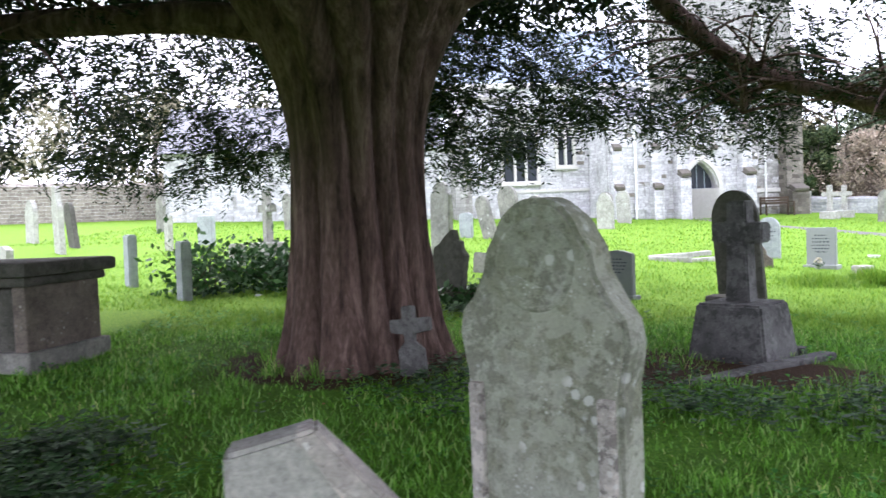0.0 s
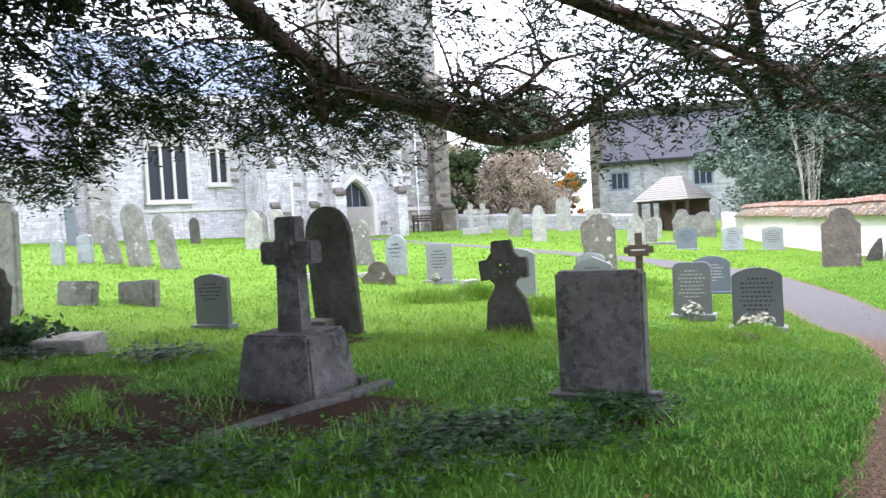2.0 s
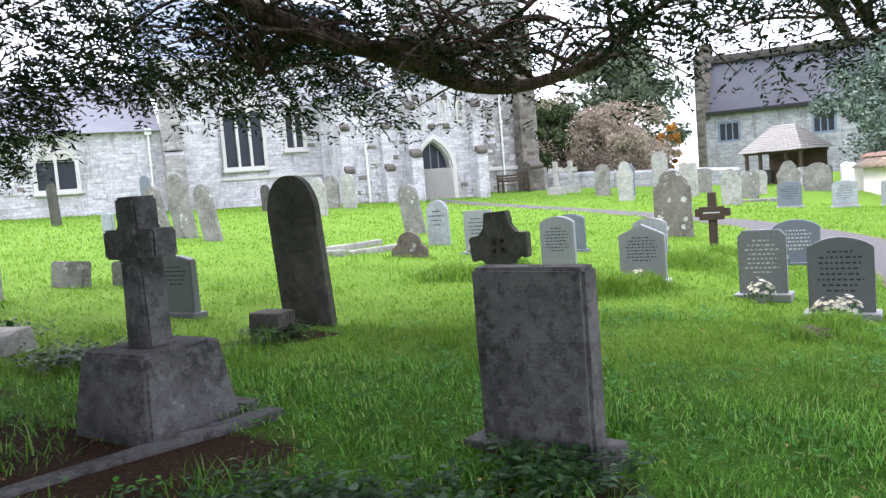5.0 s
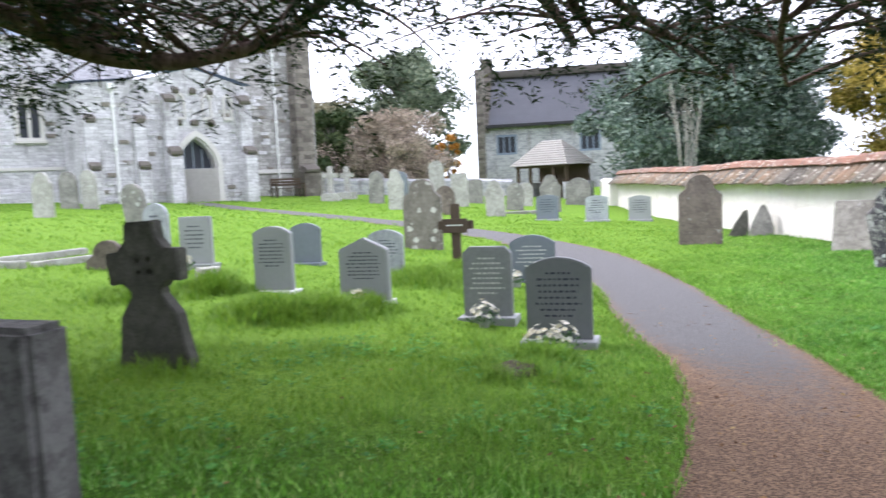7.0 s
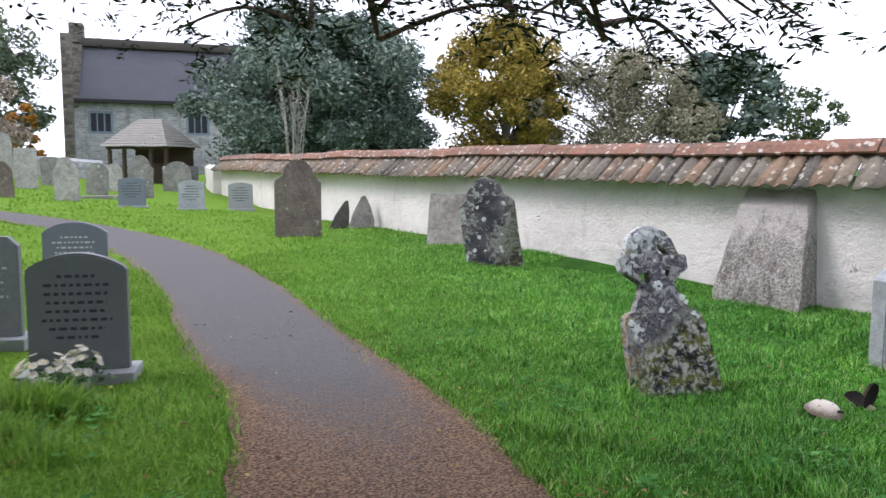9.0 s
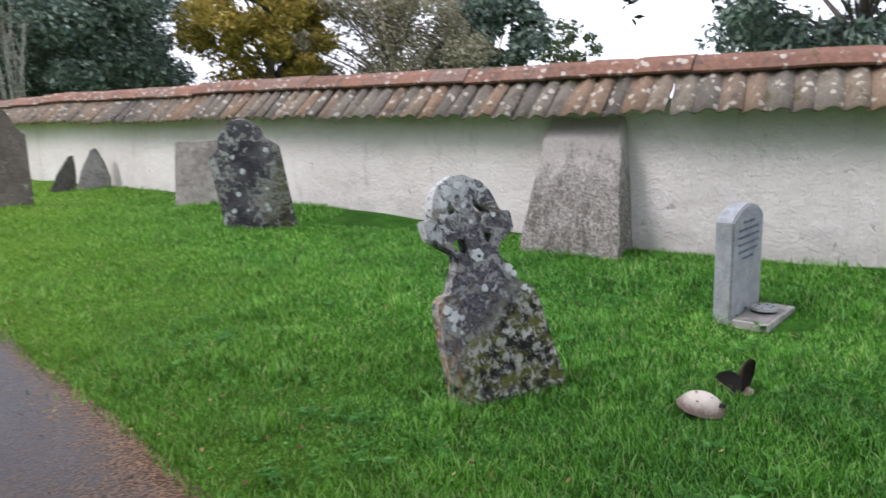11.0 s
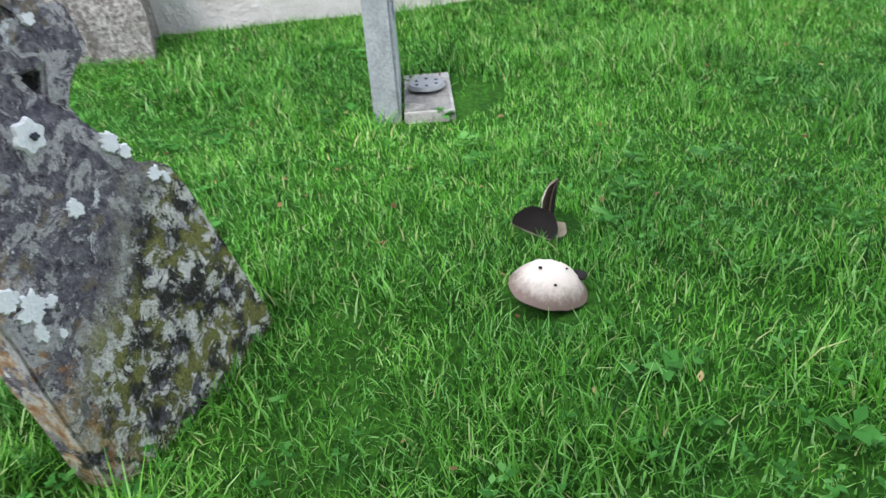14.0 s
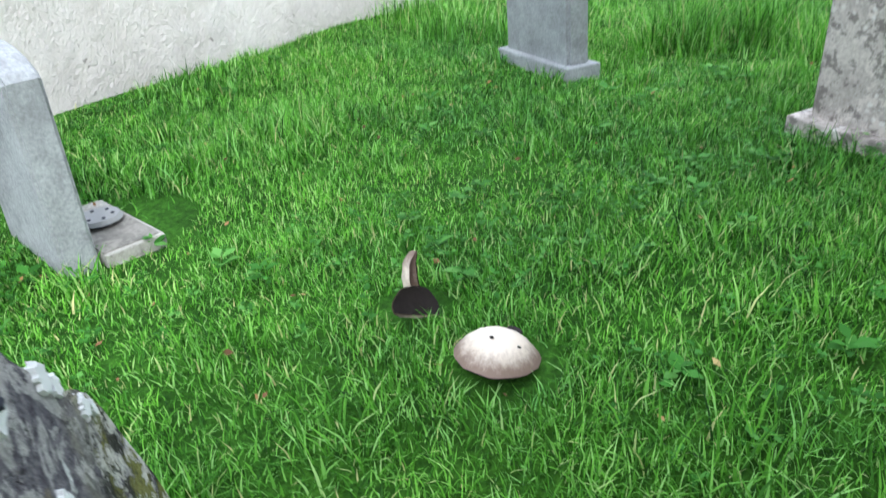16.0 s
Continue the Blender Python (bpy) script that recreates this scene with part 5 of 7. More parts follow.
def ring_cross(x, y):
    """Lichened wheel-head cross that leans over on its broad shouldered body."""
    half = [(0.335, -0.45), (0.325, 0.0), (0.31, 0.2), (0.298, 0.35), (0.29, 0.45), (0.275, 0.5), (0.24, 0.53), (0.195, 0.545), (0.18, 0.59), (0.15, 0.64), (0.125, 0.69), (0.12, 0.73), (0.15, 0.765),
            (0.19, 0.8), (0.242, 0.83), (0.246, 0.93), (0.19, 0.943), (0.18, 0.99), (0.158, 1.05), (0.12, 1.1), (0.07, 1.13), (0.03, 1.15)]
    o = [(0.06 + w, v - 0.13 * w) for w, v in half] + [(0.048 - w, v + 0.13 * w) for w, v in reversed(half)]
    holes = [[(-0.04, 1.035), (-0.062, 0.96), (-0.005, 0.965)], [(0.112, 1.018), (0.106, 0.94), (0.175, 0.925)], [(-0.07, 0.825), (-0.057, 0.768), (-0.004, 0.74), (-0.004, 0.82)], [(0.116, 0.815), (0.138, 0.755), (0.178, 0.812)]]
    ob = part("celtic_cross", plate(o, 0.105, holes, 0.008, 0.008, 5), CROSS_LICHEN)
    ob.matrix_basis = pose(x, y, -0.375, 0, 0, -46) @ pose(0, 0, 0, -10, -9.5, 0) @ Matrix.Diagonal((1.03, 1.0, 1.03, 1.0))
    tagged(ob, "leaning wheel-head cross crusted with pale lichen and moss", "celtic cross", "gravestones")
    rosette = part("rosette", lichen_patch_bm(0.037, 0, 0.12), WHITE_LICHEN, ob, "pale lichen-covered carved rosette")
    rosette.matrix_basis = pose(0.05, -0.057, 0.717)
    # Raised dark disc paints the shade of the rosette's hollow.
    part("rosette_eye", lichen_patch_bm(0.009, 3), INK, rosette, "dark disc painting the shaded hollow").matrix_basis = pose(0.004, -0.0075, -0.004)
    for k, (u, v, r) in enumerate(((0.041, 0.54, 0.026), (0.21, 0.6, 0.028), (0.235, 0.565, 0.022), (0.275, 0.475, 0.024), (0.3, 0.45, 0.018), (-0.17, 0.45, 0.04), (-0.2, 0.49, 0.03), (-0.185, 0.395, 0.022), (-0.13, 0.43, 0.017), (-0.15, 0.36, 0.013),
                                   (-0.07, 1.02, 0.03), (-0.03, 1.08, 0.035), (-0.09, 0.96, 0.022), (0.03, 1.1, 0.026), (0.04, 0.99, 0.018), (0.2, 0.9, 0.018), (0.06, 0.9, 0.014))):
        part("lichen_patch", lichen_patch_bm(r * 0.85, k + 0.37), WHITE_LICHEN, ob).matrix_basis = pose(u, -0.0555, v)
    return ob


pedestal_cross(2.5, 6.8)
headstone(4.43, 5.6, 0.62, 0.92, "flat", SLAB_GRANITE, "thick square grey granite headstone on a rough base", 0.15, 50, 0, 0, (0.76, 0.06, 0.3, SLAB_GRANITE), rough=0.004, seed=1)
celtic_silhouette(5.38, 8.95)
headstone(3.57, 9.75, 0.56, 1.5, "gothic", DARK_STONE, "tall dark pointed headstone under the yew", 0.12, 38, -4, 0, seed=2)
headstone(2.26, 10.9, 0.5, 0.66, "segment", MOD_DARK, "small dark grey curved-top headstone", 0.1, 45, 0, 0, (0.58, 0.04, 0.2, MOD_DARK), (INK, 5, 0.85, 0.5), seed=3)
headstone(-0.12, 10.3, 0.56, 0.98, "jagged", DARK_STONE, "broken dark headstone with a jagged stepped top", 0.12, 42, 9, 0, rough=0.01, seed=4)
headstone(-0.25, 12.9, 0.46, 1.6, "shoulder", PALE_STONE, "tall pale weathered headstone behind a broken one", 0.1, 45, 2, 0, seed=5)
headstone(0.55, 13.6, 0.66, 0.36, "flat", GREY_STONE, "low sunken square grey gravestone", 0.16, 40, 2, -6, rough=0.006, seed=6)
headstone(1.4, 13.3, 0.66, 0.36, "flat", GREY_STONE, "low sunken square grey gravestone", 0.16, 40, -2, -6, rough=0.006, seed=7)
headstone(-0.41, 22.1, 0.4, 0.62, "segment", PALE_GRANITE, "small pale grey modern headstone", 0.1, 45, seed=8)
headstone(0.18, 22.6, 0.5, 0.74, "segment", PALE_GRANITE, "small pale grey modern headstone", 0.1, 45, seed=9)
for px, py, w, h, lean, s in ((0.88, 21.9, 0.5, 1.3, -17, 10), (1.48, 21.0, 0.66, 1.55, -10, 11), (2.13, 19.9, 0.5, 1.3, -12, 12)):
    headstone(px, py, w, h, "round", GREY_STONE, "tall rounded grey headstone leaning over", 0.12, 45, lean, 0, seed=s)
headstone(3.47, 31.4, 0.42, 1.0, "gothic", DARK_STONE, "dark pointed headstone near the church", 0.12, 45, -3, seed=13)
headstone(-0.76, 32.0, 0.5, 1.5, "round", SLATE_STONE, "dark slate headstone near the church wall", 0.1, 45, -3, seed=14)
headstone(-3.1, 28.6, 0.45, 1.35, "gothic", DARK_STONE, "dark pointed headstone near the church", 0.1, 45, -4, seed=15)
headstone(5.03, 27.0, 0.66, 1.25, "shoulder", PALE_STONE, "pale weathered shouldered headstone", 0.12, 45, 0, seed=16)
headstone(5.9, 31.5, 0.7, 1.25, "round", GREY_STONE, "rounded grey headstone by the church wall", 0.12, 45, -2, seed=17)
headstone(6.5, 31.0, 0.6, 1.3, "round", PALE_STONE, "rounded pale headstone by the church wall", 0.12, 45, -2, seed=18)
headstone(6.55, 19.0, 0.5, 1.12, "round", GREY_STONE, "leaning rounded grey headstone", 0.14, 45, -10, seed=19)
headstone(6.45, 16.3, 0.46, 0.85, "round", PALE_GRANITE, "pale rounded modern headstone", 0.1, 45, text=(INK, 4, 0.8, 0.4), seed=20)
headstone(6.75, 14.6, 0.52, 0.74, "flat", MOD_GREY, "square grey modern headstone", 0.1, 45, plinth=(0.6, 0.05, 0.26, MOD_GREY), text=(INK, 6, 0.85, 0.35), seed=21)
headstone(5.56, 14.7, 0.62, 0.42, "shoulder", BROWN_STONE, "small low brown and pale gravestone", 0.14, 30, seed=22)
headstone(7.17, 12.1, 0.5, 0.8, "peon", MOD_GREY, "grey modern headstone with shaped top and lettering", 0.1, 45, plinth=(0.6, 0.03, 0.26, WHITE_STONE), text=(INK, 8, 0.82, 0.38), seed=23)
headstone(8.34, 14.4, 0.5, 0.64, "peon", SLATE_STONE, "blue-grey slate modern headstone", 0.08, 45, plinth=(0.56, 0.03, 0.24, SLATE_STONE), seed=24)
headstone(7.97, 11.2, 0.6, 0.75, "peak", MOD_GREY, "grey modern headstone with a peaked top", 0.1, 45, plinth=(0.66, 0.03, 0.26, WHITE_STONE), text=(INK, 8, 0.8, 0.35), seed=25)
headstone(9.01, 12.9, 0.52, 0.66, "peon", PALE_GRANITE, "pale modern headstone with lettering", 0.08, 45, plinth=(0.58, 0.03, 0.24, PALE_GRANITE), text=(INK, 6, 0.8, 0.4), seed=26)
headstone(8.97, 10.13, 0.54, 0.82, "clipped", GRANITE, "dark granite headstone with clipped corners and pale edge", 0.1, 45, plinth=(0.64, 0.06, 0.32, MOD_GREY), text=(PALE_INK, 8, 0.88, 0.35), seed=27)
headstone(10.6, 11.6, 0.62, 0.64, "peon", SLATE_STONE, "blue-grey slate modern headstone", 0.09, 45, plinth=(0.68, 0.03, 0.26, SLATE_STONE), text=(PALE_INK, 6, 0.8, 0.3), seed=28)
headstone(8.97, 8.86, 0.62, 0.86, "peon", MOD_DARK, "dark grey modern headstone on a pale base", 0.1, 45, plinth=(0.72, 0.08, 0.34, MOD_GREY), text=(INK, 8, 0.86, 0.32), seed=29)
headstone(10.99, 15.6, 0.72, 1.3, "shoulder", SPOT_STONE, "tall brown shouldered headstone with white lichen spots", 0.14, 45, 0, seed=30)
headstone(15.4, 13.1, 0.76, 1.28, "shoulder", BROWN_STONE, "large brown shouldered headstone near the boundary wall", 0.12, 40, 0, rough=0.004, seed=31)
for px, py, mat, s in ((17.4, 20.5, SLATE_STONE, 32), (18.5, 19.7, PALE_GRANITE, 33), (19.8, 19.4, MOD_GREY, 34)):
    headstone(px, py, 0.62, 0.72, "segment", mat, "small modern headstone in a row by the wall", 0.1, 45, plinth=(0.7, 0.04, 0.3, MOD_GREY), text=(INK, 6, 0.85, 0.3), seed=s)
headstone(15.0, 9.1, 0.74, 1.18, "shoulder", LICHEN_STONE, "leaning grey headstone patched with black and white lichen", 0.16, 62, -9, 3, rough=0.012, seed=35)
headstone(16.25, 10.7, 0.64, 0.85, "flat", BUTTRESS_STONE, "broad ribbed stone slab leaning on the lime wall", 0.14, 68, 0, -18, rough=0.008, seed=36)
headstone(17.75, 13.7, 0.52, 0.66, "shard", GREY_STONE, "small broken grey stone leaning on the wall", 0.12, 60, 4, -16, rough=0.008, seed=37)
headstone(17.3, 13.9, 0.36, 0.6, "shard", DARK_STONE, "small dark broken stone leaning on the wall", 0.1, 40, 20, -10, rough=0.008, seed=38)
ring_cross(11.605, 5.72)

# stones in the far rows by the tower, the gate and the church
for px, py, w, h, kind, mat, s in ((15.9, 27.2, 0.6, 1.4, "ogee", PALE_STONE, 41), (16.9, 31.2, 0.62, 1.3, "round", GREY_STONE, 42), (22.3, 36.0, 0.76, 1.8, "round", PALE_STONE, 43),
                                   (18.9, 28.0, 0.64, 1.25, "flat", PALE_STONE, 44), (16.9, 22.4, 0.62, 1.1, "ogee", PALE_STONE, 45), (19.4, 25.1, 0.6, 0.95, "round", GREY_STONE, 46),
                                   (20.2, 24.1, 0.74, 1.25, "ogee", GREY_STONE, 47), (24.0, 27.4, 1.0, 1.1, "round", GREY_STONE, 48), (16.0, 23.8, 0.6, 0.9, "round", BROWN_STONE, 49),
                                   (17.5, 30.2, 0.6, 1.3, "round", SLATE_STONE, 50), (20.8, 30.0, 0.6, 1.0, "segment", GREY_STONE, 51), (21.5, 27.5, 0.55, 0.9, "round", PALE_STONE, 52)):
    headstone(px, py, w, h, kind, mat, "weathered old headstone in the rows near the gate", 0.12, 45, random.Random(s).uniform(-4, 4), seed=s)
for px, py, s in ((16.1, 34.2, 53), (17.4, 35.6, 54)):
    ob = part("stone_cross", plate(cross_outline(0.2, 1.5, 0.32, 1.1, 1.3), 0.18, (), 0.015), PALE_STONE)
    ob.matrix_basis = pose(px, py, gz(px, py) - 0.02, 0, 0, -45)
    part("base_step", box_bm(-0.35, 0.35, -0.3, 0.3, -0.1, 0.35, bevel=0.03), PALE_STONE, ob)
    tagged(ob, "pale stone cross on a stepped base", "stone cross", "gravestones")


def wooden_cross(x, y):
    ob = part("wooden_cross", plate(cross_outline(0.13, 0.97, 0.28, 0.64), 0.1, (), 0.008), DARK_WOOD)
    ob.matrix_basis = pose(x, y, gz(x, y), 0, 0, -45)
    part("board", box_bm(-0.2, 0.2, -0.085, -0.052, 0.52, 0.74, bevel=0.006), DARK_WOOD, ob)
    part("letter_line", box_bm(-0.13, 0.13, -0.089, -0.083, 0.63, 0.65), PALE_INK, ob)
    tagged(ob, "dark wooden grave cross with a small name board", "wooden cross")


wooden_cross(10.46, 13.44)


# ---- near things ----
def lathe_bm(profile, centre, seg=20):
    """A turned shape from (radius, height) pairs about an upright axis."""
    bm = bmesh.new()
    rings = [[bm.verts.new((centre[0] + r * math.cos(k / seg * 6.2832), centre[1] + r * math.sin(k / seg * 6.2832), z)) for k in range(seg)] for r, z in profile]
    for a, b in zip(rings, rings[1:]):
        for k in range(seg):
            bm.faces.new((a[k], a[(k + 1) % seg], b[(k + 1) % seg], b[k]))
    bmesh.ops.remove_doubles(bm, verts=bm.verts, dist=1e-5)
    return bm


lean = headstone(0.475, 3.2, 0.78, 1.42, "ogee", GREEN_STONE, "greenish headstone with worn shoulders and white lichen", 0.17, 40, 0, 0, rough=0.01, seed=60)


for sx in (-1, 1):
    part("side_moulding", box_bm(sx * 0.3 - 0.035, sx * 0.3 + 0.035, -0.106, -0.07, -0.12, 0.68, bevel=0.012), SPECKLE_STONE, lean, "rough lichened raised side moulding")
part("head_roundel", lathe_bm([(0.0, 0.0), (0.15, 0.0), (0.165, 0.01), (0.18, 0.0), (0.2, -0.02)], (0, 0), 32), GREEN_STONE, lean, smooth=True).matrix_basis = pose(0, -0.088, 1.16, 90, 0, 0)


def broken_slab(x, y):
    """A pale upright piece of a broken slab: one straight side, the other broken off aslant and crusted."""
    face = [(-0.115, -0.2), (0.4, -0.2), (0.4, 0.52), (0.33, 0.66), (0.095, 0.925), (-0.115, 0.885)]
    ob = part("broken_slab", plate(face, 0.14, (), 0.012, 0.005, 61), PALE_STONE)
    ob.matrix_basis = pose(x, y, gz(x, y), 0, 0, 12) @ pose(0, 0, 0, -3, 0, 0)
    tagged(ob, "pale broken stone slab with a slanting crusted side", "gravestone", "gravestones")
    crust = [(0.26, -0.2), (0.41, -0.2), (0.41, 0.52), (0.335, 0.665), (0.1, 0.93), (0.045, 0.915), (0.2, 0.66)]
    part("crusted_edge", plate(crust, 0.156, (), 0.01, 0.006, 62), SPECKLE_STONE, ob, "rough pinkish lichened edge")


broken_slab(-0.3, 1.95)


def chest_tomb(x, y):
    z = gz(x, y)
    root = empty("chest_tomb", pose(x, y, z, 0, 0, -12))
    tagged(root, "stone chest tomb with moulded lid under the yew", "tomb")
    part("body", box_bm(-1.7, -0.06, -0.4, 0.4, -0.1, 0.68, bevel=0.02), DARK_STONE, root)
    part("corner_pier", box_bm(-0.13, 0.0, -0.45, 0.45, -0.1, 0.7, bevel=0.02), BROWN_STONE, root)
    part("base_course", box_bm(-1.8, 0.06, -0.5, 0.5, -0.15, 0.16, bevel=0.02), GREY_STONE, root)
    part("lid_moulding", box_bm(-1.8, 0.05, -0.5, 0.5, 0.7, 0.78, bevel=0.03), DARK_STONE, root)
    part("lid", box_bm(-1.86, 0.12, -0.57, 0.57, 0.78, 0.9, bevel=0.04), DARK_STONE, root, "mossy dark moulded lid")


chest_tomb(-3.35, 6.75)

for px, py, s in ((-5.0, 11.8, 62), (-3.66, 10.4, 63)):
    headstone(px, py, 0.22, 0.8, "flat", PALE_GRANITE, "narrow pale stone seen edge on", 0.14, 45, 2, seed=s)
ob = part("stone_cross", plate(cross_outline(0.17, 1.45, 0.28, 1.05, 1.3), 0.16, (), 0.015), GREY_STONE)
ob.matrix_basis = pose(-4.2, 17.0, gz(-4.2, 17.0), 0, 0, -45)
part("base_step", box_bm(-0.32, 0.32, -0.3, 0.3, -0.1, 0.3, bevel=0.03), GREY_STONE, ob)
tagged(ob, "slim grey stone cross on a block", "stone cross", "gravestones")
for px, py, w, h, kind, mat, ln, s in ((-6.6, 20.0, 0.8, 0.76, "flat", PALE_GRANITE, 0, 64), (-4.3, 15.0, 0.5, 0.42, "flat", GREY_STONE, 0, 65), (-6.9, 18.2, 0.24, 0.85, "flat", PALE_STONE, 2, 66),
                                       (-9.2, 17.6, 0.5, 1.6, "ogee", PALE_STONE, -4, 67), (-9.8, 19.4, 0.5, 1.2, "round", DARK_STONE, -16, 68), (-11.8, 21, 0.8, 1.2, "round", PALE_STONE, 3, 69),
                                       (-8.0, 13.5, 0.7, 0.5, "segment", PALE_STONE, 0, 70), (-6.0, 27.0, 0.6, 1.3, "round", GREY_STONE, -5, 71), (-10.2, 26, 0.6, 1.4, "ogee", GREY_STONE, 4, 72)):
    headstone(px, py, w, h, kind, mat, "old weathered gravestone on the far lawn", 0.12, 45, ln, seed=s)


def modern_ledger(x, y):
    """Pale headstone seen from the side, with its foot slab and a flat round vase lid."""
    ob = headstone(x, y, 0.56, 0.78, "peon", PALE_GRANITE, "pale granite headstone with blue-grey lettering and foot slab", 0.125, 24, 0, 0, text=(BLUE_INK, 6, 0.88, 0.5), seed=80)
    part("foot_slab", box_bm(-0.3, 0.28, -0.31, -0.077, -0.12, 0.035, bevel=0.008), PALE_STONE, ob, "grey lichened foot slab")
    part("slab_panel", box_bm(-0.28, 0.12, -0.295, -0.08, 0.03, 0.04, bevel=0.003), GREY_STONE, ob, "brown lichened sunken panel")
    bm = bmesh.new()
    bmesh.ops.create_cone(bm, cap_ends=True, segments=24, radius1=0.09, radius2=0.082, depth=0.018, matrix=Matrix.Translation((0.0, -0.19, 0.068)))
    # Black ring set below the lid in place of the shadow there.
    part("vase_neck", lathe_bm([(0.0, 0.03), (0.05, 0.03), (0.055, 0.06), (0.0, 0.06)], (0.0, -0.19)), INK, ob, "dark ring standing for the shadow under the lid")
    part("vase_lid", bm, MOD_GREY, ob, "flat round pierced vase lid")
    # Black discs on the lid's top paint the dark of its holes.
    bm = bmesh.new()
    for k in range(6):
        a = k * math.pi / 3
        bmesh.ops.create_cone(bm, cap_ends=True, segments=8, radius1=0.008, radius2=0.008, depth=0.003, matrix=Matrix.Translation((0.055 * math.cos(a), -0.19 + 0.055 * math.sin(a), 0.0785)))
    part("vase_hole", bm, INK, ob)


modern_ledger(13.26, 4.38)
headstone(12.06, 1.52, 0.72, 0.95, "segment", PALE_GRANITE, "pale blue-grey granite headstone on a low base", 0.15, -136, 0, 0, (0.82, 0.09, 0.24, PALE_GRANITE), seed=81)
headstone(10.28, 2.86, 0.7, 1.15, "shoulder", SPECKLE_STONE, "thick lichen-spotted headstone on a stone base", 0.22, 222, 2, 0, (0.82, 0.05, 0.36, SPECKLE_STONE), rough=0.012, seed=82)


# ---- mushrooms ----
def mushroom_mats():
    m = Nodes("cream_mushroom_skin", 0.6)
    n = m.noise(12, 5, 0.6)
    edge = m.step(m.math("ADD", m.axis("Z"), m.math("MULTIPLY", m.math("SUBTRACT", m.noise(70, 5, 0.75, (1, 1, 0.15)), 0.5), 0.06)), 0.058, 0.008)
    m.color(m.mix(m.math("MULTIPLY", edge, 0.85), m.mix(n, (0.66, 0.55, 0.44), (0.82, 0.75, 0.65)), (0.13, 0.07, 0.05)))
    m.bump(n, 0.3, 0.006)
    g = plain("black_gills", (0.006, 0.004, 0.004), (0.02, 0.014, 0.012), 60, 0.8, 0, 0.5)
    return m.mat, g


CAP_SKIN, GILLS = mushroom_mats()
STEM_SKIN = plain("dirty_beige_mushroom_flesh", (0.2, 0.13, 0.08), (0.66, 0.55, 0.42), 45, 0.8, 0, 0.6)


def cap_bm(r, h, seed, under=False):
    """A domed cap with a wavy rim; under: the concave gill side."""
    bm = bmesh.new()
    rings = []
    for k in range(9):
        u = k / 8
        ring = []
        for j in range(28):
            a = j / 28 * 2 * math.pi
            wob = 1 + 0.07 * noise.noise(Vector((math.cos(a) * 1.5 + seed, math.sin(a) * 1.5, u))) * u
            z = h * (1 - u ** 2.6) + 0.006 * noise.noise(Vector((math.cos(a) * u * 4, math.sin(a) * u * 4, seed)))
            if under:
                z = z * 0.62 - 0.004
            ring.append(bm.verts.new((r * u * wob * math.cos(a), r * u * wob * math.sin(a), z)))
        rings.append(ring)
    for a, b in zip(rings, rings[1:]):
        for j in range(28):
            q = (a[j], b[j], b[(j + 1) % 28], a[(j + 1) % 28])
            bm.faces.new(q[::-1] if under else q)
    bmesh.ops.remove_doubles(bm, verts=bm.verts, dist=1e-5)
    return bm


def stem_bm(r, h):
    bm = bmesh.new()
    prev = None
    for k in range(6):
        u = k / 5
        ring = [bm.verts.new((r * (1.25 - 0.5 * u) * math.cos(a) + 0.01 * u, r * (1.25 - 0.5 * u) * math.sin(a), h * u)) for a in np.linspace(0, 2 * math.pi, 14, endpoint=False)]
        if prev:
            for j in range(14):
                bm.faces.new((prev[j], prev[(j + 1) % 14], ring[(j + 1) % 14], ring[j]))
        else:
            bm.faces.new(ring[::-1])
        prev = ring
    bm.faces.new(prev)
    return bm


cap = part("mushroom", cap_bm(0.116, 0.068, 1.0), CAP_SKIN, smooth=True)
cap.matrix_basis = pose(11.43, 4.665, gz(11.43, 4.665) + 0.04, 6, -8, 20)
tagged(cap, "large cream mushroom cap in the grass", "mushroom", "mushrooms")
part("gill_side", cap_bm(0.114, 0.066, 1.0, True), GILLS, cap, smooth=True)
part("stem", stem_bm(0.03, 0.05), CAP_SKIN, cap).matrix_basis = pose(0, 0, -0.07)
for ax, ay, r in ((-0.05, -0.078, 0.02), (0.02, 0.03, 0.006), (-0.05, 0.05, 0.005), (-0.03, -0.03, 0.004)):
    bm = bmesh.new()
    bmesh.ops.create_icosphere(bm, subdivisions=2, radius=1, matrix=Matrix.Diagonal((r, r * 1.4, r * 0.3, 1)))
    part("torn_hole", bm, GILLS, cap, "dark torn hole").matrix_basis = pose(ax, ay, 0.07 * (1 - (math.hypot(ax, ay) / 0.122) ** 2.6) + 0.001, 0, 0, 30)

broken = empty("broken_mushroom", pose(11.725, 4.475, gz(11.725, 4.475) + 0.0) @ Matrix.Diagonal((1.12, 1.12, 1.12, 1)))
tagged(broken, "broken mushroom with upturned black gills", "mushroom", "mushrooms")


def facing(x, y, z, axis, spin=0):
    """A pose at x, y, z whose own z points along axis."""
    return Matrix.Translation((x, y, z)) @ Vector(axis).to_track_quat("Z", "Y").to_matrix().to_4x4() @ pose(0, 0, 0, 0, 0, spin)


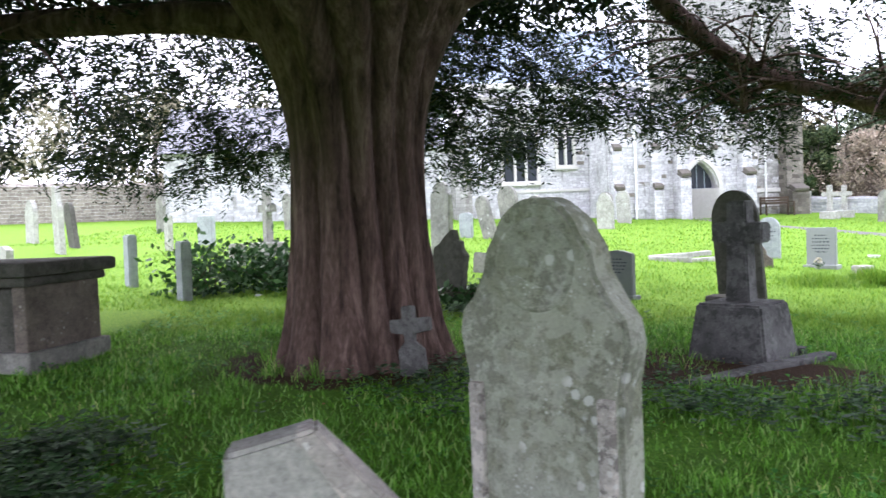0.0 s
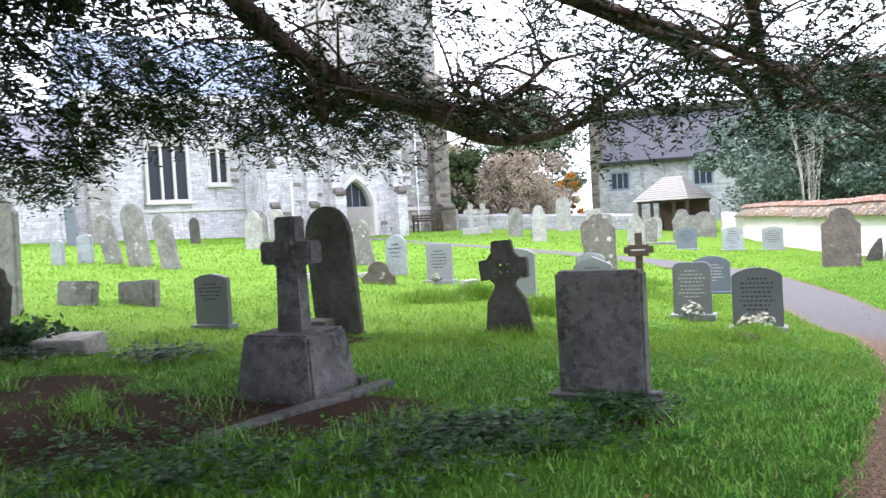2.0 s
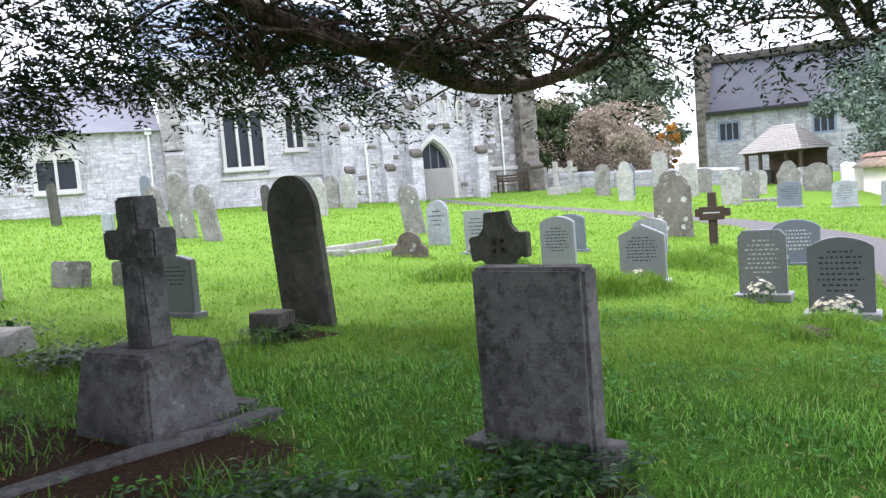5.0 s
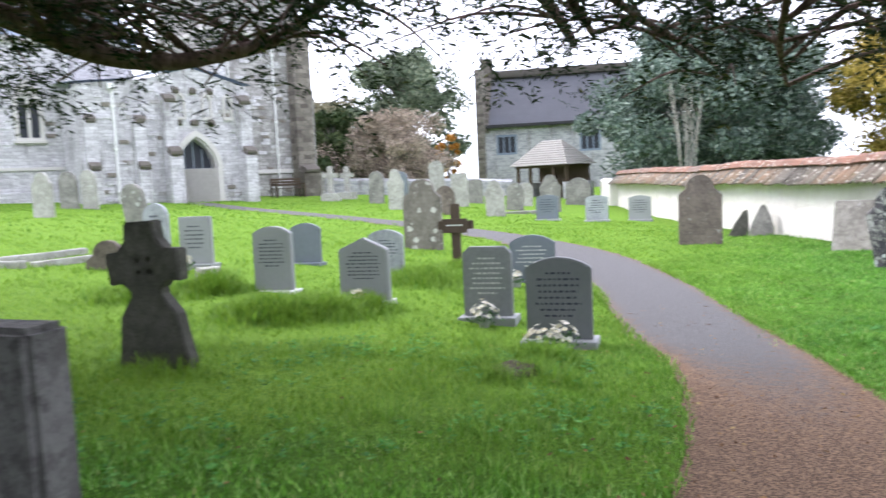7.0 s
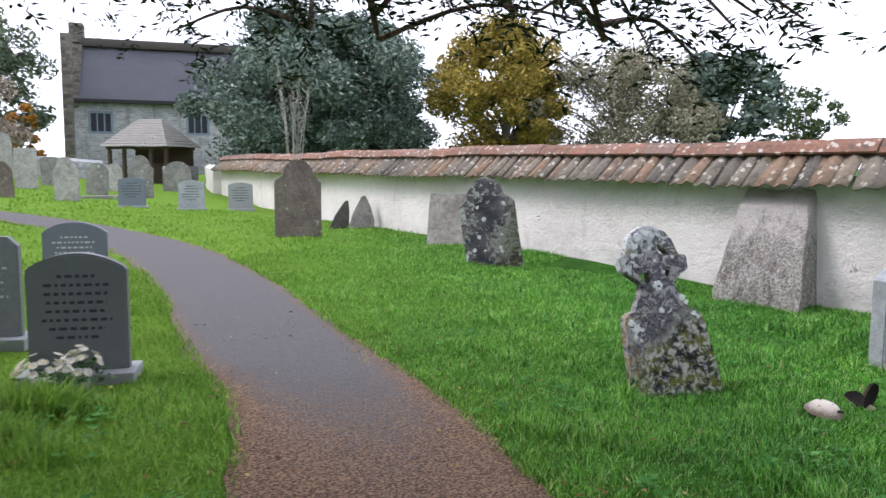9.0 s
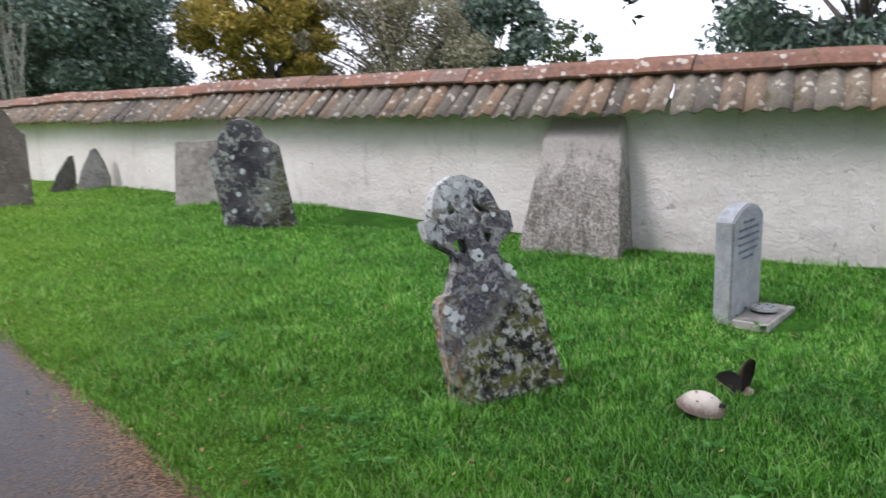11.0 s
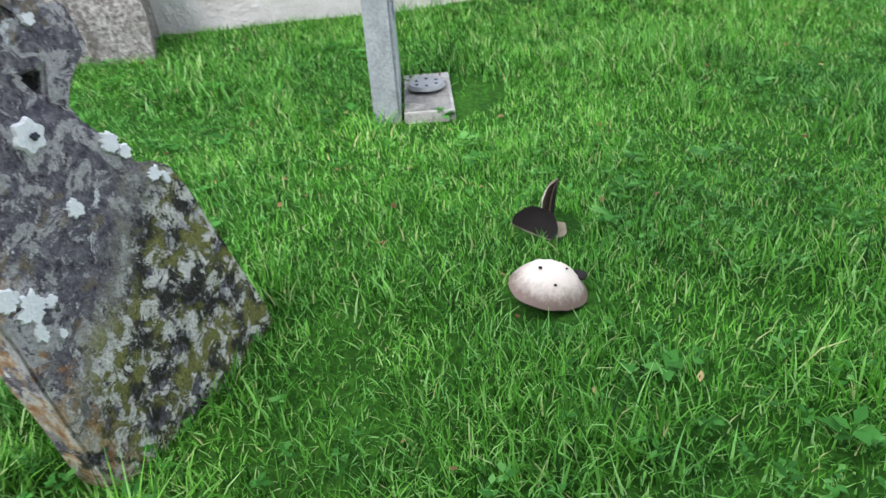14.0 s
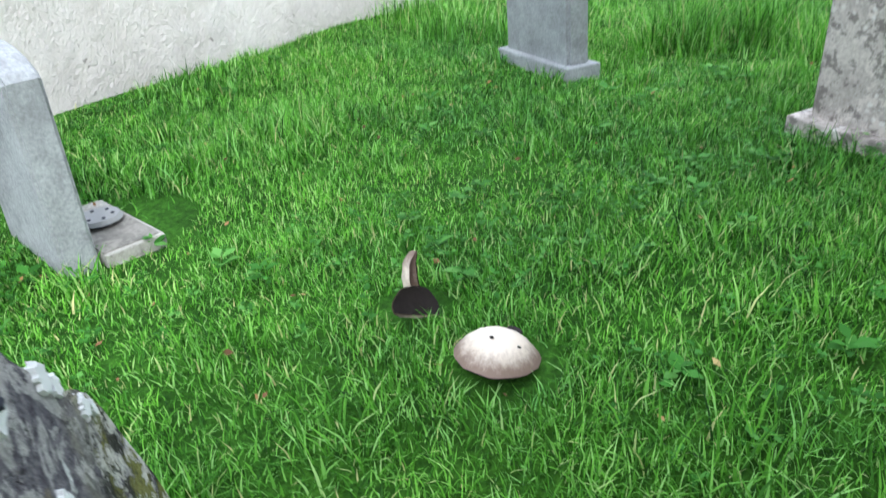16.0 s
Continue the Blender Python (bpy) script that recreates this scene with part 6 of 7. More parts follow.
def half_cap(seed):
    """Half of a broken cap: skin outside, pale flesh on the break."""
    bm = cap_bm(0.1, 0.045, seed)
    inner = cap_bm(0.097, 0.03, seed, True)
    me = bpy.data.meshes.new("inner")
    inner.to_mesh(me)
    inner.free()
    bm.from_mesh(me)
    bpy.data.meshes.remove(me)
    bmesh.ops.bisect_plane(bm, geom=bm.verts[:] + bm.edges[:] + bm.faces[:], plane_co=(0, -0.03, 0), plane_no=(0, -1, 0), clear_outer=True)
    cut = [e for e in bm.edges if e.is_boundary and all(abs(v.co.y + 0.03) < 1e-4 for v in e.verts)]
    bmesh.ops.holes_fill(bm, edges=cut, sides=0)
    return bm


for place, sx, sy, seed in ((facing(-0.01, 0.045, 0.05, (0.55, -0.3, -0.5), 25), 0.8, 0.8, 4.0), (facing(0.015, -0.035, 0.085, (0.55, 0.8, 0.12), 110), 1.0, 0.8, 5.0)):
    half = part("cap_half", half_cap(seed), CAP_SKIN, broken, smooth=True)
    half.matrix_basis = place @ Matrix.Diagonal((sx * 0.84, sy * 0.74, 0.8, 1))
    gill = cap_bm(0.098, 0.026, seed, True)
    bmesh.ops.bisect_plane(gill, geom=gill.verts[:] + gill.edges[:] + gill.faces[:], plane_co=(0, -0.028, 0), plane_no=(0, -1, 0), clear_outer=True)
    part("gill_side", gill, GILLS, half, smooth=True).matrix_basis = pose(0, 0, -0.003)
part("stem", stem_bm(0.024, 0.06), STEM_SKIN, broken, "dirty beige torn stem", smooth=True).matrix_basis = pose(-0.02, -0.03, -0.02, 24, 30, 0)


# ---- trees ----
def limb(bm, pts, r0, r1, seg=10, flute=0.0):
    """A tapering tube through the points, added to bm."""
    pts = [Vector(p) for p in pts]
    fine = []
    n = len(pts) - 1
    for i in range(n):
        p = [pts[max(0, min(n, i + k))] for k in (-1, 0, 1, 2)]
        for u in (0, 0.25, 0.5, 0.75):
            fine.append(0.5 * ((2 * p[1]) + (p[2] - p[0]) * u + (2 * p[0] - 5 * p[1] + 4 * p[2] - p[3]) * u * u + (-p[0] + 3 * p[1] - 3 * p[2] + p[3]) * u ** 3))
    fine.append(pts[-1])
    prev = None
    up = Vector((0.3, 0.1, 1)).normalized()
    for i, q in enumerate(fine):
        t = (fine[min(i + 1, len(fine) - 1)] - fine[max(i - 1, 0)]).normalized()
        a = t.cross(up if abs(t.dot(up)) < 0.95 else Vector((1, 0, 0))).normalized()
        b = t.cross(a)
        s = i / (len(fine) - 1)
        r = r0 + (r1 - r0) * s
        ring = []
        for j in range(seg):
            th = j / seg * 2 * math.pi
            rr = r * (1 + 0.16 * noise.noise(q * 1.8 + Vector((math.cos(th), math.sin(th), 0))))
            ring.append(bm.verts.new(q + (a * math.cos(th) + b * math.sin(th)) * rr))
        if prev:
            for j in range(seg):
                bm.faces.new((prev[j], prev[(j + 1) % seg], ring[(j + 1) % seg], ring[j]))
        else:
            bm.faces.new(ring)
        prev = ring
    bm.faces.new(prev[::-1])
    return fine


def sprays(rng, centers, dirs, length, width, n_side, curl=0.3):
    """Feathery shoots: each a row of narrow leaflets along a drooping twig. Returns verts, quads."""
    n = len(centers)
    V, Fq = [], []
    side = np.cross(dirs, rng.normal(size=(n, 3)) * 0.35 + np.array([0, 0, 1.0]))
    side /= np.linalg.norm(side, axis=1, keepdims=True) + 1e-9
    L = length * rng.uniform(0.6, 1.25, (n, 1))
    down = np.array([0, 0, -1.0])
    for k in range(n_side):
        u = (k + 0.5) / n_side
        base = centers + dirs * L * u + down * (L * curl * u * u)
        for s in (-1, 1):
            ax = dirs * 0.75 + side * s * 0.9 + rng.normal(size=(n, 3)) * 0.25
            ax /= np.linalg.norm(ax, axis=1, keepdims=True)
            l = L * 0.33 * (1.15 - 0.6 * u) * rng.uniform(0.6, 1.3, (n, 1))
            across = np.cross(ax, rng.normal(size=(n, 3)))
            across /= np.linalg.norm(across, axis=1, keepdims=True) + 1e-9
            w = width * rng.uniform(0.7, 1.3, (n, 1))
            V.append(np.stack([base, base + ax * l * 0.5 + across * w, base + ax * l, base + ax * l * 0.5 - across * w], 1))
    V = np.concatenate(V).reshape(-1, 3)
    return V, np.arange(len(V)).reshape(-1, 4)


YEW_X, YEW_Y = -0.8, 6.85


# Outline reaches unseen behind the start, widened there to shade the stones' fronts.
def canopy_inside(x, y):
    return ((x - 1.2) / 9.8) ** 2 + ((y - 4.7) / 7.6) ** 2


def build_yew():
    yew = empty("yew_tree", pose(YEW_X, YEW_Y, gz(YEW_X, YEW_Y)))
    tagged(yew, "old yew with fluted red-brown trunk and low spreading boughs", "tree")
    o = Vector((YEW_X, YEW_Y, gz(YEW_X, YEW_Y)))
    bm = bmesh.new()
    prev = None
    seg = 160
    for k in range(34):
        z = -0.25 + k * 0.125
        flare = 0.54 + 0.2 * math.exp(-max(z, 0) / 0.45) + 0.62 * max(0, (z - 1.7) / 1.6) ** 2
        ring = []
        for j in range(seg):
            a = j / seg * 2 * math.pi
            tw = a + 0.12 * z
            cord = abs(math.sin(tw * 6.5 + 0.9 * math.sin(tw * 2 + 1.0) + 0.5 * noise.noise(Vector((math.cos(tw) * 2, math.sin(tw) * 2, z * 0.7))))) ** 0.55
            fine = abs(math.sin(tw * 17 + 1.6 * math.sin(tw * 3) + 0.6 * noise.noise(Vector((math.cos(tw) * 3, math.sin(tw) * 3, z * 0.9))))) ** 0.7
            fl = 0.22 * cord + 0.022 * fine + 0.05 * math.sin(tw * 3 + 0.7) + 0.05 * noise.noise(Vector((math.cos(tw) * 5, math.sin(tw) * 5, z * 0.5))) - 0.1
            r = flare * (0.92 + fl * (1.15 if z < 1 else 1.0))
            ring.append(bm.verts.new((r * math.cos(a) + 0.02 * z, r * math.sin(a), z)))
        if prev:
            for j in range(seg):
                bm.faces.new((prev[j], prev[(j + 1) % seg], ring[(j + 1) % seg], ring[j]))
        prev = ring
    bm.faces.new(prev)
    part("trunk", bm, YEW_BARK, yew, smooth=True)
    inv = Matrix.Translation(-o)
    boughs = [
        ([(-0.3, 7.2, 3.4), (0.5, 7.7, 4.5), (1.3, 8.4, 4.6), (2.1, 8.8, 4.2), (2.6, 8.9, 3.68), (3.2, 8.9, 3.16), (3.8, 8.9, 2.86), (4.25, 8.9, 2.74), (4.75, 8.9, 2.54), (5.1, 8.9, 2.39), (5.55, 8.9, 2.34), (6.05, 8.9, 2.43), (6.45, 8.9, 2.57), (6.9, 8.8, 2.95)], 0.14, 0.04),
        ([(4.15, 8.9, 2.75), (4.6, 8.75, 2.72), (5.0, 8.7, 2.66), (5.4, 8.65, 2.82), (5.9, 8.6, 3.2)], 0.06, 0.02),
        ([(3.3, 8.9, 2.92), (3.33, 8.88, 2.7), (3.3, 8.87, 2.55)], 0.035, 0.02),
        ([(-1.2, 6.9, 3.2), (-2.2, 6.9, 3.36), (-3.5, 6.9, 3.36), (-5.0, 7.3, 3.4), (-7, 7.6, 3.2)], 0.17, 0.06),
        ([(-0.5, 6.8, 3.1), (0.6, 6.6, 3.6), (2.4, 5.8, 4.4), (5.0, 5.2, 3.9), (7.5, 5.5, 3.3), (9.2, 6.1, 2.7)], 0.2, 0.04),
        ([(5.0, 5.2, 3.9), (6.6, 6.4, 3.6), (8.0, 7.6, 3.0), (9.0, 8.3, 2.6)], 0.09, 0.03),
        ([(-0.4, 7.2, 3.4), (0.8, 7.6, 4.2), (3.2, 7.7, 4.3), (6.0, 8.0, 3.7), (8.6, 8.8, 3.2), (9.6, 9.3, 2.7)], 0.22, 0.04),
        ([(-0.9, 6.4, 3.2), (-1.2, 5.0, 3.9), (-1.4, 3.0, 3.7), (-1.6, 1.2, 3.1)], 0.2, 0.05),
        ([(-0.8, 7.3, 3.3), (-0.9, 8.6, 3.9), (-0.6, 10.2, 3.6), (-0.4, 11.2, 3.1)], 0.22, 0.05),
        ([(-0.8, 6.85, 3.3), (-0.7, 6.9, 5.0), (-0.5, 6.8, 7.5)], 0.45, 0.1),
        ([(6.0, 8.0, 3.7), (7.0, 7.4, 3.2), (7.6, 7.1, 2.85), (8.2, 7.2, 2.75)], 0.06, 0.02),
        ([(7.5, 5.5, 3.3), (8.8, 6.2, 2.75), (9.6, 6.9, 2.3), (10.2, 7.3, 2.05)], 0.05, 0.015),
        ([(7.5, 5.5, 3.3), (8.8, 5.6, 2.75), (9.7, 5.7, 2.3), (10.4, 5.8, 1.95)], 0.045, 0.012),
        ([(8.0, 7.6, 3.0), (9.0, 7.7, 2.6), (9.8, 7.8, 2.35), (10.3, 8.0, 2.2)], 0.04, 0.012),
        ([(9.2, 6.1, 2.7), (9.9, 6.3, 2.45), (10.6, 6.5, 2.2)], 0.03, 0.01),
        ([(-0.9, 6.4, 3.3), (-2.5, 4.8, 4.0), (-4.5, 3.0, 3.9), (-6.5, 1.5, 3.3)], 0.2, 0.05),
        ([(-0.6, 6.3, 3.3), (0.4, 4.2, 4.3), (1.2, 1.8, 4.2), (1.8, -0.6, 3.6), (2.2, -2.2, 3.1)], 0.2, 0.05),
    ]
    rnd = random.Random(12)
    tips = []
    for pts, r0, r1 in boughs:
        bm = bmesh.new()
        fine = limb(bm, pts, r0, r1, 12 if r0 > 0.1 else 7)
        bmesh.ops.transform(bm, matrix=inv, verts=bm.verts)
        bmesh.ops.recalc_face_normals(bm, faces=bm.faces)
        part("bough", bm, YEW_BARK, yew, smooth=True)
        tips += fine[len(fine) // 3:]
    # thin side branches
    bm = bmesh.new()
    ends = []
    for q in tips:
        for _ in range(2):
            d = Vector((rnd.uniform(-1, 1), rnd.uniform(-1, 1), rnd.uniform(-0.25, 0.45))).normalized() * rnd.uniform(0.7, 1.7)
            a, b = q + d * 0.5 + Vector((0, 0, 0.08)), q + d + Vector((0, 0, -0.15))
            if b.z > (1.8 if b.x > 8.6 else 2.25) and canopy_inside(b.x, b.y) < 1.0:
                limb(bm, [q, a, b], 0.022, 0.006, 5)
                ends += [a, b]
    bmesh.ops.transform(bm, matrix=inv, verts=bm.verts)
    tagged(part("twig_growth", bm, YEW_BARK, yew), kind="stuff")
    # foliage: a drooping outer skirt round the bare inside, and a dense roof above
    rng = np.random.default_rng(7)

    def grow(n, z_of, keep_of, length, width, side):
        x, y = rng.uniform(-8.6, 11.0, n), rng.uniform(-2.9, 12.3, n)
        e = canopy_inside(x, y)
        z = z_of(x, y, e, rng.random(n))
        clump = np.sin(x * 2.0 + 1.8 * np.sin(z * 1.9 + y)) * np.sin(y * 2.3 + 1.7 * np.sin(x * 1.3)) + 0.7 * np.sin(z * 3.3 + 1.6 * x) * np.sin(x * 3.7 - y * 2.6)
        keep = (e < 1) & keep_of(x, y, z, e, clump, rng.random(n)) & (np.hypot(x - YEW_X, y - YEW_Y) > 1.1)
        c = np.c_[x, y, z][keep]
        out = c - np.array([YEW_X, YEW_Y, 3.6])
        out[:, 2] = -0.3 * np.linalg.norm(out[:, :2], axis=1)
        d = out / np.linalg.norm(out, axis=1, keepdims=True) + rng.normal(size=c.shape) * 0.45
        d /= np.linalg.norm(d, axis=1, keepdims=True)
        return sprays(rng, c, d, length, width, side)

    def skirt_z(x, y, e, u):
        low = 2.62 - 0.12 * e + 0.28 * np.sin(x * 1.7 + 1.3 * np.sin(y * 1.1)) * np.sin(y * 1.9 + 0.7) - 0.28 * (x < 1) * (y > 7.5) - 0.22 * (x > 7.2)
        return low + u ** 1.15 * (3.3 - 1.5 * e)

    def skirt_keep(x, y, z, e, clump, u):
        bare = (y < 8.4) & (x > -3.2) & (x < 5.6) & (z < 4.2) & (np.hypot(x - YEW_X, y - YEW_Y) < 6.2)
        thin = np.where((y < 8.9) & (x > 1) & (x < 5.6), 0.45, 0.72) + 0.25 * (x > 0.5) * (x < 5.2) + 0.25 * (x < 1) - 0.08 * (x > 2.5) - 0.42 * (x > 5.3) * (y > 6.8) - 0.22 * (x > 7.0)
        return ~bare & (clump > np.where(x < 1, 0.04, np.where(x < 5.2, 0.28, 0.4))) & (u < thin + 0.2)

    V, Q = grow(120000, skirt_z, skirt_keep, 0.36, 0.0125, 7)
    e = np.repeat(np.array([tuple(q) for q in ends if q.y > 7.8 or q.x > 5.2 or q.x < -2.5]), 5, axis=0)
    low = np.array([tuple(q) for q in ends if q.x > 8.4])
    e = np.concatenate([e, np.repeat(low, 4, axis=0)])
    e = e + rng.normal(size=e.shape) * 0.16
    d = rng.normal(size=e.shape) * np.array([1, 1, 0.35]) + np.array([0, 0, -0.25])
    V2, Q2 = sprays(rng, e, d / np.linalg.norm(d, axis=1, keepdims=True), 0.28, 0.009, 6)
    V, Q = np.concatenate([V, V2]), np.concatenate([Q, Q2 + len(V)])
    tagged(array_mesh("foliage", V - np.array(o), Q, YEW_LEAF, yew), kind="stuff")
    # Unseen leaves behind the start, added to keep low sky light off the stones.
    V, Q = grow(32000, lambda x, y, e, u: 1.9 + u * 3.0, lambda x, y, z, e, clump, u: (y < -0.9) & (e > 0.55) & (x < 5) & (clump > -0.5), 0.5, 0.036, 5)
    tagged(array_mesh("foliage_rim", V - np.array(o), Q, YEW_LEAF, yew), kind="stuff")
    # Broad leaves overhead, added to shade the ground; thinned past x 2 for light.
    V, Q = grow(90000, lambda x, y, e, u: 4.3 + u * (2.6 - 1.9 * e), lambda x, y, z, e, clump, u: (clump > -0.35) & (e < 0.7) & (u < np.where(x > 4.0, 0.03, np.where(x > 2.0, 0.18, 0.85))), 0.5, 0.036, 5)
    tagged(array_mesh("foliage_roof", V - np.array(o), Q, YEW_LEAF, yew), kind="stuff")


build_yew()


def leafy_tree(name, x, y, h, r, material, label, bark=GREY_BARK, clumps=60, leaf=0.16, seed=1, low=0.25, squash=1.0, dense=150, category="tree", bare=False):
    """A trunk with limbs and a crown of many small leaves in uneven clumps."""
    rnd = random.Random(seed)
    rng = np.random.default_rng(seed)
    z0 = gz(x, y)
    t = empty(name, pose(x, y, z0))
    tagged(t, label, category)
    bm = bmesh.new()
    limb(bm, [(0, 0, -0.3), (0.1, 0, h * 0.25), (0, 0.1, h * 0.5), (0.15, 0, h * 0.85)], max(0.12, h * 0.028), 0.03, 10)
    cen = []
    for k in range(clumps):
        a = rnd.uniform(0, 2 * math.pi)
        u = rnd.random() ** 0.5
        zz = rnd.uniform(low, 1.0)
        prof = rnd.uniform(0.75, 1.18) * math.sin(math.pi * min(1, max(0.04, (zz - low * 0.55) / (1.04 - low * 0.55)))) ** 0.55
        cen.append(Vector((r * u * prof * math.cos(a), r * u * prof * math.sin(a) * squash, h * zz)))
    for q in cen[:: 2]:
        s = Vector((0, 0, q.z * 0.55))
        limb(bm, [s, s.lerp(q, 0.5) + Vector((0, 0, 0.1 * h * rnd.random())), q], h * 0.007 + 0.015, 0.008, 5)
    part("trunk", bm, bark, t)
    if bare:
        return t
    C = np.array([tuple(q) for q in cen])
    idx = rng.integers(0, len(C), clumps * dense)
    size = rng.uniform(0.55, 1.25, len(C))[idx][:, None] * r * 0.26
    off = rng.normal(size=(len(idx), 3))
    off /= np.linalg.norm(off, axis=1, keepdims=True)
    p = C[idx] + off * size * (rng.random((len(idx), 1)) ** 0.45) * np.array([1, 1, 0.8])
    a1 = rng.normal(size=p.shape)
    a1 /= np.linalg.norm(a1, axis=1, keepdims=True)
    a2 = np.cross(a1, rng.normal(size=p.shape))
    a2 /= np.linalg.norm(a2, axis=1, keepdims=True)
    l = leaf * rng.uniform(0.6, 1.4, (len(p), 1))
    V = np.stack([p - a1 * l, p + a2 * l * 0.45, p + a1 * l, p - a2 * l * 0.45], 1).reshape(-1, 3)
    tagged(array_mesh("crown", V, np.arange(len(V)).reshape(-1, 4), material, t), kind="stuff")
    return t


leafy_tree("evergreen_tree", 33.5, 29.5, 8.1, 5.4, HOLLY_LEAF, "big dense dark evergreen tree behind the wall", clumps=150, seed=3, low=0.06, dense=640, leaf=0.11)
leafy_tree("evergreen_tree", 38.0, 31.0, 7.8, 4.4, HOLLY_LEAF, "big dense dark evergreen tree behind the wall", clumps=120, seed=4, low=0.06, dense=560, leaf=0.11)
leafy_tree("autumn_tree", 35.8, 20.4, 7.5, 3.1, GOLD_LEAF, "yellow autumn tree beyond the lime wall", clumps=110, seed=5, low=0.1, dense=460, leaf=0.1)
leafy_tree("pale_tree", 38, 16.0, 6.6, 4.0, PALE_LEAF, "thin pale olive-leaved tree beyond the wall", clumps=90, seed=6, low=0.15, dense=300, leaf=0.085)
leafy_tree("dark_tree", 44, 13.3, 6.8, 3.3, HOLLY_LEAF, "distant rounded dark tree", clumps=80, seed=7, low=0.1, dense=300)
leafy_tree("dark_tree", 40, -1.6, 10.0, 6.0, HOLLY_LEAF, "dark evergreen trees beyond the wall", clumps=90, seed=8, low=0.1, dense=300)
leafy_tree("dark_tree", 36, -6.0, 9.0, 5.0, HOLLY_LEAF, "dark evergreen trees beyond the wall", clumps=80, seed=9, low=0.1, dense=300)
leafy_tree("small_tree", 60, 12.0, 7.0, 3.0, GREEN_LEAF, "small green tree far beyond the wall", clumps=30, seed=10, low=0.2, dense=80)
leafy_tree("green_tree", 27.5, 50.0, 9.0, 4.3, SAGE_LEAF, "tall green tree beside the stone house", clumps=100, seed=11, low=0.1, dense=260)
leafy_tree("weeping_bush", 23.0, 42.5, 4.2, 3.4, RUST_LEAF, "rusty brown weeping bush by the church", clumps=70, seed=12, low=0.05, leaf=0.09, dense=460)
leafy_tree("orange_bush", 27.0, 43.5, 3.3, 1.0, ORANGE_LEAF, "orange autumn bush by the house", clumps=30, seed=13, low=0.05, leaf=0.1)
leafy_tree("green_bush", 20.0, 44.0, 4.5, 2.2, GREEN_LEAF, "green bush behind the tower", clumps=40, seed=14, low=0.05, dense=300)
leafy_tree("pale_tree", 24, 58.0, 7.0, 5.0, PALE_LEAF, "pale autumn trees in the distance", clumps=60, seed=15, low=0.05, dense=260)
def bare_shrub(x, y, h, r, n, seed):
    """Many slender pale stems fanning up from one foot."""
    rnd = random.Random(seed)
    t = empty("bare_shrub", pose(x, y, gz(x, y)))
    tagged(t, "pale bare many-stemmed shrub against dark foliage", "shrub")
    for k in range(n):
        a, u = rnd.uniform(0, 6.28), rnd.uniform(0.2, 1)
        top = Vector((r * u * math.cos(a), r * u * math.sin(a), h * rnd.uniform(0.7, 1.0)))
        mid = top * 0.5 + Vector((rnd.uniform(-0.12, 0.12), rnd.uniform(-0.12, 0.12), 0.2))
        bm = bmesh.new()
        limb(bm, [(top.x * 0.35, top.y * 0.35, -0.2), mid, top], 0.026, 0.007, 6)
        for _ in range(5):
            s = mid.lerp(top, rnd.uniform(0, 0.9))
            limb(bm, [s, s + Vector((rnd.uniform(-0.3, 0.3), rnd.uniform(-0.3, 0.3), 0.5)), s + Vector((rnd.uniform(-0.5, 0.5), rnd.uniform(-0.5, 0.5), 1.0))], 0.009, 0.003, 5)
        part("stem", bm, PALE_BARK, t)


PALE_BARK = bark_mat("pale_silvery_bark", (0.2, 0.18, 0.15), (0.36, 0.34, 0.3), (0.5, 0.48, 0.44))
bare_shrub(27.5, 25.0, 5.0, 1.15, 9, 3)
for k, (px, py) in enumerate(((-16, 34), (-22, 30), (-27, 26), (-12, 40))):
    leafy_tree("pale_tree", px, py + 6, 6.5, 4.5, PALE_LEAF, "pale trees beyond the far wall", clumps=40, seed=20 + k, low=0.05, dense=90)


# ---- grass ----
def blades(rng, x, y, height, width):
    """Bent three-point blades at x, y. Returns verts and quads (base pair, tip pair)."""
    n = len(x)
    z = ground(x, y) + ripple(x, y) - 0.01
    a = rng.uniform(0, 2 * np.pi, n)
    lean = rng.uniform(0.15, 1.3, n) * height
    h = height * rng.uniform(0.5, 1.3, n)
    w = width * rng.uniform(0.7, 1.3, n)
    dx, dy = np.cos(a), np.sin(a)
    base = np.c_[x, y, z]
    across = np.c_[-dy * w, dx * w, np.zeros(n)]
    mid = base + np.c_[dx * lean * 0.35, dy * lean * 0.35, h * 0.6]
    tip = base + np.c_[dx * lean, dy * lean, h]
    V = np.stack([base - across, base + across, mid + across * 0.8, mid - across * 0.8, tip], 1)
    i = np.arange(n)[:, None] * 5
    F = np.concatenate([np.c_[i, i + 1, i + 2], np.c_[i, i + 2, i + 3], np.c_[i + 3, i + 2, i + 4]])
    return V.reshape(-1, 3), F


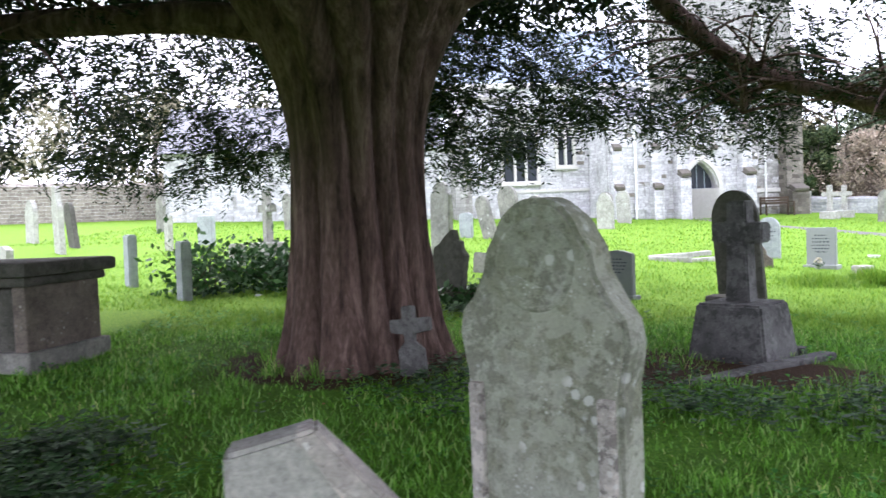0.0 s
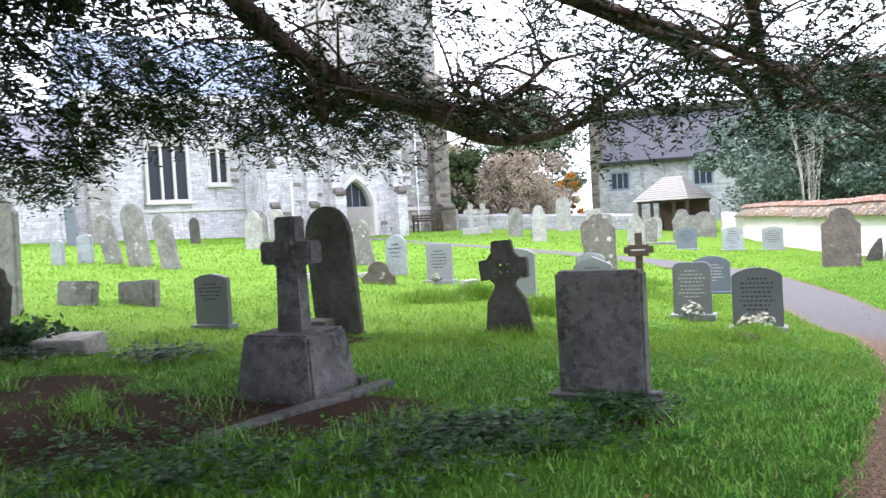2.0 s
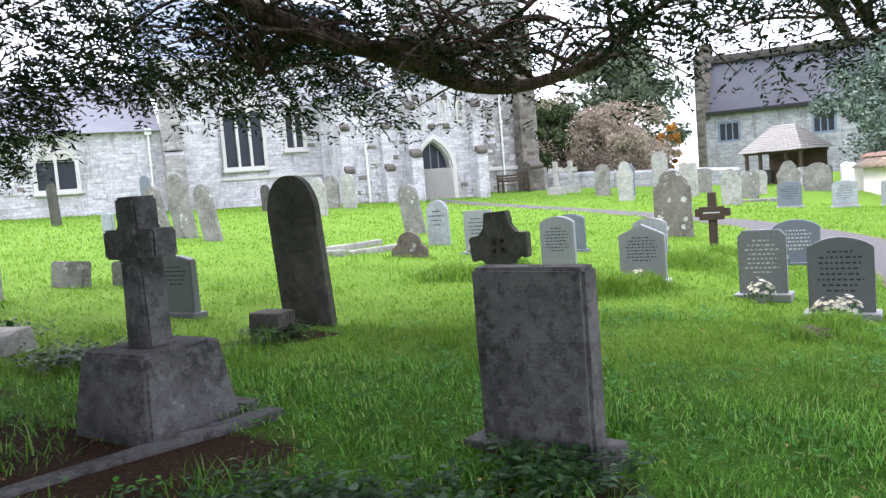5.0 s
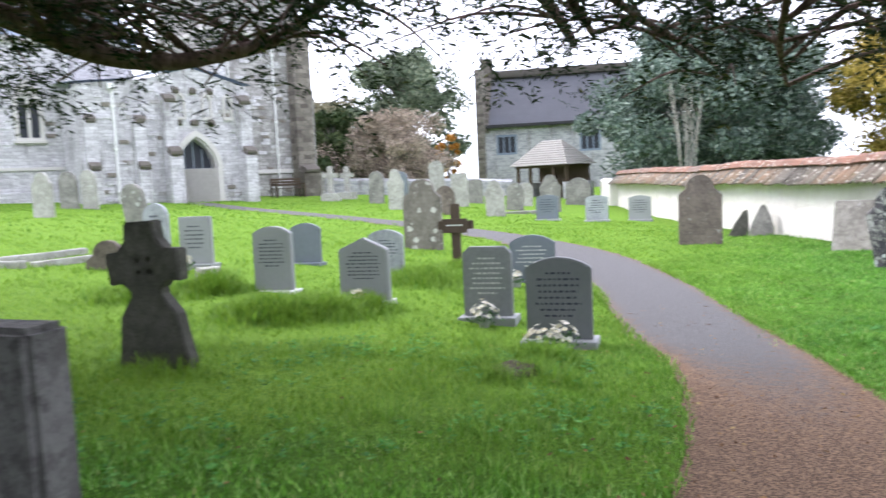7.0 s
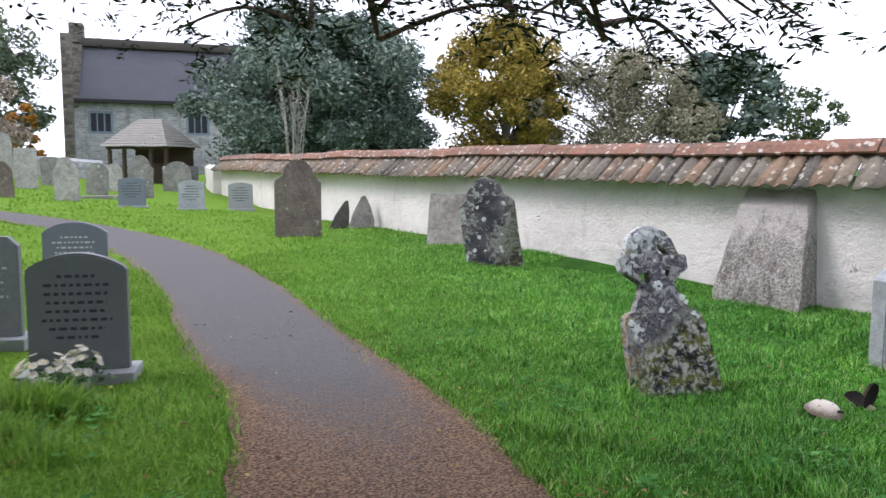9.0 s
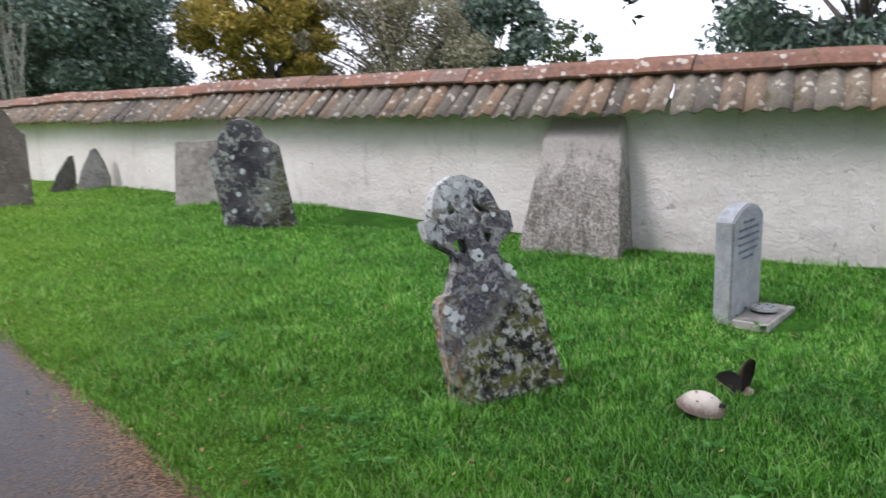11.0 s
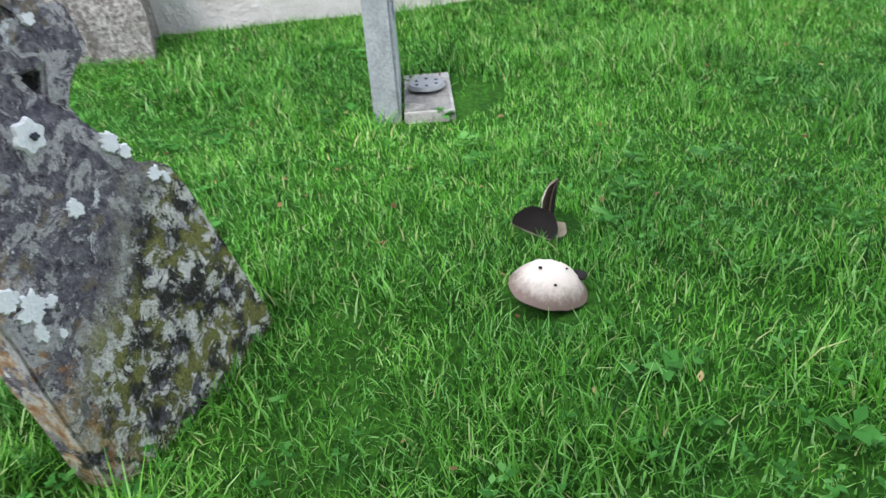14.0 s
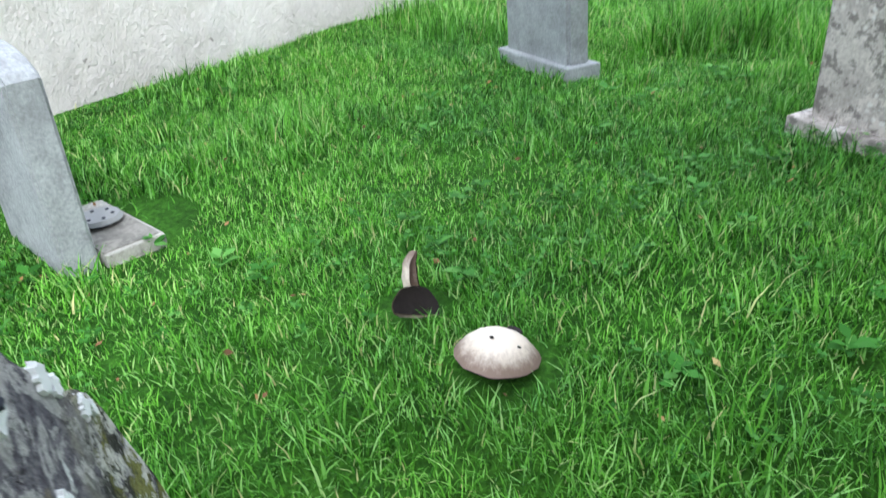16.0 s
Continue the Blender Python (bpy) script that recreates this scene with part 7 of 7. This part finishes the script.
def grass_patch(name, x0, x1, y0, y1, per_m2, height, width, seed, label):
    rng = np.random.default_rng(seed)
    n = int((x1 - x0) * (y1 - y0) * per_m2)
    x, y = rng.uniform(x0, x1, n), rng.uniform(y0, y1, n)
    tuft = 0.5 + 0.5 * np.sin(x * 2.1 + 1.7 * np.sin(y * 1.3)) * np.sin(y * 2.4 + 1.2 * np.sin(x * 0.9 + 2))
    tuft = np.clip(tuft + 0.35 * np.sin(x * 7 + 3 * np.sin(y * 5)) * np.sin(y * 8), 0, 1)
    ok = (off_path(x, y) > -0.03 + 0.1 * rng.random(n) * (rng.random(n) < 0.5)) & (soil_mask(x, y) < rng.uniform(0.05, 1.0, n) * 0.75)
    d = y - 4.8
    ok &= x < 14.83 + np.where(d > 0, 0.3 * d + 0.008 * d * d, 0.17 * d - 0.004 * d * d)
    for mx, my, mr in ((11.4, 4.69, 0.15), (11.76, 4.45, 0.12), (13.14, 4.1, 0.27)):
        ok &= np.hypot(x - mx, y - my) > mr
    ok &= rng.random(n) < 0.6 + 0.4 * tuft
    x, y, tuft = x[ok], y[ok], tuft[ok]
    V, F = blades(rng, x, y, height * (0.65 + 0.6 * tuft), width)
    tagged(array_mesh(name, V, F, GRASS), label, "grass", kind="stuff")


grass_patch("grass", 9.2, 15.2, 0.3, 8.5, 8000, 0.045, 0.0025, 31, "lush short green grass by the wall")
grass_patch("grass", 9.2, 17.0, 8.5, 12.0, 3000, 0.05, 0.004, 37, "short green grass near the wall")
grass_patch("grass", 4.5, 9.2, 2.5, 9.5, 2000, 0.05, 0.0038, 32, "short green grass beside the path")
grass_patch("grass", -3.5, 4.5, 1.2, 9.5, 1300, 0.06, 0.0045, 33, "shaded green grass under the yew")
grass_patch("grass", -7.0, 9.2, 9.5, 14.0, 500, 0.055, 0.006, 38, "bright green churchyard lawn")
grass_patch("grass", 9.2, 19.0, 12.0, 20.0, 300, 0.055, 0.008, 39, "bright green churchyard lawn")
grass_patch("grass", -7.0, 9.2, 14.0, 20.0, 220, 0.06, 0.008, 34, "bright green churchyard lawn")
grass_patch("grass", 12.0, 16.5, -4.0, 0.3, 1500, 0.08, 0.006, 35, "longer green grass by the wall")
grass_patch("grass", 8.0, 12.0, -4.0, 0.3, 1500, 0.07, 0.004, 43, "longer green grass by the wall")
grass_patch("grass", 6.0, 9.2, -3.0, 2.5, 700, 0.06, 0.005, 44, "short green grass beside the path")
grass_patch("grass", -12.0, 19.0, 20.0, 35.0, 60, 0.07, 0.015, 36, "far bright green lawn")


def tufts(name, spots, seed, label, width=0.0036):
    """Clumps of long grass: (x, y, radius, height, blades)."""
    rng = np.random.default_rng(seed)
    V, F, n0 = [], [], 0
    for x, y, r, h, n in spots:
        px, py = rng.normal(x, r * 0.5, n), rng.normal(y, r * 0.5, n)
        hh = h * np.exp(-((px - x) ** 2 + (py - y) ** 2) / (r * r)) + 0.03
        v, q = blades(rng, px, py, hh, width)
        V.append(v)
        F.append(q + n0)
        n0 += len(v)
    tagged(array_mesh(name, np.concatenate(V), np.concatenate(F), GRASS), label, "grass", kind="stuff")


rt = random.Random(77)
TUFTS = [(11.3, 1.0, 0.4, 0.3, 900), (10.8, 0.7, 0.5, 0.34, 1000), (11.2, 0.2, 0.5, 0.36, 900), (10.4, 1.3, 0.35, 0.24, 600), (8.2, 8.2, 0.4, 0.16, 600),
         (12.9, 0.6, 0.5, 0.28, 700), (13.4, 0.2, 0.5, 0.3, 700), (11.08, 5.86, 0.12, 0.16, 180), (11.95, 5.35, 0.1, 0.12, 120), (13.0, 2.9, 0.45, 0.13, 700),
         (14.4, 3.6, 0.5, 0.08, 500), (14.1, 2.2, 0.5, 0.09, 500), (14.9, 6.9, 0.4, 0.12, 300), (10.6, 3.1, 0.3, 0.12, 300), (4.3, 5.2, 0.35, 0.12, 300), (5.3, 8.7, 0.35, 0.12, 300)]
TUFTS += [(rt.uniform(9.3, 14.3), rt.uniform(1.2, 8.2), rt.uniform(0.14, 0.34), rt.uniform(0.045, 0.09), 240) for _ in range(130)]
TUFTS += [(rt.uniform(-2.5, 8.5), rt.uniform(2.2, 9.3), rt.uniform(0.12, 0.3), rt.uniform(0.09, 0.16), 90) for _ in range(120)]
TUFTS = [q for q in TUFTS if min(math.hypot(q[0] - 11.4, q[1] - 4.69), math.hypot(q[0] - 11.76, q[1] - 4.45), math.hypot(q[0] - 13.15, q[1] - 4.1)) > 0.4 and off_path(np.array([q[0]]), np.array([q[1]]))[0] > 0.25]
tufts("grass_tufts", TUFTS, 41, "longer tufts of green grass")
GRAVE_TUFTS = [(6.75, 10.7, 0.55, 0.2, 2600), (7.3, 10.75, 0.55, 0.2, 2600), (7.8, 10.9, 0.4, 0.17, 1500), (6.5, 12.4, 0.45, 0.24, 1600), (9.3, 12.3, 0.7, 0.2, 2400), (5.7, 12.3, 0.6, 0.18, 1800), (8.3, 8.15, 0.35, 0.16, 1000), (10.2, 13.0, 0.5, 0.14, 900)]
tufts("long_grass", GRAVE_TUFTS, 45, "long green grass growing over old graves", 0.007)


def rosettes(name, spots, material, leaf, seed, label, category, lift=0.035, n_leaf=6):
    """Low broad-leaved weeds: a ring of oval leaves at each spot."""
    rng = np.random.default_rng(seed)
    P = np.array(spots)
    n = len(P)
    V = []
    for k in range(n_leaf):
        a = 2 * np.pi * (k / n_leaf) + rng.uniform(-0.5, 0.5, n)
        l = leaf * rng.uniform(0.6, 1.35, n)
        w = l * rng.uniform(0.22, 0.36, n)
        z0 = ground(P[:, 0], P[:, 1]) + lift * rng.uniform(0.4, 1.4, n)
        rise = l * rng.uniform(0.0, 0.55, n)
        dx, dy = np.cos(a), np.sin(a)
        c = np.c_[P, z0]
        def pt(u, v, h):
            return c + np.c_[dx * l * u - dy * w * v, dy * l * u + dx * w * v, rise * h]
        V.append(np.stack([pt(0.05, 0, 0), pt(0.45, -1, 0.6), pt(1, 0, 0.75), pt(0.45, 1, 0.6)], 1))
    V = np.concatenate(V).reshape(-1, 3)
    tagged(array_mesh(name, V, np.arange(len(V)).reshape(-1, 4), material), label, category, kind="stuff")


def scatter(n, x0, x1, y0, y1, seed, soil=False):
    rng = np.random.default_rng(seed)
    x, y = rng.uniform(x0, x1, n), rng.uniform(y0, y1, n)
    ok = off_path(x, y) > 0.05
    d = y - 4.8
    ok &= x < 14.7 + np.where(d > 0, 0.3 * d + 0.008 * d * d, 0.17 * d)
    patch = np.sin(x * 1.9 + 2 * np.sin(y)) * np.sin(y * 2.3 + np.sin(x * 1.4))
    ok &= patch + rng.uniform(-0.6, 0.6, n) > 0.15
    return np.c_[x, y][ok]


WEED = leaf_mat("broad_weed_leaves", [(0.0, (0.03, 0.13, 0.015)), (0.7, (0.07, 0.26, 0.035)), (1.0, (0.15, 0.37, 0.08))], 0.6, 0.25)
rosettes("lawn_weeds", scatter(5200, 9.2, 15, 0.5, 8, 51), WEED, 0.026, 52, "small broad-leaved weeds in the grass", "weeds", 0.04)
rosettes("lawn_weeds", scatter(260, 9.2, 14.5, 1.0, 7.5, 55), WEED, 0.055, 56, "dandelion rosettes in the grass", "weeds", 0.04, 8)
rosettes("shade_weeds", scatter(4500, -3.5, 8.5, 2.0, 9.3, 53), WEED, 0.04, 54, "broad-leaved weeds in the shaded grass", "weeds", 0.05)
IVY_SPOTS = [(-2.1, 4.3, 0.45, 260), (-1.9, 3.6, 0.4, 200), (0.0, 5.7, 0.8, 170), (1.2, 5.4, 0.7, 90), (0.2, 9.3, 0.4, 160), (0.5, 10.2, 0.45, 200), (3.1, 5.15, 0.4, 130), (3.6, 4.9, 0.45, 130), (4.3, 5.15, 0.35, 110),
             (2.6, 4.8, 0.5, 90), (1.8, 5.0, 0.5, 90), (1.6, 8.9, 0.5, 150), (3.2, 9.2, 0.3, 120)]
ri = np.random.default_rng(61)
rosettes("ground_ivy", np.concatenate([ri.normal((x, y), r * 0.5, (n, 2)) for x, y, r, n in IVY_SPOTS]), IVY_LEAF, 0.055, 62, "dark ivy leaves creeping over shaded ground", "ivy", 0.08)


def bramble(x, y, r, h, n, seed):
    rng = np.random.default_rng(seed)
    p = rng.normal(size=(n, 3)) * np.array([r * 0.5, r * 0.5, h * 0.35]) + np.array([x, y, gz(x, y) + h * 0.45])
    p[:, 2] = np.maximum(p[:, 2], gz(x, y) + 0.03)
    a1 = rng.normal(size=p.shape)
    a1 /= np.linalg.norm(a1, axis=1, keepdims=True)
    a2 = np.cross(a1, rng.normal(size=p.shape))
    a2 /= np.linalg.norm(a2, axis=1, keepdims=True)
    l = 0.055 * rng.uniform(0.6, 1.4, (n, 1))
    V = np.stack([p - a1 * l, p + a2 * l * 0.6, p + a1 * l, p - a2 * l * 0.6], 1).reshape(-1, 3)
    b = empty("bramble", pose(0, 0, 0))
    tagged(b, "leafy green bramble growing among the graves", "bramble")
    tagged(array_mesh("leaf_mass", V, np.arange(len(V)).reshape(-1, 4), IVY_LEAF, b), kind="stuff")
    bm = bmesh.new()
    rnd = random.Random(seed)
    for _ in range(14):
        e = Vector((x + rnd.uniform(-r, r), y + rnd.uniform(-r, r), gz(x, y) + h * rnd.uniform(0.5, 1.1)))
        s = Vector((x + rnd.uniform(-r, r) * 0.4, y + rnd.uniform(-r, r) * 0.4, gz(x, y) - 0.03))
        limb(bm, [s, s.lerp(e, 0.5) + Vector((0, 0, 0.12)), e], 0.007, 0.003, 5)
    part("stems", bm, DARK_WOOD, b)["kind"] = "stuff"


bramble(-2.9, 11.6, 0.9, 0.6, 1500, 91)
bramble(-2.2, 12.1, 0.8, 0.5, 1100, 92)
bramble(-3.7, 11.0, 0.5, 0.7, 500, 93)
bramble(0.2, 10.1, 0.5, 0.24, 500, 94)


def bouquet(x, y, r, seed, label):
    """White flowers over dark leaves in a low pot."""
    z = gz(x, y)
    b = empty("flower_bunch", pose(x, y, z))
    tagged(b, label, "flowers")
    rnd = random.Random(seed)
    bm = bmesh.new()
    bmesh.ops.create_cone(bm, cap_ends=True, segments=14, radius1=0.05, radius2=0.07, depth=0.12, matrix=Matrix.Translation((0, 0, 0.06)))
    part("pot", bm, MOD_GREY, b)
    bm = bmesh.new()
    for k in range(26):
        a, u = rnd.uniform(0, 6.28), rnd.random() ** 0.5
        c = Vector((r * u * math.cos(a), r * u * math.sin(a), 0.13 + r * 0.9 * (1 - u * u) + rnd.uniform(-0.02, 0.03)))
        up = (c - Vector((0, 0, 0.05))).normalized()
        s = up.orthogonal().normalized()
        t = up.cross(s)
        for j in range(9):
            q = j / 9 * 6.283
            d = s * math.cos(q) + t * math.sin(q)
            w = up.cross(d) * 0.008
            vs = [bm.verts.new(c), bm.verts.new(c + d * 0.018 + w + up * 0.008), bm.verts.new(c + d * 0.034 + up * 0.01), bm.verts.new(c + d * 0.018 - w + up * 0.008)]
            bm.faces.new(vs)
    part("blossom", bm, PETAL, b, "white chrysanthemum blossoms")["kind"] = "stuff"
    bm = bmesh.new()
    for k in range(70):
        a, u = rnd.uniform(0, 6.28), rnd.random() ** 0.5 * 1.15
        c = Vector((r * u * math.cos(a), r * u * math.sin(a), 0.08 + r * 0.8 * max(0, 1 - u * u) * rnd.random()))
        d = Vector((rnd.uniform(-1, 1), rnd.uniform(-1, 1), rnd.uniform(-0.3, 0.6))).normalized()
        s = d.orthogonal().normalized() * 0.014
        bm.faces.new([bm.verts.new(c), bm.verts.new(c + d * 0.03 + s), bm.verts.new(c + d * 0.065), bm.verts.new(c + d * 0.03 - s)])
    part("greenery", bm, IVY_LEAF, b)["kind"] = "stuff"


bouquet(8.8, 8.6, 0.16, 1, "white flower bunch against a dark headstone")
bouquet(8.5, 8.48, 0.16, 2, "white flower bunch in the grass")
bouquet(8.78, 9.93, 0.16, 3, "white flower bunch before a granite headstone")
bouquet(10.15, 11.35, 0.08, 4, "small pale flower bunch by a slate headstone")
bouquet(7.75, 10.95, 0.07, 5, "small white flower bunch in long grass")
bouquet(6.55, 14.3, 0.06, 6, "small pink and white grave flowers")


def stone_block(name, x, y, w, d, h, material, label, category, turn=-45, tilt=0, seed=0):
    bm = box_bm(-w / 2, w / 2, -d / 2, d / 2, -0.1, h, bevel=min(0.03, h * 0.3))
    bmesh.ops.subdivide_edges(bm, edges=[e for e in bm.edges if e.calc_length() > 0.15], cuts=2, use_grid_fill=True)
    for v in bm.verts:
        v.co += noise.noise_vector(v.co * 6 + Vector((seed, 0, 0))) * 0.012
    ob = part(name, bm, material)
    ob.matrix_basis = pose(x, y, gz(x, y), tilt, 0, turn)
    return tagged(ob, label, category)


stone_block("fallen_slab", 0.72, 9.75, 0.62, 0.4, 0.17, PALE_STONE, "flat fallen grey stone slab in the ivy", "stone slab", -30, 6, 1)
stone_block("foot_stone", 3.2, 9.4, 0.36, 0.26, 0.24, DARK_STONE, "small dark stone beside the tall headstone", "stone block", -40, 0, 2)
stone_block("round_stone", 6.5, 12.65, 0.26, 0.22, 0.26, PALE_STONE, "small pale rounded stone in the grass", "stone block", 10, 0, 3)
stone_block("marker_stone", 8.75, 16.6, 0.2, 0.12, 0.05, WHITE_STONE, "small flat white marker in the lawn", "stone block", 0, 0, 4)
for k, (x0, y0, x1, y1) in enumerate(((3.9, 15.9, 5.4, 16.9), (3.9, 15.9, 4.5, 15.2), (4.6, 15.3, 5.9, 16.1))):
    dx, dy = x1 - x0, y1 - y0
    stone_block("grave_kerb", (x0 + x1) / 2, (y0 + y1) / 2, math.hypot(dx, dy), 0.14, 0.1, PALE_STONE, "low pale stone grave kerb in the lawn", "kerb", math.degrees(math.atan2(dy, dx)), 0, k)
stone_block("grave_kerb", 18.3, 23.2, 1.8, 0.14, 0.1, GREY_STONE, "low grey stone grave kerb by the rows", "kerb", -20, 0, 7)


def small_cross(x, y):
    o = [(-0.09, -0.1), (0.12, -0.1), (0.11, 0.22), (0.04, 0.28), (0.04, 0.34), (0.18, 0.36), (0.18, 0.46), (0.05, 0.46), (0.05, 0.56), (-0.05, 0.56), (-0.05, 0.46), (-0.16, 0.46), (-0.16, 0.36), (-0.04, 0.34), (-0.04, 0.28), (-0.1, 0.22)]
    ob = part("small_cross", plate(o, 0.07, (), 0.008, 0.004, 8), SLAB_GRANITE)
    ob.matrix_basis = pose(x, y, gz(x, y), 0, 0, -20) @ pose(0, 0, 0, -8, -6, 0)
    tagged(ob, "small grey stone cross leaning on the yew trunk", "stone cross")


small_cross(-0.28, 6.05)


def mole_hill(x, y, r, h, seed):
    bm = bmesh.new()
    bmesh.ops.create_icosphere(bm, subdivisions=4, radius=1)
    for v in bm.verts:
        n = noise.noise(v.co * 2.4 + Vector((seed, 0, 0))) * 0.25 + noise.noise(v.co * 7) * 0.1
        v.co = Vector((v.co.x * r * (1 + n), v.co.y * r * 0.7 * (1 + n), v.co.z * h * (1 + n)))
    ob = part("earth_mound", bm, plain("dry_brown_earth", (0.03, 0.022, 0.015), (0.1, 0.075, 0.05), 30, 0.95, 0, 0.8, 0.02))
    ob.matrix_basis = pose(x, y, gz(x, y) + 0.005, 0, 0, 20)
    tagged(ob, "low mound of bare brown earth in the grass", "earth mound")


mole_hill(7.63, 7.72, 0.28, 0.075, 1)
tufts("long_grass", [(7.45, 7.6, 0.22, 0.1, 400), (7.85, 7.7, 0.22, 0.12, 400), (7.6, 8.0, 0.25, 0.12, 400)], 46, "longer grass round a patch of bare earth")


def bench(x, y, turn):
    b = empty("bench", pose(x, y, gz(x, y), 0, 0, turn))
    tagged(b, "dark timber bench against the tower wall", "bench")
    for k in range(4):
        part("seat_slat", box_bm(-0.8, 0.8, -0.25 + k * 0.12, -0.15 + k * 0.12, 0.42, 0.45, bevel=0.006), DARK_WOOD, b)
    for k in range(3):
        part("back_slat", box_bm(-0.8, 0.8, 0.24, 0.27, 0.55 + k * 0.13, 0.65 + k * 0.13, bevel=0.006), DARK_WOOD, b)
    for sx in (-0.75, 0.75):
        for yy, top in ((-0.24, 0.62), (0.25, 0.92)):
            part("leg", box_bm(sx - 0.035, sx + 0.035, yy - 0.035, yy + 0.035, -0.05, top, bevel=0.006), DARK_WOOD, b)
        part("arm_rest", box_bm(sx - 0.04, sx + 0.04, -0.28, 0.28, 0.62, 0.66, bevel=0.006), DARK_WOOD, b)


bench(15.6, 38.6, 12)


def fallen_leaves(n, seed):
    rng = np.random.default_rng(seed)
    x, y = rng.uniform(-2, 14.5, n), rng.uniform(1.5, 9.5, n)
    near = np.exp(-np.abs(off_path(x, y)) / 0.35) + 0.12 + 0.5 * soil_mask(x, y)
    ok = rng.random(n) < near
    x, y = x[ok], y[ok]
    c = np.c_[x, y, ground(x, y) + 0.012 + 0.03 * (off_path(x, y) > 0.05)]
    m = len(c)
    a = rng.uniform(0, 6.28, m)
    l = rng.uniform(0.006, 0.019, m)
    u = np.c_[np.cos(a) * l, np.sin(a) * l, rng.uniform(-0.006, 0.006, m)]
    v = np.c_[-np.sin(a) * l * 0.5, np.cos(a) * l * 0.5, rng.uniform(-0.006, 0.006, m)]
    V = np.stack([c - u, c + v, c + u, c - v], 1).reshape(-1, 3)
    lm = leaf_mat("fallen_brown_leaves", [(0.0, (0.08, 0.04, 0.02)), (0.5, (0.2, 0.11, 0.05)), (0.85, (0.34, 0.2, 0.08)), (1.0, (0.45, 0.36, 0.15))], 0.7)
    tagged(array_mesh("fallen_leaves", V, np.arange(len(V)).reshape(-1, 4), lm), "scattered brown fallen leaves on path and grass", "leaves", kind="stuff")


fallen_leaves(9000, 71)
tile_wall(WALL)


def face_stones(church):
    """Uneven stones that stand proud of the coursed rubble, by porch, nave and tower."""
    rnd = random.Random(17)
    meshes = []
    for k, (w, h, mat) in enumerate(((0.42, 0.15, CHURCH_WALL), (0.3, 0.15, CHURCH_WALL), (0.5, 0.16, TOWER_WALL), (0.34, 0.16, DARK_TOWER))):
        bm = box_bm(-w / 2, w / 2, -0.03, 0.03, -h / 2, h / 2, bevel=0.012)
        for v in bm.verts:
            v.co += noise.noise_vector(v.co * 9 + Vector((k, 0, 0))) * 0.012
        me = bpy.data.meshes.new("stone")
        bm.to_mesh(me)
        bm.free()
        me.materials.append(mat)
        meshes.append(me)
    spots = [(3.3, 9.7, -2.51, 1.3, 5.5, 120), (-1.1, 3.1, -0.01, 2.8, 7.1, 60), (10.8, 14.1, 1.59, 1.2, 8.5, 60), (-15, -4, -0.01, 1.2, 4.6, 40)]
    for x0, x1, y, z0, z1, n in spots:
        for _ in range(n):
            x, z = rnd.uniform(x0, x1), z0 + 0.155 * int(rnd.uniform(0, (z1 - z0) / 0.155))
            if (y == -2.51 and abs(x - 7.45) < 1.3 and z < 4.1) or (y == -0.01 and (abs(x + 0.2) < 1.15 or abs(x - 2.0) < 0.7 or abs(x + 7.45) < 1.0)):
                continue
            ob = new("stone", meshes[rnd.choice((0, 0, 1, 1, 2, 3))])
            ob.parent = church
            ob.matrix_basis = pose(x, y, z, 0, rnd.uniform(-1, 1), rnd.uniform(-2, 2))


face_stones(CHURCH)
